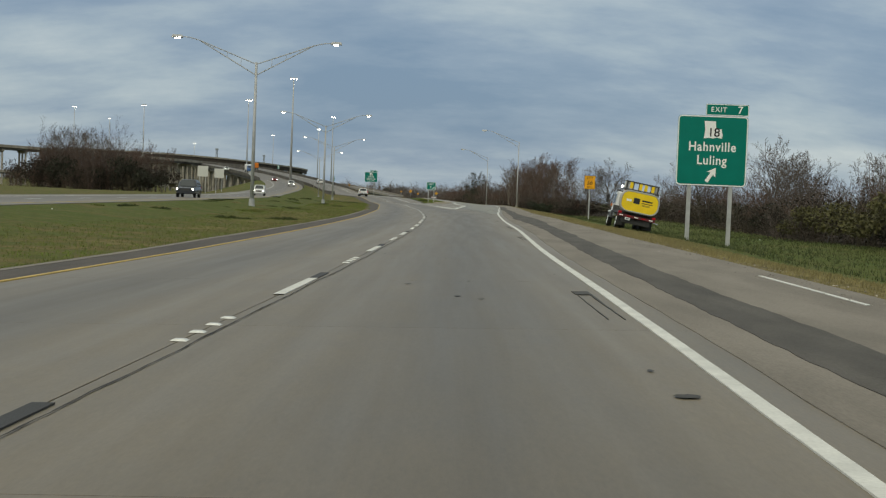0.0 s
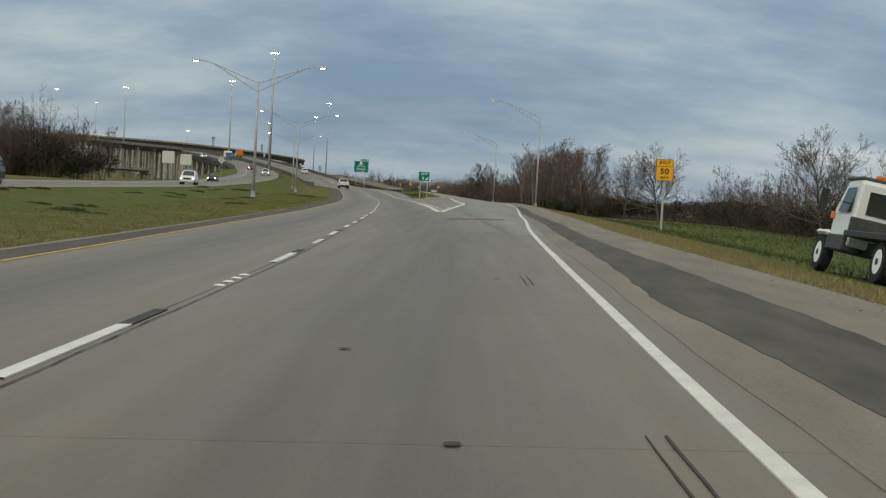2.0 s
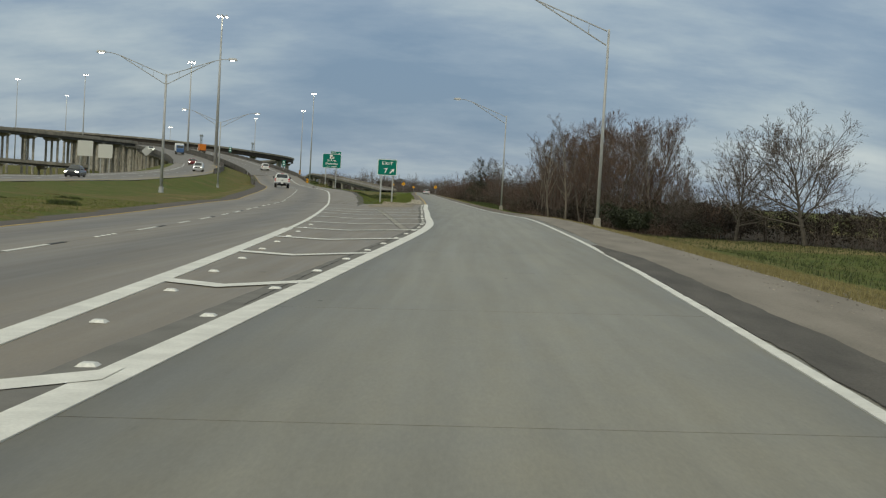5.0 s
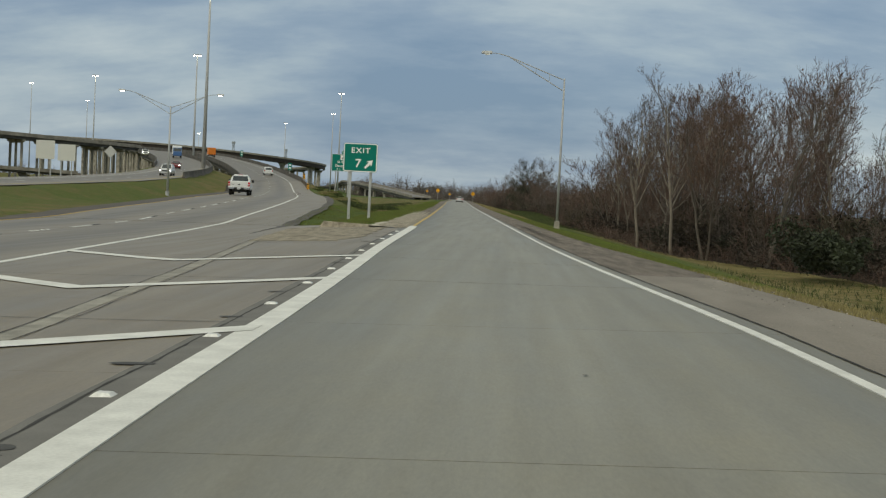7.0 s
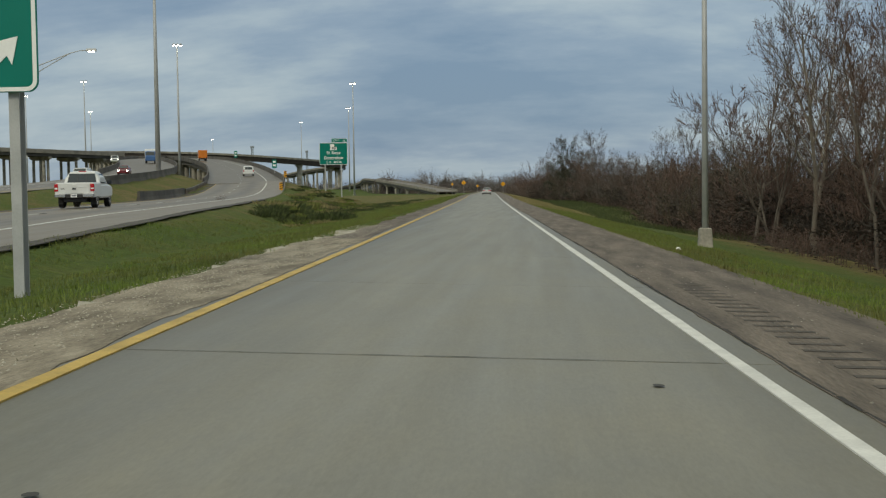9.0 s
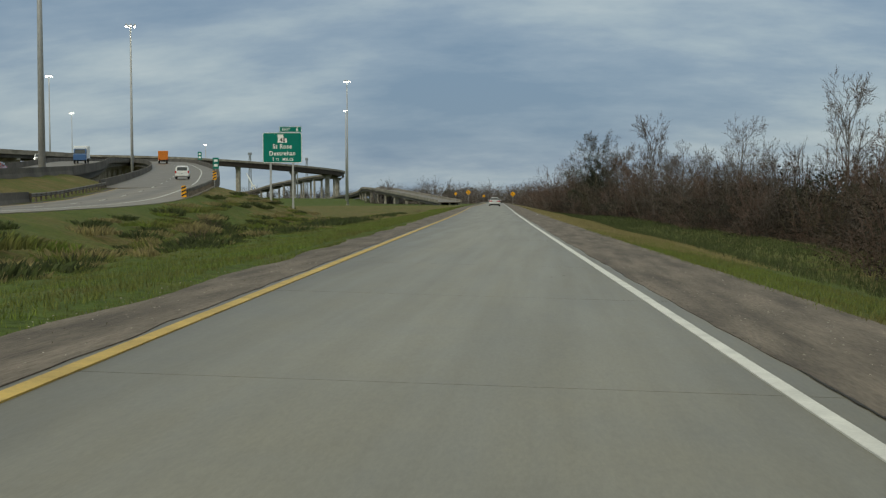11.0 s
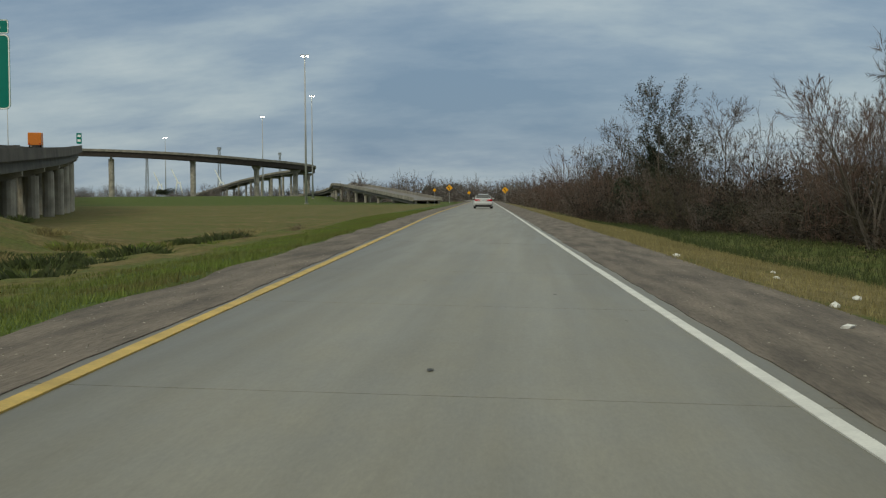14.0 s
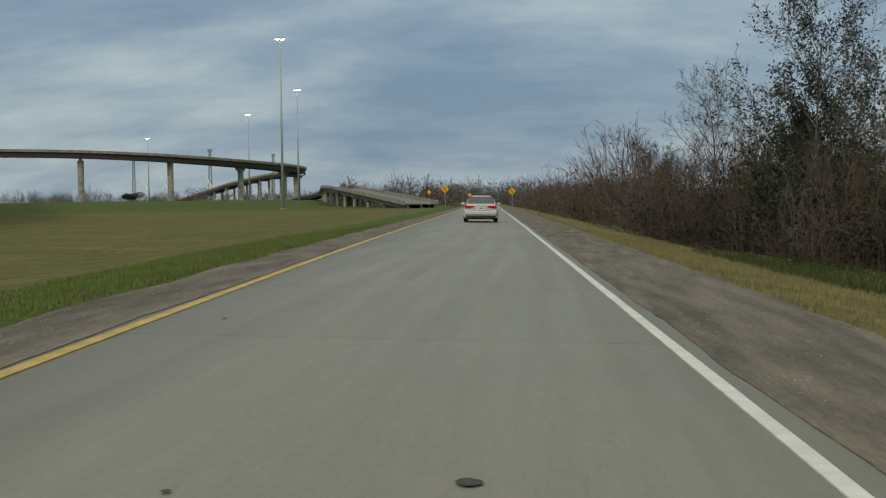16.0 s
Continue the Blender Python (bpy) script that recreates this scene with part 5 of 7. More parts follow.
for x, y in ((-14.5, 93.5), (-17.2, 169.2), (-23.2, 245), (-35.0, 331)):
    street_lamp(x, y, gz(x, y), (-1, 1), 4, True, "double-arm galvanised street lamp in the grass median", False)
street_lamp(9.8, 205.0, gz(9.8, 205.0), (-1,), 0, False, "single-arm galvanised street lamp on a concrete base")
street_lamp(6.95, 278.8, gz(6.95, 278.8), (-1,), 2, False, "single-arm galvanised street lamp on a concrete base")
street_lamp(-101, 402, gz(-101, 402), (1,), 0, True, "single-arm street lamp beyond the opposite road", False)


def high_mast(x, y, top, turn=0.0):
    base = max(gz(x, y), -1.0)
    h = top - base
    s = thing("high_mast_light", "tall tapered high-mast light with a ring of lit lamps", "high mast light", "high masts")
    part("pole", bm_tube((0, 0, 0), (0, 0, h), 0.42, 0.16, 12), GALV, s, "tapered steel mast", smooth_it=True)
    part("base_plate", bm_tube((0, 0, -0.4), (0, 0, 0.3), 0.8, 0.7, 12), BRIDGE, s)
    bm = bmesh.new()
    ring = [(1.0 * math.cos(radians(a)), 1.0 * math.sin(radians(a)), h - 0.25) for a in range(0, 360, 30)]
    for a, b in zip(ring, ring[1:] + ring[:1]):
        tube(bm, a, b, 0.06, None, 5)
    for k in (0, 3, 6, 9):
        tube(bm, (0, 0, h - 0.1), ring[k], 0.05, None, 5)
    part("head_frame", bm, GALV, s, "steel head ring")
    for a in range(30, 390, 60):
        c, q = math.cos(radians(a)), math.sin(radians(a))
        lum = part("luminaire", bm_tube((1.15 * c, 1.15 * q, h - 0.35), (1.15 * c, 1.15 * q, h + 0.15), 0.28, 0.14, 10), GALV, s, "", 0, True)
        part("lens", bm_tube((1.15 * c, 1.15 * q, h - 0.58), (1.15 * c, 1.15 * q, h - 0.36), 0.14, 0.26, 10), LAMPGLOW, lum, "lit lens")
    s.matrix_basis = pose(x, y, base, 0, 0, turn)


for x, y, top in ((-55.6, 433.4, 39.2), (-95.5, 585.5, 42), (-76.1, 788, 47.8), (-102.7, 955, 48.2), (-158.7, 1110, 49.2), (-285.7, 1049, 55), (-253.6, 1237, 43.8), (-277, 923, 56), (-189, 771, 49.5)):
    high_mast(x, y, top, x)


# ---- rails and barriers ----
def guard_rail(name, label, pts, zoff=0.0):
    g = thing(name, label, "guard rail")
    xyz, right = path_frames(pts, 1.9)
    prof = [(0.0, 0.42), (0.07, 0.47), (0.07, 0.53), (0.0, 0.57), (0.07, 0.62), (0.07, 0.68), (0.0, 0.73), (-0.03, 0.73), (-0.03, 0.42)]
    sweep("w_beam", xyz, right, prof, RAILST, g, "weathered galvanised w-beam")
    for (x, y, z), r in list(zip(xyz, right))[::1]:
        part("rail_post", bm_box(x - 0.07, x + 0.07, y - 0.08, y + 0.08, z - 0.7, z + 0.72), BARK, g)
    return g


def edge_pts(f, d, ys, zf):
    return [(float(f(y)) + d, y, float(zf(float(f(y)) + d, y))) for y in ys]


guard_rail("guard_rail", "galvanised guard rail along the climbing highway's edge", edge_pts(THRU_R, 2.55, (399, 407, 415, 423, 430), thru_z))
guard_rail("guard_rail", "galvanised guard rail on the highway's median side", edge_pts(out_l, 0.3, (392, 402, 412, 422, 430), thru_z))
for f, d, y0, y1, zf in ((out_l, 0.1, 352, 392, thru_z), (OPP_X, 5.9, 372, 444, lambda x, y: OPP_Z(y))):
    xyz, right = path_frames(edge_pts(f, d, (y0, (y0 + y1) / 2, y1), zf), 4)
    bar = thing("concrete_barrier", "dark weathered concrete barrier at the bridge approach", "barrier")
    sweep("barrier_wall", xyz, right, [(-0.3, -0.2), (0.3, -0.2), (0.12, 0.3), (0.09, 0.85), (-0.09, 0.85), (-0.12, 0.3)], PARAPET, bar)


def object_marker(x, y, z):
    s = thing("object_marker", "black and yellow striped object marker at the rail end", "road sign")
    part("panel", bm_box(-0.2, 0.2, 0, 0.02, 0, 0.95), SIGNY, s)
    for k in range(3):
        plate("stripe", [(-0.19, 0.05 + 0.3 * k), (0.19, 0.22 + 0.3 * k), (0.19, 0.36 + 0.3 * k), (-0.19, 0.19 + 0.3 * k)], -0.006, 0, SIGNK, s)
    part("post", bm_box(-0.03, 0.03, 0.02, 0.06, -1.2, 0.9), GALV, s)
    s.matrix_basis = pose(x, y, z, 0, 0, 6)


object_marker(float(THRU_R(399)) + 2.6, 398.6, float(THRU_Z(399)) + 0.15)
object_marker(float(THRU_R(430)) + 2.75, 430.6, float(THRU_Z(430)) + 0.85)


# ---- port cranes and towers far off ----
def lattice_tower(x, y, h, w):
    s = thing("lattice_tower", "slender steel lattice tower on the horizon", "tower")
    bm = bmesh.new()
    n = 8
    for a, b in ((-1, -1), (1, -1), (1, 1), (-1, 1)):
        tube(bm, (a * w, b * w, 0), (a * w * 0.45, b * w * 0.45, h), 0.28, None, 4)
    for k in range(n):
        z0, z1 = h * k / n, h * (k + 1) / n
        q0, q1 = w * (1 - 0.55 * k / n), w * (1 - 0.55 * (k + 1) / n)
        tube(bm, (-q0, -q0, z0), (q1, -q1, z1), 0.16, None, 4)
        tube(bm, (q0, -q0, z0), (-q1, -q1, z1), 0.16, None, 4)
    part("lattice", bm, CRANE, s)
    part("head", bm_box(-w, w, -w, w, h, h + 2.2), CRANE, s)
    s.matrix_basis = pose(x, y, -0.8)


lattice_tower(-281, 1500, 46, 1.6)
lattice_tower(-222, 1480, 40, 1.2)
lattice_tower(-335, 1460, 38, 1.4)


def crane(x, y, h, lean):
    s = thing("port_crane", "pale harbour crane with raised boom on the horizon", "crane")
    for a in (-4, 4):
        part("leg", bm_tube((a, 0, 0), (a * 0.3, 0, h * 0.6), 0.6, None, 5), SIGNW, s)
    bm = bmesh.new()
    tube(bm, (0, 0, h * 0.55), (lean, 0, h), 0.7, 0.4, 5)
    tube(bm, (-3, 0, h * 0.75), (lean, 0, h), 0.2, None, 4)
    part("boom", bm, SIGNW, s, "raised boom")
    s.matrix_basis = pose(x, y, -0.8)


crane(-296, 1420, 27, -6)
crane(-262, 1430, 27, -6)
crane(-318, 1440, 25, -5)


# ---- vehicles (front towards +y, base at the middle of the rear bumper's foot) ----
def loft(bm, rings):
    """A closed skin over cross-sections of equal point counts."""
    vs = [[bm.verts.new(p) for p in ring] for ring in rings]
    n = len(rings[0])
    for a, b in zip(vs, vs[1:]):
        for i in range(n):
            bm.faces.new((a[i], a[(i + 1) % n], b[(i + 1) % n], b[i]))
    bm.faces.new(vs[0][::-1])
    bm.faces.new(vs[-1])
    bmesh.ops.recalc_face_normals(bm, faces=bm.faces[:])


def section(y, w, z0, z1, r=0.12, lean=0.0):
    """A rounded box section at y; lean narrows the top."""
    t = w - lean
    return [(-w + r * 0.6, y, z0), (w - r * 0.6, y, z0), (w, y, z0 + r), (w, y, z0 + (z1 - z0) * 0.55), (t, y, z1 - r), (t - r, y, z1), (-t + r, y, z1), (-t, y, z1 - r), (-w, y, z0 + (z1 - z0) * 0.55), (-w, y, z0 + r)]


def wheel(parent, x, y, r, w, rim_mat=CHROME, label=""):
    s = 1 if x > 0 else -1
    bm = bmesh.new()
    tube(bm, (x - w / 2, y, r), (x + w / 2, y, r), r, None, 20)
    bmesh.ops.bevel(bm, geom=[e for e in bm.edges if abs(e.verts[0].co.x - e.verts[1].co.x) < 1e-4], offset=0.025, segments=2, affect="EDGES")
    tyre = part("wheel", bm, RUBBER, parent, label or "black tyre", smooth_it=False)
    bm = bmesh.new()
    xo = x + s * (w / 2 + 0.004)
    tube(bm, (xo - s * 0.03, y, r), (xo, y, r), r * 0.62, r * 0.58, 16)
    part("rim", bm, rim_mat, tyre, "wheel rim")
    bm = bmesh.new()
    tube(bm, (xo, y, r), (xo + s * 0.02, y, r), r * 0.16, None, 10)
    part("hub", bm, DKSTEEL, tyre)


def plate_bars(parent, x, y, z, w=0.31, h=0.16):
    p = part("number_plate", bm_box(x - w / 2, x + w / 2, y - 0.012, y, z - h / 2, z + h / 2), SIGNW, parent, "white plate with blank bars")
    part("plate_bar", bm_box(x - w * 0.36, x + w * 0.36, y - 0.016, y - 0.012, z - h * 0.2, z + h * 0.2), mat("plate_ink", (0.16, 0.18, 0.24), 0.6), p)


def mirror_pair(parent, x, y, z, w, h, material):
    for s in (-1, 1):
        bm = bm_box(min(s * x, s * (x + w)), max(s * x, s * (x + w)), y, y + 0.12, z, z + h)
        part("door_mirror", bm, material, parent, "door mirror", 0.03)


def pickup(m, label, paint=CARW):
    c = thing("pickup_truck", label, "pickup truck")
    W = 1.0
    bm = bmesh.new()
    loft(bm, [section(0.12, W - 0.03, 0.62, 1.30, 0.06), section(0.3, W, 0.55, 1.32, 0.07), section(2.0, W, 0.55, 1.32, 0.07)])
    part("cargo_bed", bm, paint, c, "white cargo bed", smooth_it=False)
    part("tailgate", bm_box(-0.80, 0.80, 0.085, 0.13, 0.74, 1.29), paint, c, "white tailgate", 0.02)
    part("tailgate_step", bm_box(-0.80, 0.80, 0.075, 0.09, 1.06, 1.09), paint, c, "", 0.008)
    bm = bmesh.new()
    tube(bm, (-0.09, 0.08, 1.0), (0.09, 0.08, 1.0), 0.045, None, 10)
    part("badge", bm, CARK, c, "dark oval badge")
    part("tailgate_handle", bm_box(-0.09, 0.09, 0.07, 0.09, 1.17, 1.23), SIGNW, c)
    part("model_mark", bm_box(-0.68, -0.48, 0.078, 0.086, 0.98, 1.02), DKSTEEL, c)
    bm = bmesh.new()
    loft(bm, [section(2.02, W, 0.5, 1.22, 0.08), section(4.4, W, 0.5, 1.22, 0.1), section(5.3, W - 0.01, 0.5, 1.20, 0.14), section(5.8, W - 0.08, 0.55, 1.10, 0.16)])
    part("body", bm, paint, c, "white cab body and bonnet")
    bm = bmesh.new()
    loft(bm, [section(2.06, W - 0.05, 1.18, 1.24, 0.02, 0.0), section(2.28, W - 0.12, 1.2, 1.88, 0.1, 0.16), section(2.9, W - 0.1, 1.2, 1.94, 0.12, 0.18), section(3.7, W - 0.1, 1.2, 1.90, 0.12, 0.18), section(4.35, W - 0.1, 1.18, 1.26, 0.03, 0.0)])
    cab = part("cab_roof", bm, paint, c, "white cab roof")
    vs = [(-0.76, 2.075, 1.32), (0.76, 2.075, 1.32), (0.66, 2.215, 1.80), (-0.66, 2.215, 1.80)]
    part_g = mesh_ob("rear_window", vs + [(x, y + 0.02, z) for x, y, z in vs], [(0, 1, 2, 3), (7, 6, 5, 4), (0, 4, 5, 1), (1, 5, 6, 2), (2, 6, 7, 3), (3, 7, 4, 0)], GLASS, c)
    tagged(part_g, "dark rear window")
    for x in (-0.22, 0.22):
        v2 = [(x - 0.02, 2.066, 1.32), (x + 0.02, 2.066, 1.32), (x + 0.02, 2.206, 1.80), (x - 0.02, 2.206, 1.80)]
        mesh_ob("window_divider", v2, [(0, 1, 2, 3)], PLAST, c)
    for s in (-1, 1):
        vs = [(s * 0.905, 2.5, 1.28), (s * 0.905, 4.0, 1.28), (s * 0.775, 3.7, 1.78), (s * 0.775, 2.6, 1.80)]
        mesh_ob("side_window", [(x * 1.012, y, z) for x, y, z in vs], [(0, 1, 2, 3)], GLASS, c)
        part("tail_light", bm_box(min(s * 0.82, s * 1.005), max(s * 0.82, s * 1.005), 0.08, 0.24, 0.86, 1.25), TAIL, c, "red tail light", 0.02)
        part("reverse_lens", bm_box(min(s * 0.84, s * 0.99), max(s * 0.84, s * 0.99), 0.072, 0.085, 0.98, 1.05), SIGNW, c)
        part("bumper_end", bm_box(min(s * 0.42, s * 1.0), max(s * 0.42, s * 1.0), -0.05, 0.18, 0.55, 0.74), CHROME, c, "chrome bumper", 0.03)
        part("mud_flap", bm_box(s * 0.83 - 0.13, s * 0.83 + 0.13, 0.75, 0.78, 0.22, 0.5), PLAST, c)
        part("fender_lip", bm_box(min(s * 0.99, s * 1.02), max(s * 0.99, s * 1.02), 0.62, 1.62, 0.78, 0.84), paint, c)
    part("bumper_centre", bm_box(-0.42, 0.42, -0.04, 0.16, 0.52, 0.72), PLAST, c, "black bumper step", 0.02)
    plate_bars(c, 0, -0.045, 0.64)
    part("chassis", bm_box(-0.55, 0.55, 0.2, 5.4, 0.34, 0.56), PLAST, c)
    bm = bmesh.new()
    tube(bm, (-0.85, 1.12, 0.36), (0.85, 1.12, 0.36), 0.07, None, 8)
    bmesh.ops.create_uvsphere(bm, u_segments=8, v_segments=6, radius=0.17, matrix=Matrix.Translation((0, 1.12, 0.36)))
    part("rear_axle", bm, DKSTEEL, c)
    part("roof_lamp", bm_box(-0.2, 0.2, 2.3, 2.36, 1.895, 1.93), TAIL, c)
    mirror_pair(c, 0.98, 3.85, 1.22, 0.24, 0.24, CARK)
    for x in (-0.83, 0.83):
        for y in (1.12, 4.75):
            wheel(c, x, y, 0.40, 0.28)
    c.matrix_basis = m
    return c


def sedan(m, label, paint=CARS, name="sedan_car", cat="car", lit=False):
    c = thing(name, label, cat)
    W = 0.905
    bm = bmesh.new()
    loft(bm, [section(0.0, W - 0.16, 0.36, 0.78, 0.08, 0.04), section(0.06, W - 0.07, 0.28, 0.96, 0.1, 0.09), section(0.35, W - 0.02, 0.22, 1.01, 0.12, 0.12), section(1.1, W, 0.2, 1.0, 0.12, 0.12), section(2.6, W, 0.2, 0.94, 0.12, 0.1), section(3.6, W, 0.2, 0.92, 0.13, 0.12), section(4.45, W - 0.05, 0.22, 0.80, 0.14, 0.14), section(4.75, W - 0.2, 0.3, 0.66, 0.14, 0.1)])
    part("body", bm, paint, c, "rounded body", smooth_it=False)
    bm = bmesh.new()
    loft(bm, [section(0.62, W - 0.16, 0.93, 0.99, 0.02), section(1.45, W - 0.2, 0.93, 1.40, 0.09, 0.14), section(2.1, W - 0.18, 0.92, 1.46, 0.1, 0.16), section(2.6, W - 0.18, 0.90, 1.43, 0.1, 0.15), section(3.45, W - 0.16, 0.88, 0.93, 0.02)])
    part("roof", bm, paint, c, "roof and pillars")
    vs = [(-0.70, 0.68, 0.995), (0.70, 0.68, 0.995), (0.57, 1.39, 1.385), (-0.57, 1.39, 1.385)]
    g = mesh_ob("rear_window", [(x, y - 0.02, z + 0.02) for x, y, z in vs] + vs, [(0, 1, 2, 3), (0, 4, 5, 1), (1, 5, 6, 2), (2, 6, 7, 3), (3, 7, 4, 0)], GLASS, c)
    tagged(g, "dark rear window")
    vs = [(-0.64, 3.36, 0.98), (0.64, 3.36, 0.98), (0.52, 2.7, 1.37), (-0.52, 2.7, 1.37)]
    mesh_ob("windscreen", [(x, y + 0.02, z + 0.03) for x, y, z in vs], [(3, 2, 1, 0)], GLASS, c)
    for s in (-1, 1):
        vs = [(s * 0.755, 0.95, 1.01), (s * 0.755, 3.15, 0.99), (s * 0.60, 2.6, 1.36), (s * 0.60, 1.5, 1.37)]
        mesh_ob("side_window", [(x * 1.012, y, z) for x, y, z in vs], [(0, 1, 2, 3)], GLASS, c)
        bm = bmesh.new()
        v = box(bm, 0.33, 0.80, -0.02, 0.16, 0.73, 0.92)
        for k in v:
            if k.co.x > 0.6:
                k.co.y += 0.03
            elif k.co.z > 0.8:
                k.co.z -= 0.02
        if s < 0:
            bmesh.ops.scale(bm, vec=(-1, 1, 1), verts=bm.verts[:])
            bmesh.ops.reverse_faces(bm, faces=bm.faces[:])
        part("tail_light", bm, TAIL, c, "red tail light", 0.015)
        part("reverse_lens", bm_box(min(s * 0.38, s * 0.48), max(s * 0.38, s * 0.48), -0.028, 0, 0.75, 0.785), SIGNW, c)
        part("headlamp", bm_box(min(s * 0.42, s * 0.78), max(s * 0.42, s * 0.78), 4.46, 4.66, 0.58, 0.72), HEADL if lit else SIGNW, c, "headlamp", 0.02)
        bm = bmesh.new()
        tube(bm, (s * 0.5, -0.03, 0.26), (s * 0.5, 0.3, 0.26), 0.04, None, 8)
        part("exhaust_tip", bm, DKSTEEL, c)
    part("bumper", bm_box(-0.82, 0.82, -0.05, 0.2, 0.40, 0.62), paint, c, "rear bumper", 0.05)
    part("bumper_valance", bm_box(-0.76, 0.76, 0.0, 0.2, 0.24, 0.40), PLAST, c, "dark lower valance", 0.02)
    part("boot_lid", bm_box(-0.34, 0.34, -0.015, 0.06, 0.64, 0.95), paint, c, "boot lid panel", 0.015)
    part("boot_strip", bm_box(-0.33, 0.33, -0.022, -0.01, 0.88, 0.91), CHROME, c)
    plate_bars(c, 0, -0.018, 0.77)
    mirror_pair(c, 0.84, 2.95, 0.93, 0.19, 0.14, paint)
    part("underbody", bm_box(-0.7, 0.7, 0.3, 4.4, 0.16, 0.3), PLAST, c)
    for x in (-0.77, 0.77):
        for y in (1.05, 3.78):
            wheel(c, x, y, 0.32, 0.21)
    c.matrix_basis = m
    return c


def suv(m, label, paint, lit=False):
    c = thing("sport_utility_car", label, "car")
    W = 0.95
    bm = bmesh.new()
    loft(bm, [section(0.0, W - 0.08, 0.42, 1.05, 0.08, 0.03), section(0.15, W, 0.32, 1.12, 0.1, 0.05), section(3.2, W, 0.32, 1.10, 0.1, 0.05), section(4.2, W - 0.02, 0.32, 1.02, 0.13, 0.1), section(4.7, W - 0.14, 0.4, 0.9, 0.14, 0.1)])
    part("body", bm, paint, c, "boxy body")
    bm = bmesh.new()
    loft(bm, [section(0.08, W - 0.08, 1.06, 1.12, 0.02), section(0.35, W - 0.1, 1.06, 1.70, 0.1, 0.12), section(1.5, W - 0.08, 1.06, 1.78, 0.1, 0.13), section(2.6, W - 0.08, 1.06, 1.74, 0.1, 0.13), section(3.4, W - 0.08, 1.04, 1.10, 0.02)])
    part("roof", bm, paint, c)
    vs = [(-0.7, 0.10, 1.15), (0.7, 0.10, 1.15), (0.62, 0.30, 1.62), (-0.62, 0.30, 1.62)]
    mesh_ob("rear_window", [(x, y - 0.03, z) for x, y, z in vs], [(0, 1, 2, 3)], GLASS, c)
    vs = [(-0.72, 3.34, 1.12), (0.72, 3.34, 1.12), (0.6, 2.68, 1.68), (-0.6, 2.68, 1.68)]
    mesh_ob("windscreen", [(x, y + 0.03, z + 0.02) for x, y, z in vs], [(3, 2, 1, 0)], GLASS, c)
    for s in (-1, 1):
        vs = [(s * 0.885, 0.5, 1.14), (s * 0.885, 3.0, 1.14), (s * 0.775, 2.55, 1.62), (s * 0.775, 0.6, 1.62)]
        mesh_ob("side_window", vs, [(0, 1, 2, 3)], GLASS, c)
        part("tail_light", bm_box(min(s * 0.74, s * 0.93), max(s * 0.74, s * 0.93), -0.02, 0.12, 0.8, 1.1), TAIL, c, "red tail light", 0.02)
        part("headlamp", bm_box(min(s * 0.46, s * 0.8), max(s * 0.46, s * 0.8), 4.5, 4.68, 0.7, 0.86), HEADL if lit else SIGNW, c, "headlamp", 0.02)
    part("grille", bm_box(-0.42, 0.42, 4.6, 4.72, 0.66, 0.86), PLAST, c)
    part("bumper", bm_box(-0.85, 0.85, -0.06, 0.1, 0.42, 0.62), paint, c, "", 0.03)
    plate_bars(c, 0, -0.06, 0.74)
    for x in (-0.82, 0.82):
        for y in (0.95, 3.75):
            wheel(c, x, y, 0.37, 0.24)
    c.matrix_basis = m
    return c


def lane_pose(f, y, off, zf, back=False):
    dx = float(f(y + 2) - f(y - 2)) / 4
    x = float(f(y)) + off
    dz = (float(zf(x + 2 * dx, y + 2)) - float(zf(x - 2 * dx, y - 2))) / 4
    yaw = math.degrees(math.atan2(-dx, 1)) + (180 if back else 0)
    return pose(x, y, float(zf(x, y)) + 0.02, math.degrees(math.atan(dz)) * (-1 if back else 1), 0, yaw)


sedan(pose(-7.6, 497.4, float(paved_z(-7.6, 498)) + 0.01, 0, 1.0, 2.3) @ Matrix.Diagonal((1.03, 1, 0.96, 1)), "silver four-door sedan driving down the ramp lane")
pickup(lane_pose(LANE, 305.9, -1.75, thru_z), "white full-size pickup truck driving on the highway")
suv(lane_pose(LANE, 463.5, 1.7, thru_z), "white sport utility car climbing towards the bridge", CARW)
oz = lambda x, y: OPP_Z(y)
suv(lane_pose(OPP_X, 216, 2.4, oz, True), "white oncoming utility car with lit headlamps", CARW, True)
sedan(lane_pose(OPP_X, 291, -1.2, oz, True), "dark oncoming sedan with lit headlamps", CARK, "oncoming_car", "car", True)
suv(lane_pose(OPP_X, 383, 2.2, oz, True), "silver oncoming utility car on the opposite road", CARS, True)
sedan(lane_pose(OPP_X, 436, -1.2, oz, True), "maroon oncoming sedan on the opposite road", CARR, "oncoming_car", "car", True)
suv(pose(-95, 530, float(OPP_Z(530)) + 0.05 - 0.1, 0, 0, 198), "white oncoming utility car on the opposite bridge", CARW, True)
suv(lane_pose(OPP_X, 132, 2.0, oz, True), "dark oncoming utility car on the opposite road", CARK, True)


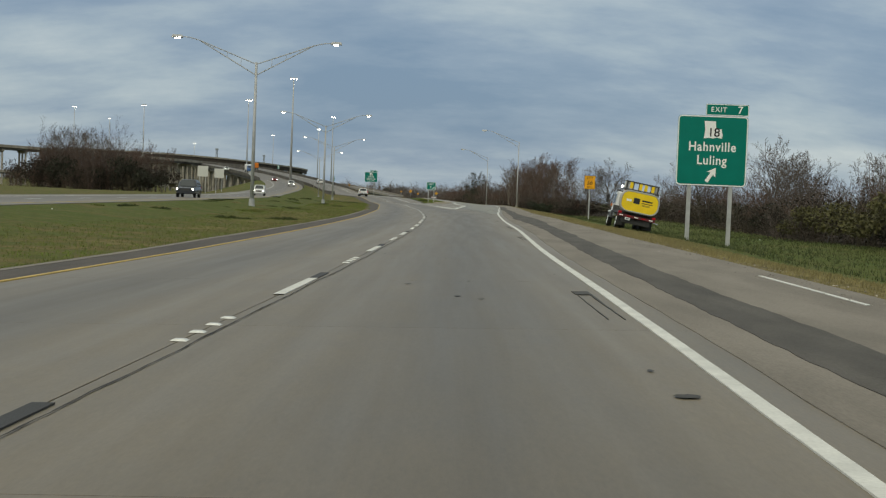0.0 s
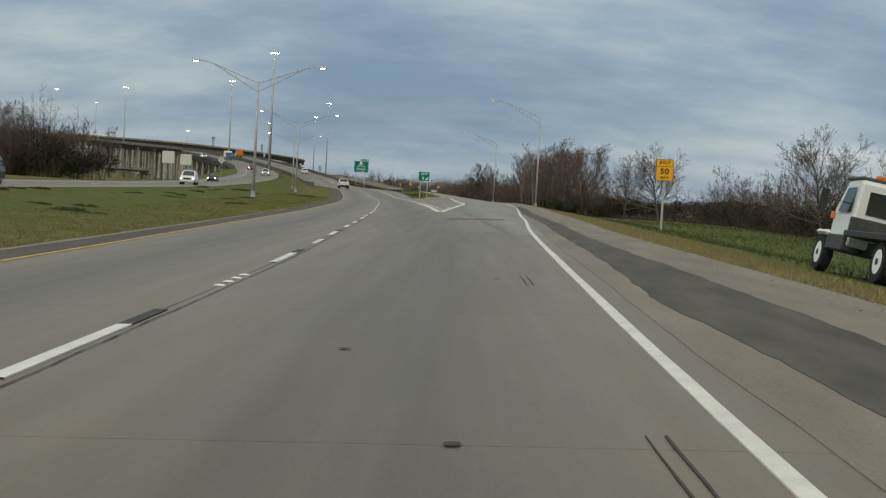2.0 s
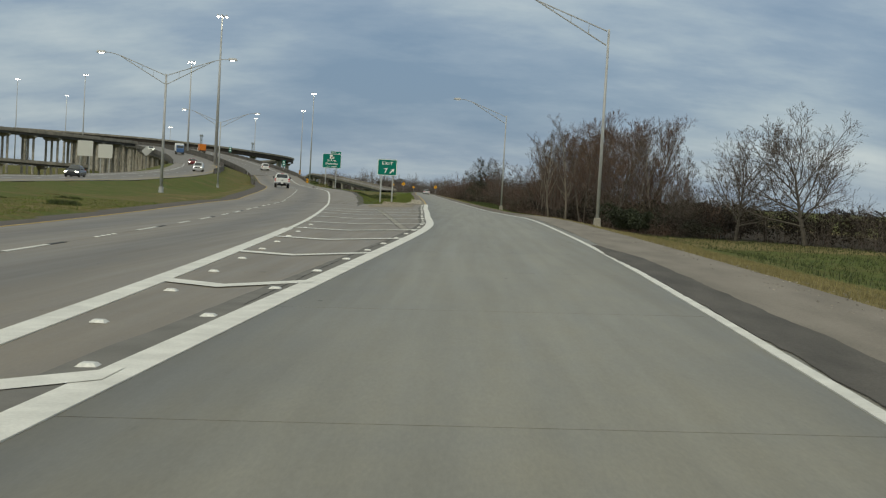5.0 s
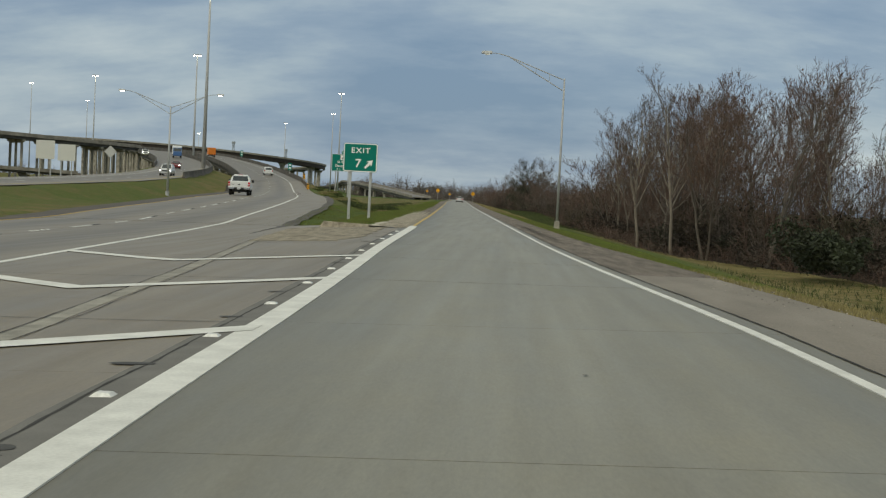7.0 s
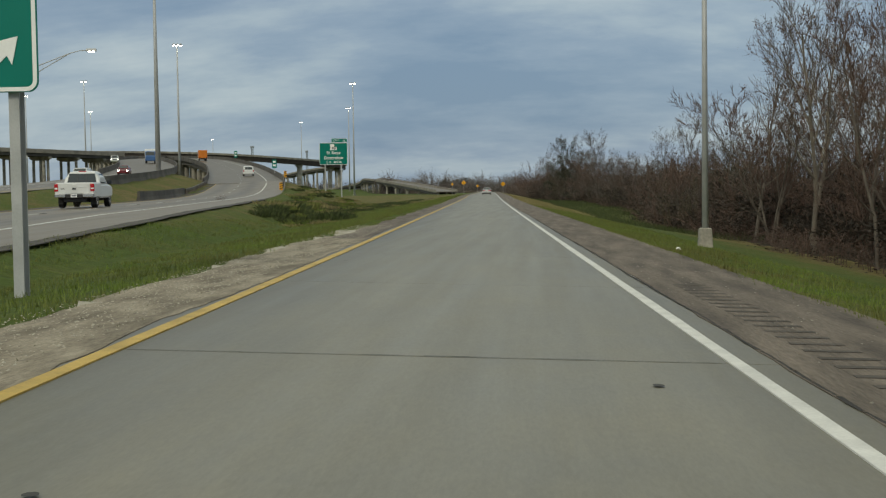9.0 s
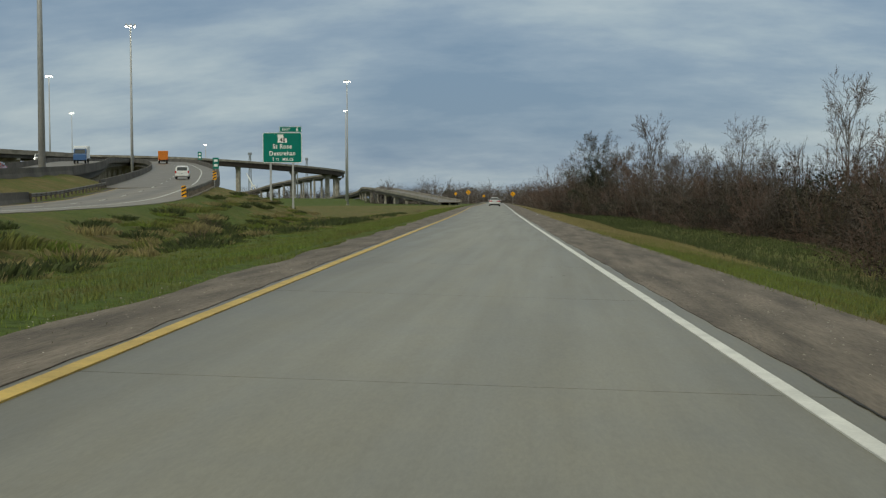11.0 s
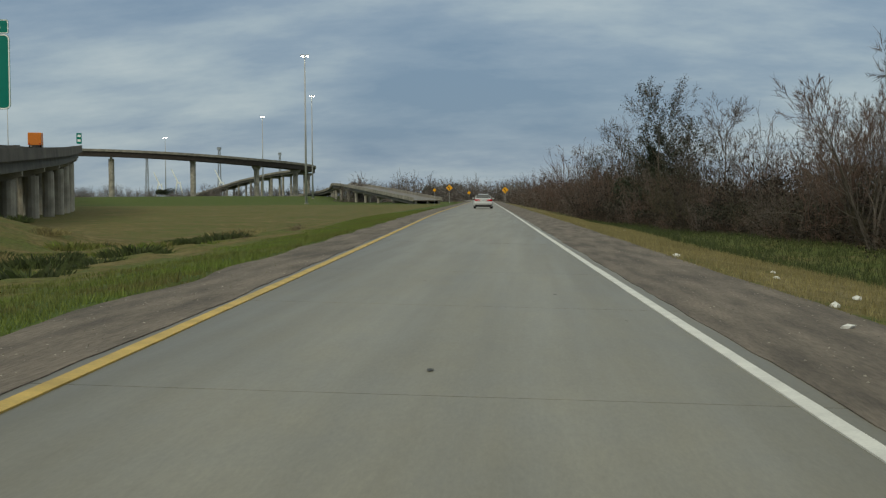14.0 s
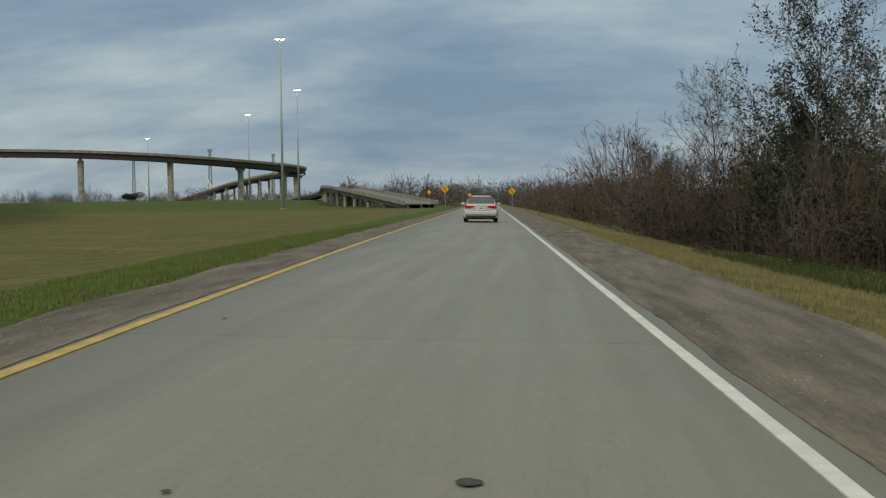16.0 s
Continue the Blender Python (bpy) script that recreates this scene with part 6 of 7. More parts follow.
def box_truck(m, label, cab, body, length, name):
    c = thing(name, label, "truck")
    part("cargo_box", bm_box(-1.2, 1.2, 0, length, 0.9, 3.2), body, c, "cargo body", 0.08)
    bm = bmesh.new()
    prism(bm, [(length + 0.05, 0.6), (length + 0.05, 2.7), (length + 1.2, 2.7), (length + 1.6, 1.8), (length + 2.6, 1.6), (length + 2.7, 0.6)], -1.1, 1.1)
    part("cab", bm, cab, c, "cab", 0.08)
    mesh_ob("windscreen", [(-0.95, length + 1.66, 1.8), (0.95, length + 1.66, 1.8), (0.9, length + 1.3, 2.55), (-0.9, length + 1.3, 2.55)], [(3, 2, 1, 0)], GLASS, c)
    part("chassis", bm_box(-0.5, 0.5, 0.1, length + 2.3, 0.5, 0.9), PLAST, c)
    for x in (-0.95, 0.95):
        part("tail_light", bm_box(x - 0.1, x + 0.1, -0.03, 0.02, 1.0, 1.25), TAIL, c)
        for y in (1.4, length + 1.6):
            wheel(c, x, y, 0.48, 0.3, SIGNW)
    c.matrix_basis = m
    return c


box_truck(pose(float(LANE(606)) - 1.8, 606, float(THRU_Z(606)) + 0.03, 1.8, 0, 18), "orange box truck on the highway bridge", SIGNW, ORANGE, 5.5, "box_truck")
box_truck(pose(-85.5, 527, float(OPP_Z(527)) - 0.05, -1.8, 0, 196), "blue and white oncoming lorry on the opposite bridge", CARB, SIGNW, 6.5, "lorry")


def attenuator_truck(m):
    """A crash-cushion truck: white bonneted cab, flat bed, folded yellow octagonal cushion upright at the rear."""
    c = thing("crash_cushion_truck", "white truck with upright yellow crash cushion, parked on the verge", "truck")
    part("chassis", bm_box(-0.48, 0.48, 0.4, 7.6, 0.62, 0.95), PLAST, c)
    part("flat_bed", bm_box(-1.18, 1.18, 0.55, 4.7, 0.98, 1.14), PLAST, c, "dark flat bed", 0.02)
    part("bed_headboard", bm_box(-1.1, 1.1, 4.62, 4.72, 1.14, 1.5), DKSTEEL, c, "", 0.02)
    part("rear_window", bm_box(-0.72, 0.72, 4.82, 4.848, 1.62, 2.2), GLASS, c, "cab rear window")
    # cab
    bm = bmesh.new()
    prism(bm, [(4.85, 0.75), (4.85, 2.42), (5.1, 2.5), (6.05, 2.46), (6.5, 1.72), (6.5, 0.75)], -1.02, 1.02)
    for v in bm.verts:
        if v.co.z > 2.0:
            v.co.x *= 0.92
    part("cab", bm, CARW, c, "white cab", 0.06)
    bm = bmesh.new()
    loft(bm, [section(6.45, 0.86, 0.8, 1.66, 0.12, 0.1), section(7.4, 0.72, 0.8, 1.52, 0.16, 0.14), section(7.75, 0.6, 0.84, 1.36, 0.16, 0.12)])
    part("bonnet", bm, CARW, c, "white sloping bonnet")
    for s in (-1, 1):
        vs = [(s * 1.03, 5.1, 1.62), (s * 1.03, 6.15, 1.62), (s * 0.965, 5.95, 2.25), (s * 0.965, 5.2, 2.28)]
        mesh_ob("side_window", vs, [(0, 1, 2, 3)], GLASS, c)
        part("front_fender", bm_box(min(s * 0.72, s * 1.1), max(s * 0.72, s * 1.1), 6.55, 7.55, 0.98, 1.12), CARW, c, "", 0.08)
        arm_ = part("mirror_bracket", bm_tube((s * 1.0, 6.2, 1.9), (s * 1.38, 6.35, 1.95), 0.02, None, 5), DKSTEEL, c)
        part("door_mirror", bm_box(min(s * 1.3, s * 1.5), max(s * 1.3, s * 1.5), 6.3, 6.4, 1.6, 2.15), PLAST, c, "tall black mirror", 0.02)
        part("mud_flap", bm_box(s * 0.86 - 0.3, s * 0.86 + 0.3, 0.9, 0.92, 0.22, 0.85), PLAST, c, "black mud flap")
        part("amber_lamp", bm_box(min(s * 1.02, s * 1.1), max(s * 1.02, s * 1.1), 6.35, 6.5, 1.42, 1.6), AMBER, c, "amber side lamp", 0.02)
        part("side_box", bm_box(min(s * 0.62, s * 1.12), max(s * 0.62, s * 1.12), 4.9, 6.3, 0.62, 1.02), DKSTEEL, c, "tool box under the cab", 0.03)
        for y, two in ((2.0, True), (7.0, False)):
            wheel(c, s * 0.92, y, 0.5, 0.28, SIGNW, "black tyre with white rim")
            if two:
                wheel(c, s * 0.6, y, 0.5, 0.28, SIGNW)
    part("cab_visor", bm_box(-0.95, 0.95, 5.0, 6.3, 2.47, 2.56), DKSTEEL, c, "", 0.03)
    # rear frame and bumper
    part("rear_frame", bm_box(-1.22, 1.22, 0.28, 0.52, 0.80, 0.98), mat("maroon_frame", (0.14, 0.02, 0.025), 0.5, var=0.2), c, "maroon rear frame", 0.02)
    for k in range(5):
        part("reflector", bm_box(-1.1 + 0.48 * k, -0.86 + 0.48 * k, 0.265, 0.28, 0.86, 0.93), TAIL if k % 2 else SIGNW, c)
    for s in (-1, 1):
        part("tail_light", bm_box(min(s * 0.98, s * 1.2), max(s * 0.98, s * 1.2), 0.27, 0.4, 1.0, 1.14), TAIL, c, "red tail light", 0.01)
        bm = bmesh.new()
        tube(bm, (s * 1.15, 0.35, 0.78), (s * 1.45, 0.2, 0.74), 0.03, None, 6)
        part("hook_arm", bm, CHROME, c)
    plate_bars(c, -0.55, 0.27, 0.72)
    part("under_guard", bm_box(-0.95, 0.95, 0.4, 0.5, 0.42, 0.8), PLAST, c, "dark under-run guard", 0.02)
    # folded cushion: octagonal yellow panel with a tube frame round it, and the folded rear half above
    W, H, zc, ch = 1.16, 0.60, 1.86, 0.34
    octo = [(x, z + zc) for x, z in rounded(2 * W, 2 * H, 0.44, 4)]
    cush = plate("crash_cushion", octo, 0.12, 0.85, TANY, c, "yellow octagonal cushion panel")
    bm = bmesh.new()
    for yy in (0.15, 0.42, 0.8):
        o2 = [(x * 1.045, zc + (z - zc) * 1.07) for x, z in octo]
        for (a, b), (d, e) in zip(o2, o2[1:] + o2[:1]):
            tube(bm, (a, yy, b), (d, yy, e), 0.05, None, 8)
    part("tube_frame", bm, GALV, cush, "bright curved tube frame")
    part("emblem", bm_box(-0.42, -0.02, 0.105, 0.12, 1.76, 2.12), CARK, cush, "dark emblem shape", 0.07)
    for k, (a, b, z) in enumerate(((0.12, 0.78, 2.02), (0.12, 0.82, 1.86), (0.16, 0.66, 1.76), (0.16, 0.7, 1.69))):
        part("text_bar", bm_box(a, b, 0.112, 0.12, z - (0.05 if k == 0 else 0.022), z + (0.05 if k == 0 else 0.022)), CARK if k < 2 else mat("faded_print", (0.45, 0.31, 0.03), 0.6), cush)
    part("label_plate", bm_box(-0.88, -0.55, 0.11, 0.12, 1.84, 1.98), SIGNW, cush, "small white label")
    # upper folded section with yellow slats
    part("upper_frame", bm_box(-1.1, 1.1, 0.35, 1.3, 2.52, 2.64), DKSTEEL, c, "dark upper frame", 0.02)
    part("upper_rail", bm_box(-1.1, 1.1, 0.45, 1.2, 3.06, 3.14), DKSTEEL, c, "", 0.02)
    for k in range(6):
        x = -1.0 + 0.4 * k
        part("frame_upright", bm_box(x - 0.05, x + 0.05, 0.42, 0.52, 2.64, 3.06), DKSTEEL, c)
    for x in (-0.72, -0.12, 0.22, 0.68):
        part("yellow_slat", bm_box(x - 0.1, x + 0.1, 0.40, 0.44, 2.66, 3.05), TANY, c, "yellow slat", 0.01)
    for s in (-1, 1):
        part("grey_panel", bm_box(s * 0.98 - 0.12, s * 0.98 + 0.12, 0.5, 1.1, 2.66, 3.05), ALU, c, "", 0.02)
        part("work_lamp", bm_box(s * 1.25 - 0.07, s * 1.25 + 0.07, 0.7, 0.82, 2.64, 2.76), HEADL if s < 0 else CHROME, c, "work lamp", 0.03)
    part("light_bar", bm_box(-0.5, 0.5, 5.3, 5.5, 2.56, 2.68), AMBER, c, "amber light bar", 0.03)
    c.matrix_basis = m


attenuator_truck(pose(11.28, 85.0, -0.62, 0, 10.0, -0.8))


# ---- vegetation ----
RING = {k: [(math.cos(2 * math.pi * i / k), math.sin(2 * math.pi * i / k)) for i in range(k)] for k in (3, 4, 7)}


def unit(x, y, z):
    k = 1 / (math.sqrt(x * x + y * y + z * z) + 1e-9)
    return x * k, y * k, z * k


def add_tube(V, F, pts, radii, sides):
    """Appends an open tapering tube through points to vertex and face lists."""
    base, n = len(V), len(pts)
    for i in range(n):
        (ax, ay, az), (bx, by, bz), (px, py, pz), r = pts[max(i - 1, 0)], pts[min(i + 1, n - 1)], pts[i], radii[i]
        dx, dy, dz = unit(bx - ax, by - ay, bz - az)
        ux, uy, uz = unit(dy * 0.1 - dz * 0.9, dz * 0.3 - dx * 0.1, dx * 0.9 - dy * 0.3)
        wx, wy, wz = dy * uz - dz * uy, dz * ux - dx * uz, dx * uy - dy * ux
        for c, s in RING[sides]:
            V.append((px + r * (c * ux + s * wx), py + r * (c * uy + s * wy), pz + r * (c * uz + s * wz)))
    for i in range(n - 1):
        for k in range(sides):
            a, b = base + i * sides + k, base + i * sides + (k + 1) % sides
            F.append((a, b, b + sides, a + sides))


def spike(V, F, p, q, r):
    """A thin flat twig that runs out to a point, turned at random about its line."""
    i = len(V)
    a = 2.39996 * i
    dx, dy, dz = unit(q[0] - p[0], q[1] - p[1], q[2] - p[2])
    c, n = math.cos(a), math.sin(a)
    ux, uy, uz = unit(dy * n - dz * 0.35, dz * c - dx * n, dx * 0.35 - dy * c)
    r *= 1.25
    V += [(p[0] + r * ux, p[1] + r * uy, p[2] + r * uz), (p[0] - r * ux, p[1] - r * uy, p[2] - r * uz), tuple(q)]
    F.append((i, i + 1, i + 2))


def branch_off(rng, d, angle, around):
    """A direction that leaves d by an angle, turned round it."""
    h = np.array((0.0, 0.0, 1.0)) if abs(d[2]) < 0.9 else np.array((1.0, 0.0, 0.0))
    u = np.cross(d, h)
    u /= np.linalg.norm(u)
    w = np.cross(d, u)
    return d * math.cos(angle) + (u * math.cos(around) + w * math.sin(around)) * math.sin(angle)


def grow(rng, start, way, length, radius, level, form, wood, limb, twig, spots):
    """One branch and its children: trunk and limbs into wood, branchlets and twigs into twig."""
    n = (7, 5, 3, 2)[level]
    pts, p, d = [start], start.copy(), way.copy()
    for i in range(n):
        d = d + rng.normal(0, form["wobble"], 3) + np.array((0, 0, form["lift"] if level else 0.02))
        d /= np.linalg.norm(d)
        p = p + d * length / n
        pts.append(p)
    radii = [max(radius * (1 - 0.72 * i / n), 0.006) for i in range(n + 1)]
    if level == 3:
        spike(*twig, pts[0], pts[-1], max(radius, 0.0095))
    else:
        add_tube(*(wood if level == 0 else (limb if level == 1 else twig)), pts, radii, (7, 4, 3)[level])
    if level >= 1:
        spots.extend(pts[1:])
    kids = form["kids"][level]
    turn = rng.uniform(0, 6.28)
    first = form["bare"] if level == 0 else 0.22
    for k in range(kids):
        t = first + (1.0 - first) * (k + rng.uniform(0.2, 0.9)) / kids
        i = min(int(t * n), n - 1)
        q = pts[i] + (pts[i + 1] - pts[i]) * (t * n - i)
        dd = (pts[i + 1] - pts[i]) / np.linalg.norm(pts[i + 1] - pts[i])
        turn += 2.4 + rng.uniform(-0.5, 0.5)
        nd = branch_off(rng, dd, form["angle"][level] * rng.uniform(0.7, 1.25) * ((1.3 - 0.6 * t) if level == 0 else 1.0), turn)
        if level == 3:
            spike(*twig, q, q + nd * length * rng.uniform(0.4, 0.85) + np.array((0, 0, 0.04)), form["fine"])
            continue
        ln = length * form["ratio"][level] * rng.uniform(0.7, 1.2) * (1.15 - 0.5 * t)
        grow(rng, q, nd, ln, max(radius * (1 - 0.65 * t) * 0.55, 0.008), level + 1, form, wood, limb, twig, spots)


def leaf_mesh(V, F, q, rng, size, slim=0.5):
    a = rng.normal(0, 1, 3)
    a /= np.linalg.norm(a)
    b = np.cross(a, rng.normal(0, 1, 3))
    b /= np.linalg.norm(b) + 1e-9
    i = len(V)
    V += [q - a * size, q + b * size * slim, q + a * size, q - b * size * slim]
    F.append((i, i + 1, i + 2, i + 3))


SLENDER = dict(fine=0.0065, wobble=0.07, lift=0.10, bare=0.30, kids=(14, 5, 5, 6), angle=(0.62, 0.6, 0.6, 0.55), ratio=(0.34, 0.5, 0.55))
SPREADING = dict(fine=0.010, wobble=0.10, lift=0.06, bare=0.30, kids=(12, 7, 5, 7), angle=(0.85, 0.65, 0.65, 0.6), ratio=(0.50, 0.5, 0.5))
CROOKED = dict(fine=0.010, wobble=0.17, lift=0.04, bare=0.35, kids=(10, 7, 5, 7), angle=(0.9, 0.75, 0.7, 0.65), ratio=(0.55, 0.5, 0.5))
CLUMPED = dict(fine=0.0095, wobble=0.09, lift=0.09, bare=0.25, kids=(9, 5, 4, 6), angle=(0.6, 0.6, 0.6, 0.6), ratio=(0.42, 0.5, 0.55))
ROUNDED = dict(fine=0.0095, wobble=0.09, lift=0.05, bare=0.26, kids=(20, 11, 6, 7), angle=(0.95, 0.7, 0.7, 0.6), ratio=(0.98, 0.42, 0.40))


def make_tree(name, label, seed, height, bark, twigs, form, stems=1, trunk=0.85, girth=0.0105, leaf=None, leaf_n=0, leaf_size=0.1, low=1.0, group="roadside wood"):
    rng = np.random.RandomState(seed)
    wood, limb, twig, spots = ([], []), ([], []), ([], []), []
    for k in range(stems):
        fan = 0.28 if stems > 1 else 0.06
        off = np.array((rng.uniform(-0.4, 0.4), rng.uniform(-0.4, 0.4), -0.3)) if stems > 1 else np.array((0, 0, -0.3))
        lean = np.array((rng.uniform(-fan, fan), rng.uniform(-fan, fan), 1.0))
        grow(rng, off, lean / np.linalg.norm(lean), height * trunk * rng.uniform(0.85, 1.0), height * girth / (1 if stems == 1 else 1.35), 0, form, wood, limb, twig, spots)
    t = thing(name, label, "tree", group)
    mesh_ob("trunk", wood[0], wood[1], bark, t, True)
    m = len(twig[0])
    cr = mesh_ob("crown", twig[0] + limb[0], twig[1] + [tuple(i + m for i in f) for f in limb[1]], (twigs, bark), t)
    cr.data.polygons.foreach_set("material_index", [0] * len(twig[1]) + [1] * len(limb[1]))
    if leaf:
        V, F = [], []
        near = sorted(spots, key=lambda q: math.hypot(q[0], q[1]) + 0.25 * abs(q[2] - height * 0.45))
        for k in range(leaf_n):
            i = int(len(near) * rng.uniform() ** low)
            leaf_mesh(V, F, near[i] + rng.normal(0, 0.2, 3), rng, leaf_size * rng.uniform(0.6, 1.4))
        mesh_ob("leaves", V, F, leaf, t)
    return t


TREES = [
    make_tree("bare_tree", "tall slender leafless tree with pale trunk and grey-brown twigs", 3, 11, PALE, TWIG, SLENDER, leaf=DRYLEAF, leaf_n=260, leaf_size=0.05),
    make_tree("bare_tree", "tall slender leafless tree with reddish twigs", 5, 10.5, BARK, TWIGR, SLENDER, 2, leaf=DRYLEAF, leaf_n=420, leaf_size=0.05),
    make_tree("bare_tree", "leafless tree with a broad grey twiggy crown", 8, 10, BARK, TWIG, SPREADING),
    make_tree("bare_tree", "crooked leafless tree with tangled dark branches", 12, 9.5, BARK, TWIG, CROOKED),
    make_tree("bare_tree", "many-stemmed leafless tree with reddish-brown crown", 15, 8.5, BARK, TWIGR, CLUMPED, 4),
]
OAK = make_tree("bare_oak", "broad bare tree with a dense rounded grey crown", 27, 11.0, GREYBARK, TWIG, ROUNDED, 1, 0.62, 0.017)
VINE = make_tree("ivy_clad_tree", "leafless tree half covered in dark green vine leaves", 21, 12, BARK, TWIG, SPREADING, 2, leaf=LEAF, leaf_n=15000, leaf_size=0.08, low=3.0)


def make_brush(seed, height, width, stems, twigs, material, leaves=0, leaf_size=0.08, leaf=None, name="brush_clump", thick=1.0):
    """A domed thicket: stems that rise from one root and arch outwards, side branches and fine twigs, dead leaves
    caught inside, by default in a colour that holds the inner shade.
    """
    rng = np.random.RandomState(seed)
    V, F = [], []
    for k in range(stems):
        a = rng.uniform(0, 2 * math.pi)
        rr = width * math.sqrt(rng.uniform(0.02, 1)) * 0.92
        top = height * math.sqrt(max(1 - (rr / width) ** 2, 0.05)) * rng.uniform(0.75, 1.05)
        p0 = np.array((0.4 * rr * math.cos(a) + rng.normal(0, 0.15), 0.4 * rr * math.sin(a) + rng.normal(0, 0.15), -0.15))
        p2 = np.array((rr * math.cos(a + rng.normal(0, 0.2)), rr * math.sin(a + rng.normal(0, 0.2)), top))
        p1 = p0 + np.array((0, 0, 0.62 * top)) + rng.normal(0, 0.15, 3)
        at = lambda t: p0 * (1 - t) ** 2 + p1 * 2 * t * (1 - t) + p2 * t * t
        add_tube(V, F, [at(t) for t in (0, 0.35, 0.7, 1.0)], [0.02 * thick, 0.016 * thick, 0.012 * thick, 0.006 * thick], 3)
        for j in range(twigs):
            t = 0.15 + 0.85 * (j + rng.uniform()) / twigs
            q = at(min(t, 1.0))
            d = at(min(t, 1.0)) - at(max(t - 0.12, 0))
            d = d / (np.linalg.norm(d) + 1e-9) * 0.8 + rng.normal(0, 0.55, 3) + np.array((0.35 * math.cos(a), 0.35 * math.sin(a), 0.12))
            d /= np.linalg.norm(d)
            L = min(height, 5.0) * rng.uniform(0.10, 0.22)
            spike(V, F, q, q + d * L, 0.0095 * thick)
            for m in range(4):
                e = d + rng.normal(0, 0.45, 3)
                e /= np.linalg.norm(e)
                s = q + d * L * rng.uniform(0.25, 0.85)
                spike(V, F, s, s + e * rng.uniform(0.22, 0.55) * (0.6 + 0.1 * height), 0.007 * thick)
    split = len(F)
    for k in range(leaves):
        r, a = width * 0.95 * math.sqrt(rng.uniform()), rng.uniform(0, 2 * math.pi)
        z = 0.05 + height * 0.8 * math.sqrt(max(1 - (r / width) ** 2, 0.03)) * rng.uniform() ** 1.3
        leaf_mesh(V, F, np.array((r * math.cos(a), r * math.sin(a), z)), rng, leaf_size * rng.uniform(0.7, 1.6), 0.45)
    me = bpy.data.meshes.new(name)
    me.from_pydata([tuple(v) for v in V], [], F)
    me.materials.append(material)
    me.materials.append(leaf or UNDER)
    me.polygons.foreach_set("material_index", [0] * split + [1] * (len(F) - split))
    return me


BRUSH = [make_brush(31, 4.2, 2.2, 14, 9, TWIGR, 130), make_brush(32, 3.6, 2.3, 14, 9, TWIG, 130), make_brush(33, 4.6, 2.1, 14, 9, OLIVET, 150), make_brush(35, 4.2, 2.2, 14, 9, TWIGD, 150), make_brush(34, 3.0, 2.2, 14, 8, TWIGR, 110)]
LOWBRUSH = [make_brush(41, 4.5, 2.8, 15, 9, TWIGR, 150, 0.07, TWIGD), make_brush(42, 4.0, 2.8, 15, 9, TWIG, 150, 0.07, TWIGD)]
SAPLING = [make_brush(45, 8.0, 2.2, 11, 24, TWIGR, 60), make_brush(46, 7.0, 2.4, 11, 24, TWIGR, 60), make_brush(47, 9.0, 2.0, 11, 24, TWIG, 60)]


def make_bush(seed, w, h, n, leaf, size, slim=0.5):
    """Leafy evergreen shrub: short stems and a dense uneven shell of leaves."""
    rng = np.random.RandomState(seed)
    V, F = [], []
    bumps = [(rng.normal(0, w * 0.4), rng.normal(0, w * 0.4), h * rng.uniform(0.3, 0.75), rng.uniform(0.4, 0.75)) for _ in range(9)]
    for k in range(n):
        bx, by, bz, br = bumps[rng.randint(9)]
        d = rng.normal(0, 1, 3)
        d /= np.linalg.norm(d)
        q = np.array((bx, by, bz)) + d * br * rng.uniform(0.55, 1.12) * np.array((w * 0.6, w * 0.6, h * 0.36))
        if q[2] > 0.02:
            leaf_mesh(V, F, q, rng, size * rng.uniform(0.6, 1.3), slim)
    me = bpy.data.meshes.new("bush")
    me.from_pydata([tuple(v) for v in V], [], F)
    me.materials.append(leaf)
    return me


BUSHES = [make_bush(51, 2.0, 2.8, 4200, LEAF, 0.085), make_bush(52, 1.6, 2.2, 3400, LEAF, 0.08), make_bush(53, 2.6, 3.0, 3600, OLIVE, 0.10)]
# backing clumps whose dark leaf colour carries the shade inside the wood
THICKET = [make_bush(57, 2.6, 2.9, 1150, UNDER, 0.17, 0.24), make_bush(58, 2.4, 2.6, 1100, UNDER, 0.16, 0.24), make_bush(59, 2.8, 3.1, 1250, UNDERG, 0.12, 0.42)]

rng = random.Random(77)
used = {}


def plant(k, x, y, s=1.0, sink=0.1):
    t = TREES[k] if isinstance(k, int) else k
    m = pose(x, y, gz(x, y) - sink, rng.uniform(-3, 3), rng.uniform(-3, 3), rng.uniform(0, 360)) @ Matrix.Diagonal((s, s, s * rng.uniform(0.92, 1.1), 1))
    if id(t) not in used:
        used[id(t)] = True
        t.matrix_basis = m
        return t
    return copy_thing(t, m @ Matrix.Diagonal((*(1 / q for q in t.scale), 1)) if t is OAK else m)


def wood_edge(y):
    return float(EDGE_R(y)) + 9.7 + 0.6 * math.sin(y * 0.11) + 0.5 * math.sin(y * 0.37) + 4.5 * (1 - float(smooth(244, 264, y))) + 4.0 * float(smooth(318, 355, y)) - 3.4 * float(smooth(440, 458, y)) - 2.0 * float(smooth(466, 490, y))


# tall wood beside the ramp
y = 254.0
while y < 304:
    for row, ks in ((0.9, (0, 1, 4)), (4.5, (0, 1, 1)), (9.0, (0, 1, 2))):
        if row > 8 and rng.random() < 0.4:
            continue
        plant(rng.choice(ks), wood_edge(y) + row + rng.uniform(-1.0, 1.4), y + rng.uniform(-1.6, 1.6), rng.uniform(0.85, 1.15))
    y += 4.4
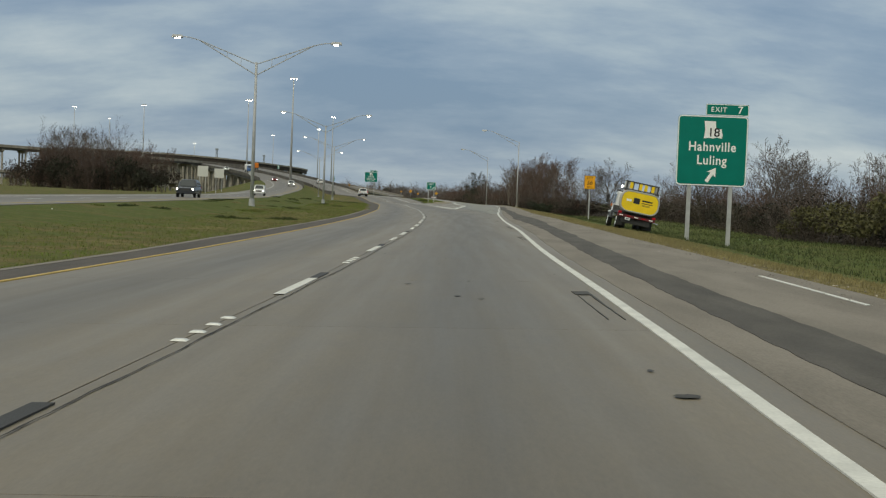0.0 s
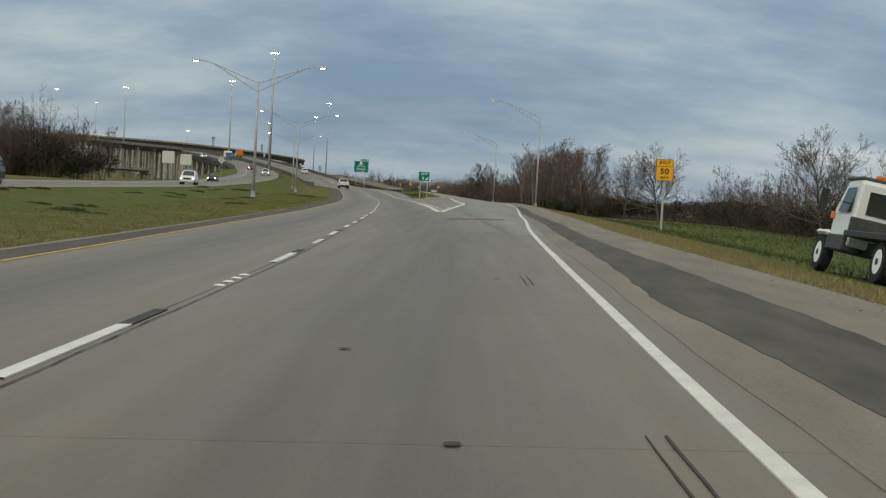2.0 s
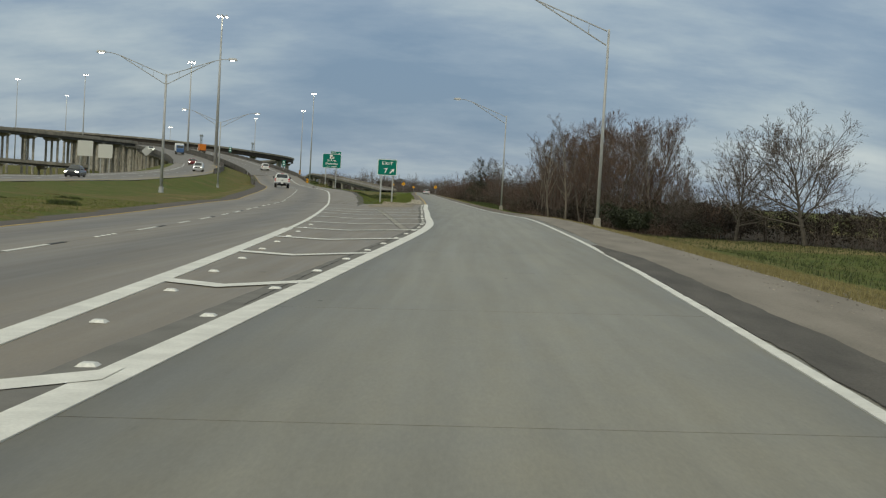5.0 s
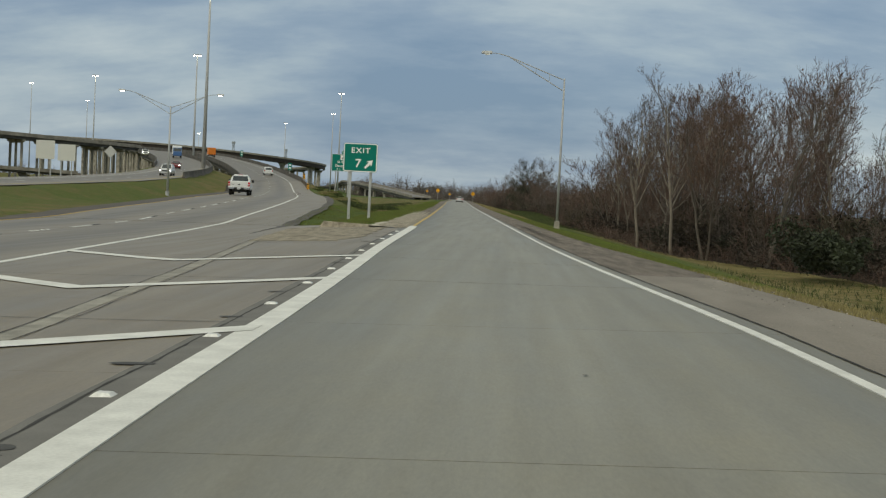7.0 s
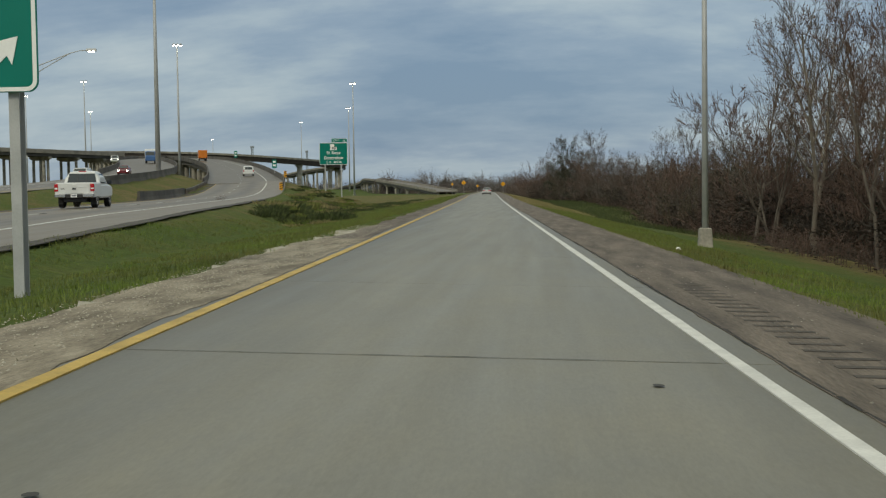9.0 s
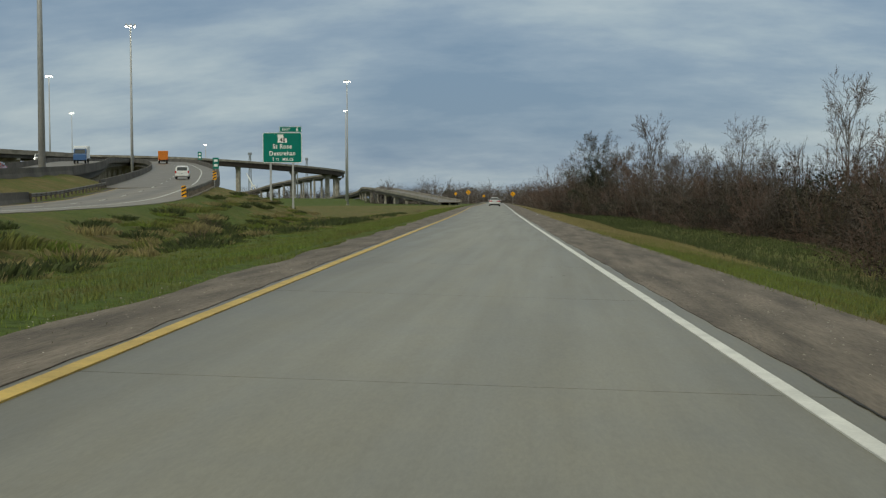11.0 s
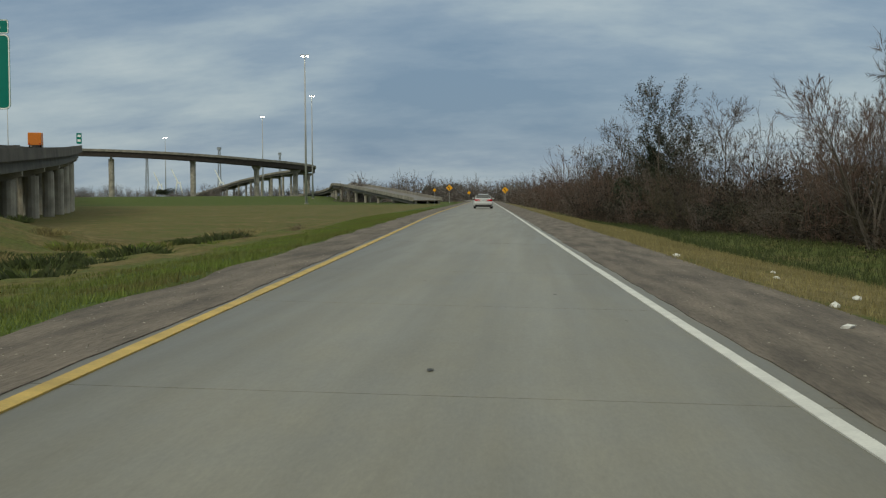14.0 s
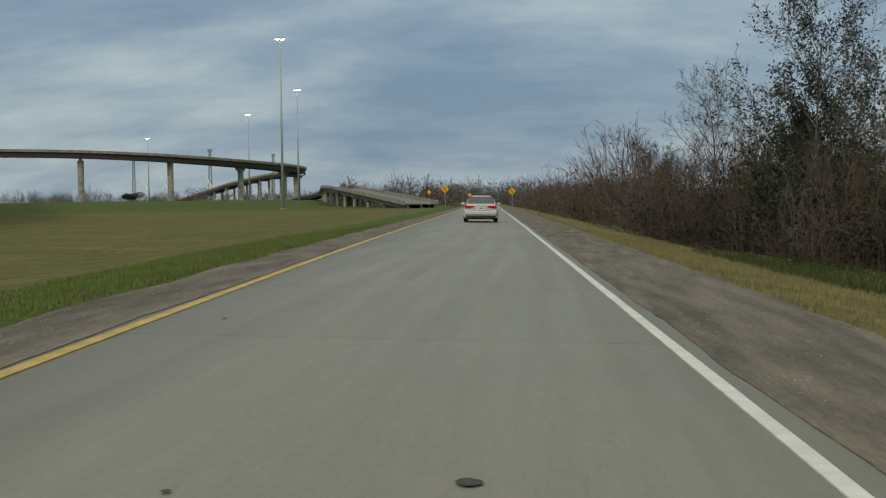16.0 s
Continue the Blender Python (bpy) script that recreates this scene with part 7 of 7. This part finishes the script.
# lower, mixed wood further on
y = 312.0
while y < 700:
    hgt = 0.60 + 0.10 * math.sin(y * 0.09)
    for row, ks in ((2.0, (3, 4, 4)), (6.5, (2, 4, 3))):
        if rng.random() < (0.7 if y < 520 else 0.36):
            plant(rng.choice(ks), wood_edge(y) + row + rng.uniform(-1, 1.5), y + rng.uniform(-2, 2), hgt * rng.uniform(0.8, 1.15))
    y += 6.5 if y < 520 else 11
for x, yy, s, k in ((12.4, 404, 0.8, 3), (13.0, 411, 0.74, OAK), (14.3, 395, 0.57, OAK), (16.0, 386, 0.55, OAK), (24.5, 452, 0.62, OAK), (23.5, 474, 0.62, OAK), (21.5, 438, 0.95, 2), (17.5, 372, 0.8, 2), (10.8, 420, 0.9, 2), (10.2, 428, 0.9, 4), (9.0, 436, 0.85, 3), (6.4, 566, 0.95, 2), (8, 576, 0.9, 4), (10.5, 470, 0.9, 2), (7.2, 506, 0.9, 4), (6.8, 513, 0.9, 2), (6.0, 524, 0.8, 4), (11.0, 500, 0.6, OAK)):
    plant(k, x, yy, s)
plant(VINE, 7.6, 492, 1.0).scale = (0.98, 0.98, 0.96)
plant(VINE, 7.0, 552, 0.6)
# wood set back from the highway, and single trees before it
y = -5.0
while y < 240:
    for row, ks in ((2.5, (3, 4, 4)), (8.0, (2, 4, 3))):
        if rng.random() < 0.6:
            plant(rng.choice(ks), float(set_back(y)) + row + rng.uniform(-2, 2), y + rng.uniform(-2, 2), rng.uniform(0.5, 0.72))
    y += 8.0
for x, yy, s, k in ((28.6, 233, 1.06, OAK), (24.4, 238, 0.78, OAK), (31.5, 118, 0.72, OAK), (33, 104, 0.6, OAK), (34, 128, 0.75, 2), (36, 150, 0.95, OAK), (30.6, 161.5, 0.90, OAK), (20.5, 262, 0.8, 4), (22, 254, 0.75, 4), (21.5, 246, 0.45, OAK), (36.5, 222, 0.6, 2)):
    plant(k, x, yy, s)
# clump in the median beyond the opposite road
for k in range(14):
    plant(rng.choice((4, 0, 2, 4)), rng.uniform(-98, -68), rng.uniform(294, 322), rng.uniform(1.2, 1.5))

under = thing("undergrowth", "dense leafless brown brush along the edge of the wood", "brush", kind="stuff")


def clump(me, x, y, s, sz=1.0, parent=under):
    ob = new("brush_clump", me)
    ob.parent = parent
    ob.matrix_basis = pose(x, y, gz(x, y) - 0.05, 0, 0, rng.uniform(0, 360)) @ Matrix.Diagonal((s, s, s * sz, 1))


# brush along the ramp, low and brown before the tall wood, then domed and higher
y = 240.0
while y < 505:
    e = wood_edge(y)
    tall = (1.0 if y < 455 else 1.3) if y > 312 else 0.8
    clump(BRUSH[rng.choice((0, 4) if y < 312 else (0, 1, 2, 3))], e + rng.uniform(-0.4, 0.7), y, rng.uniform(0.7, 1.05), (0.4 if y < 306 else tall) * rng.uniform(0.65, 1.0))
    clump(BRUSH[rng.randrange(5)], e + 2.6 + rng.uniform(-0.6, 0.6), y + 1.4, rng.uniform(0.9, 1.25), tall * rng.uniform(0.8, 1.2))
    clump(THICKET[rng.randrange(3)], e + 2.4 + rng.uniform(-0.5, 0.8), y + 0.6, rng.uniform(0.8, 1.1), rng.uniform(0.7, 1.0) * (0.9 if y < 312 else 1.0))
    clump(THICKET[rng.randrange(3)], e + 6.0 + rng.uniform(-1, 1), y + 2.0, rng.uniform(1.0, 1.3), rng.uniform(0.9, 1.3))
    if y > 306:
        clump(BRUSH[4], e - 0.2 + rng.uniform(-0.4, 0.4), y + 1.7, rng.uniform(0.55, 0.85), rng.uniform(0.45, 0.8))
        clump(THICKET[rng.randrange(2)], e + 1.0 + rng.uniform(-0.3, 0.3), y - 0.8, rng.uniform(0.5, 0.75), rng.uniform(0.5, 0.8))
    if rng.random() < 0.5:
        clump(BRUSH[rng.randrange(5)], e + 5.4 + rng.uniform(-1, 1), y, rng.uniform(1.0, 1.4), tall * rng.uniform(0.9, 1.25))
    y += 3.2
while y < 720:
    for row in (0, 3.6):
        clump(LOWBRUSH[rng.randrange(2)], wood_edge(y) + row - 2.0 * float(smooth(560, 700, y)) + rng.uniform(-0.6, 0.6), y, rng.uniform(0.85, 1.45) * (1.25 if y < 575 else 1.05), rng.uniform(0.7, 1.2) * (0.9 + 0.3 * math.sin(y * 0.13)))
    if y < 620:
        clump(THICKET[rng.randrange(3)], wood_edge(y) + 2.6 - 2.0 * float(smooth(560, 700, y)), y + 2.0, rng.uniform(1.0, 1.3), rng.uniform(0.8, 1.1))
    y += 4.6 if y < 575 else 5.6
# brush of the wood set back from the highway
y = -8.0
while y < 262:
    x = float(set_back(y))
    clump(BRUSH[rng.choice((1, 2, 3, 3))], x + rng.uniform(-1.4, 1.2), y, rng.uniform(0.85, 1.3), rng.uniform(0.7, 1.15))
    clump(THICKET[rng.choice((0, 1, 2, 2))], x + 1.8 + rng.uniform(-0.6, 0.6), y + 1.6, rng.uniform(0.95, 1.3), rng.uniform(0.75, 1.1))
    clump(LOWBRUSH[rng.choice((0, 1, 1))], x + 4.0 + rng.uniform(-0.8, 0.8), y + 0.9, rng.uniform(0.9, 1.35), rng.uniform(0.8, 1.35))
    y += 3.7
for k in range(56):
    clump(SAPLING[rng.randrange(3)], rng.uniform(-100, -69), rng.uniform(290, 310), rng.uniform(1.4, 1.9), rng.uniform(0.85, 1.15))
for k in range(22):
    clump(THICKET[rng.randrange(3)], rng.uniform(-100, -68), rng.uniform(290, 300), rng.uniform(1.6, 2.2), rng.uniform(1.0, 1.5))
for k in range(20):
    clump(BRUSH[rng.choice((0, 3, 0, 2))], rng.uniform(-100, -66), rng.uniform(286, 294), rng.uniform(1.2, 1.6), rng.uniform(0.8, 1.1))
y = 254.0
while y < 313:
    for row in (2.6, 6.0, 10.5):
        clump(SAPLING[rng.randrange(3)], wood_edge(y) + row + rng.uniform(-0.8, 0.8), y + rng.uniform(-1, 1), rng.uniform(0.85, 1.1), rng.uniform(0.65, 0.95))
    y += 3.6
while y < 500:
    if rng.random() < (0.35 if y < 440 else 0.8):
        clump(SAPLING[rng.choice((1, 2, 2))], wood_edge(y) + rng.uniform(2.5, 6), y + 1, rng.uniform(0.6, 0.9), rng.uniform(0.65, 1.0))
    clump(BRUSH[rng.randrange(5)], wood_edge(y) + 9.5 + rng.uniform(-1, 1), y, rng.uniform(1.3, 1.7), rng.uniform(0.9, 1.1))
    y += 4.8


def shrub(me, x, y, s, label, sz=1.0):
    ob = tagged(new("shrub", me), label, "shrub")
    ob.matrix_basis = pose(x, y, gz(x, y) - 0.1, 0, 0, rng.uniform(0, 360)) @ Matrix.Diagonal((s, s, s * sz, 1))


shrub(BUSHES[0], 15.6, 240.5, 1.05, "dark evergreen shrub before the wood")
shrub(BUSHES[1], 17.2, 243, 1.1, "dark evergreen shrub before the wood")
shrub(BUSHES[0], 2.4, 560, 1.15, "dark evergreen shrub at the wood's edge")
shrub(BUSHES[1], 5.0, 548, 1.2, "dark evergreen shrub at the wood's edge")
for x, y, s in ((6.0, 484, 1.3), (7.5, 497, 1.5), (8.3, 490, 1.6), (9.5, 480, 1.1)):
    shrub(BUSHES[0], x, y, s, "dark vine-grown shrub under the ivy-clad tree", 1.15)
IVY = make_bush(55, 2.0, 7.0, 5200, LEAF, 0.085)
for x, y, s in ((8.3, 492, 0.95), (9.6, 488, 0.75)):
    shrub(IVY, x, y, s, "tall dark ivy mass climbing the tree trunk")
for x, y, s in ((27.5, 78, 1.5), (28.0, 84, 1.35), (30, 72, 1.6), (29.5, 92, 1.3), (27.8, 98, 1.2)):
    shrub(BUSHES[2], x, y, s, "olive-green leafy brush at the wood's edge", 0.9)


# far woods round the horizon; twig colours paled to stand for distance haze
FARTREE = mat("hazed_far_twigs", (0.18, 0.152, 0.14), 0.95, var=0.3, scale=0.05, fine=0.4, bump=0.0, island=0.25)
FARGREY = mat("hazed_far_grey_twigs", (0.21, 0.192, 0.182), 0.95, var=0.3, scale=0.05, fine=0.4, bump=0.0, island=0.25)
FAR = [make_brush(71, 11.0, 4.2, 13, 9, FARTREE, 260, 0.3, FARTREE, thick=3.6), make_brush(72, 9.5, 4.6, 13, 9, FARGREY, 240, 0.3, FARTREE, thick=3.6), make_brush(73, 12.5, 3.6, 11, 10, FARGREY, 150, 0.3, FARTREE, thick=3.2)]
far_woods = thing("far_woods", "brown-grey winter woods along the horizon, haze put into their colour", "woods", kind="stuff")
for n, x0, x1, y0, y1, h0, h1 in ((150, -85, 40, 905, 1010, 0.6, 0.95), (130, -440, -95, 1190, 1330, 0.45, 0.75), (60, -800, -400, 800, 1250, 0.7, 1.1)):
    for k in range(n):
        x = x0 + (x1 - x0) * (k + rng.random()) / n
        clump(FAR[rng.randrange(3)], x, rng.uniform(y0, y1), rng.uniform(0.9, 1.5), rng.uniform(h0, h1), far_woods)
shrub_far = tagged(new("shrub", BUSHES[0]), "low dark evergreen thicket at the end of the field", "shrub")
shrub_far.matrix_basis = pose(-157.6, 905, gz(-157.6, 905) - 0.1, 0, 0, 40) @ Matrix.Diagonal((2.6, 1.8, 1.5, 1))
dark_oak = tagged(new("shrub", BUSHES[0]), "rounded dark evergreen oak far down the ramp", "tree")
dark_oak.matrix_basis = pose(-46, 990, -1, 0, 0, 20) @ Matrix.Diagonal((5.5, 3.5, 3.6, 1))


# ---- grass blades and litter ----
def grass(name, label, spots, material, h0, h1, seed, w=0.012):
    r = np.random.RandomState(seed)
    x, y = np.repeat(spots, 3, axis=0).T
    n = len(x)
    z = ground_z(x, y)
    x, y = x + r.normal(0, 0.05, n), y + r.normal(0, 0.05, n)
    h, a = r.uniform(h0, h1, n), r.uniform(0, math.pi, n)
    dx, dy = np.cos(a) * w, np.sin(a) * w
    V = np.stack([np.stack([x - dx, y - dy, z - 0.01], 1), np.stack([x + dx, y + dy, z - 0.01], 1), np.stack([x + r.normal(0, 0.35, n) * h, y + r.normal(0, 0.35, n) * h, z + h], 1)], 1).reshape(-1, 3)
    return tagged(mesh_ob(name, V.tolist(), np.arange(3 * n).reshape(-1, 3).tolist(), material, None), label, "grass", kind="stuff")


def scatter(n, y0, y1, xf, seed, power=1.0):
    r = np.random.RandomState(seed)
    y = y0 + (y1 - y0) * r.uniform(size=n)
    a, b = xf(y)
    return np.stack([a + (b - a) * r.uniform(size=n) ** power, y], 1)


grass("grass_tufts", "long green grass on the ramp's left verge", scatter(42000, 240, 400, lambda y: (EDGE_L(y) - 0.97 - 0.24 * smooth(340, 372, y) - 0.3 * smooth(262, 240, y), EDGE_L(y) - GREEN_W(y) - 0.5), 61, 1.3), BLADE, 0.03, 0.10, 62, 0.007)
grass("grass_tufts", "green grass on the ramp's left verge", scatter(22000, 400, 490, lambda y: (EDGE_L(y) - 1.1, EDGE_L(y) - GREEN_W(y) - 0.4), 63, 1.3), BLADE, 0.03, 0.08, 64, 0.007)
grass("grass_tufts", "green grass along the ramp's right shoulder", scatter(22000, 215, 345, lambda y: (out_r(y) + 0.05, out_r(y) + 3.2), 65, 1.2), BLADE, 0.03, 0.09, 66, 0.007)
grass("dry_grass", "straw-coloured grass along the right shoulder", scatter(26000, 330, 490, lambda y: (out_r(y) + 0.05, out_r(y) + 4.5), 67, 1.0), BLADED, 0.03, 0.12, 68, 0.007)
grass("dry_grass", "straw-coloured grass along the highway's right verge", scatter(26000, 12, 215, lambda y: (out_r(y) + 0.05, out_r(y) + 4.0), 69, 1.3), BLADED, 0.03, 0.10, 70, 0.008)
grass("dry_grass", "short grass beside the highway's left shoulder", scatter(20000, 15, 210, lambda y: (out_l(y) - 0.1, out_l(y) - 6.0), 71, 1.2), BLADE, 0.03, 0.09, 72, 0.009)
grass("ditch_grass", "rank dark green grass in the ditch before the wood", scatter(15000, 300, 480, lambda y: (out_r(y) + 4.0, out_r(y) + 11.5 - 3.0 * smooth(440, 458, y)), 91), WEED, 0.10, 0.30, 92, 0.012)
grass("ditch_grass", "rank grass before the wood set back from the highway", scatter(12000, 40, 240, lambda y: (out_r(y) + 5.0, set_back(y) - 0.5), 93), WEED, 0.08, 0.24, 94, 0.014)
grass("weed_fringe", "weeds along the joint of ramp and shoulder", scatter(2600, 330, 480, lambda y: (EDGE_R(y) + 0.15, EDGE_R(y) + 0.32), 73), BLADE, 0.02, 0.06, 74, 0.02)
grass("weed_fringe", "weeds along the yellow line", scatter(1500, 232, 420, lambda y: (EDGE_L(y) - 0.35, EDGE_L(y) - 0.75), 75), OLIVE, 0.03, 0.10, 76, 0.02)


weeds = thing("weed_clumps", "clumps of dark green weeds and brown brush on the grassy bank", "weeds", kind="stuff")


def make_tuft(seed, w, h, n, material):
    """A rounded tussock of arching grass and weed blades."""
    r = np.random.RandomState(seed)
    V, F = [], []
    for k in range(n):
        a, q = r.uniform(0, 6.28), w * math.sqrt(r.uniform())
        x, y = q * math.cos(a), q * math.sin(a)
        t = h * r.uniform(0.5, 1.0) * (1.05 - 0.6 * (q / w) ** 2)
        b, o, g = r.uniform(0, 6.28), r.uniform(0.1, 0.45) * t, r.uniform(0.008, 0.02)
        i = len(V)
        V += [(x - g * math.sin(b), y + g * math.cos(b), -0.02), (x + g * math.sin(b), y - g * math.cos(b), -0.02), (x + 0.4 * o * math.cos(a), y + 0.4 * o * math.sin(a), 0.65 * t), (x + o * math.cos(a) + r.normal(0, 0.05), y + o * math.sin(a) + r.normal(0, 0.05), t)]
        F += [(i, i + 1, i + 2), (i + 1, i + 3, i + 2)]
    me = bpy.data.meshes.new("tuft")
    me.from_pydata(V, [], F)
    me.materials.append(material)
    return me


WEEDS = [make_tuft(61, 0.9, 0.5, 330, WEED), make_tuft(62, 1.2, 0.45, 380, BLADE), make_tuft(63, 0.8, 0.6, 300, WEED), make_tuft(64, 1.0, 0.45, 300, BLADED)]
for k in range(420):
    y = rng.uniform(296, 440)
    a, b = float(THRU_R(y)) + 4.2, float(EDGE_L(y)) - (3.5 if y < 300 else 6.0)
    if b - a < 1:
        continue
    x = a + (b - a) * rng.random() ** 0.8
    s = rng.uniform(0.4, 1.5)
    clump(WEEDS[rng.randrange(4)], x, y, s, rng.uniform(0.5, 0.9), weeds)
for x, y, s in ((-18.8, 365, 0.5), (-17.8, 363.5, 0.42), (-15.5, 352, 0.4), (-13.7, 432.6, 0.25), (-13.2, 432.0, 0.2), (-22.4, 372.2, 0.16), (-13.6, 423, 0.2), (-20, 330, 0.3)):
    clump(BRUSH[0], x, y, s, 0.45, weeds)
for k in range(60):
    y = rng.uniform(60, 215)
    clump(WEEDS[rng.randrange(4)], float(out_l(y)) - rng.uniform(2, 14), y, rng.uniform(0.4, 1.0), rng.uniform(0.3, 0.6), weeds)
for k in range(110):
    y = rng.uniform(240, 330)
    clump(WEEDS[rng.randrange(4)], float(EDGE_L(y)) - rng.uniform(0.25, 0.6) - (0.5 if k % 4 == 0 else 0), y, rng.uniform(0.1, 0.3), rng.uniform(0.5, 0.9), weeds)


def pebbles(name, label, spots, zf, s0, s1, material, seed):
    """Loose stones: small uneven tetrahedra lying on a surface."""
    r = np.random.RandomState(seed)
    V, F = [], []
    for x, y in spots:
        s, a = r.uniform(s0, s1), r.uniform(0, 6.28)
        z = float(zf(x, y))
        i = len(V)
        for k in range(3):
            q = s * r.uniform(0.6, 1.2)
            V.append((x + q * math.cos(a + 2.1 * k), y + q * math.sin(a + 2.1 * k), z))
        V.append((x + s * r.uniform(-0.3, 0.3), y, z + s * r.uniform(0.35, 0.7)))
        F += [(i, i + 1, i + 3), (i + 1, i + 2, i + 3), (i + 2, i, i + 3)]
    return tagged(mesh_ob(name, V, F, material, None), label, "gravel", kind="stuff")


STONE = mat("loose_stones", (0.36, 0.33, 0.28), 0.9, var=0.5, scale=2.0, fine=20, bump=0.0, island=0.45)
pebbles("loose_stones", "loose stones on the right shoulder", scatter(5200, 225, 470, lambda y: (EDGE_R(y) + 0.4, out_r(y) + 0.1), 81), lambda x, y: float(paved_z(x, y)) + 0.008, 0.005, 0.016, STONE, 82)
pebbles("loose_stones", "loose stones on the ramp's left shoulder", scatter(3600, 272, 470, lambda y: (EDGE_L(y) - 0.2, EDGE_L(y) - 1.15), 83), lambda x, y: float(paved_z(x, y)) + 0.008, 0.005, 0.016, STONE, 84)
pebbles("loose_stones", "pale shell and stones beside the yellow line", scatter(6500, 236, 280, lambda y: (EDGE_L(y) - 0.3, EDGE_L(y) - 1.4), 85), lambda x, y: float(paved_z(x, y)) + 0.012, 0.006, 0.017, GRAVEL, 86)
pebbles("loose_stones", "stones strewn over the end of the gore", scatter(2600, 222.5, 236, lambda y: (EDGE_L(y) - 0.8, EDGE_L(y) - 4.5), 87), lambda x, y: float(paved_z(x, y)) + 0.01, 0.005, 0.015, STONE, 88)
pebbles("loose_stones", "grit along the right shoulder's outer edge", scatter(2600, 8, 212, lambda y: (out_r(y) - 0.7, out_r(y) + 0.2), 89, 0.6), lambda x, y: float(paved_z(x, y)) + 0.008, 0.008, 0.03, STONE, 90)


def litter(x, y, s, seed):
    r = random.Random(seed)
    bm = bmesh.new()
    bmesh.ops.create_icosphere(bm, subdivisions=1, radius=s)
    for v in bm.verts:
        v.co *= r.uniform(0.6, 1.2)
        v.co.z *= 0.55
    z = float(paved_z(x, y)) if x < out_r(y) and x > EDGE_L(y) - 1 else gz(x, y)
    ob = part("litter", bm, LITTER, None)
    ob.location = (x, y, z + s * 0.2)
    return tagged(ob, "small pale scrap of litter on the roadside", "litter", "roadside litter")


for k, (x, y) in enumerate(((-9.5, 347.4), (-13.3, 380.3), (-21.3, 391.4), (-14.0, 390.4), (7.4, 476.2), (1.2, 395), (0.6, 388), (0.2, 392), (0.9, 399), (-0.4, 389), (0.4, 384), (3.0, 450), (1.5, 441), (22, 96), (24, 110), (19, 140), (-18, 60), (5.2, 270), (7.5, 320), (1.4, 402), (-0.2, 404))):
    litter(x, y, rng.uniform(0.05, 0.11) if k > 1 else 0.15, 300 + k)
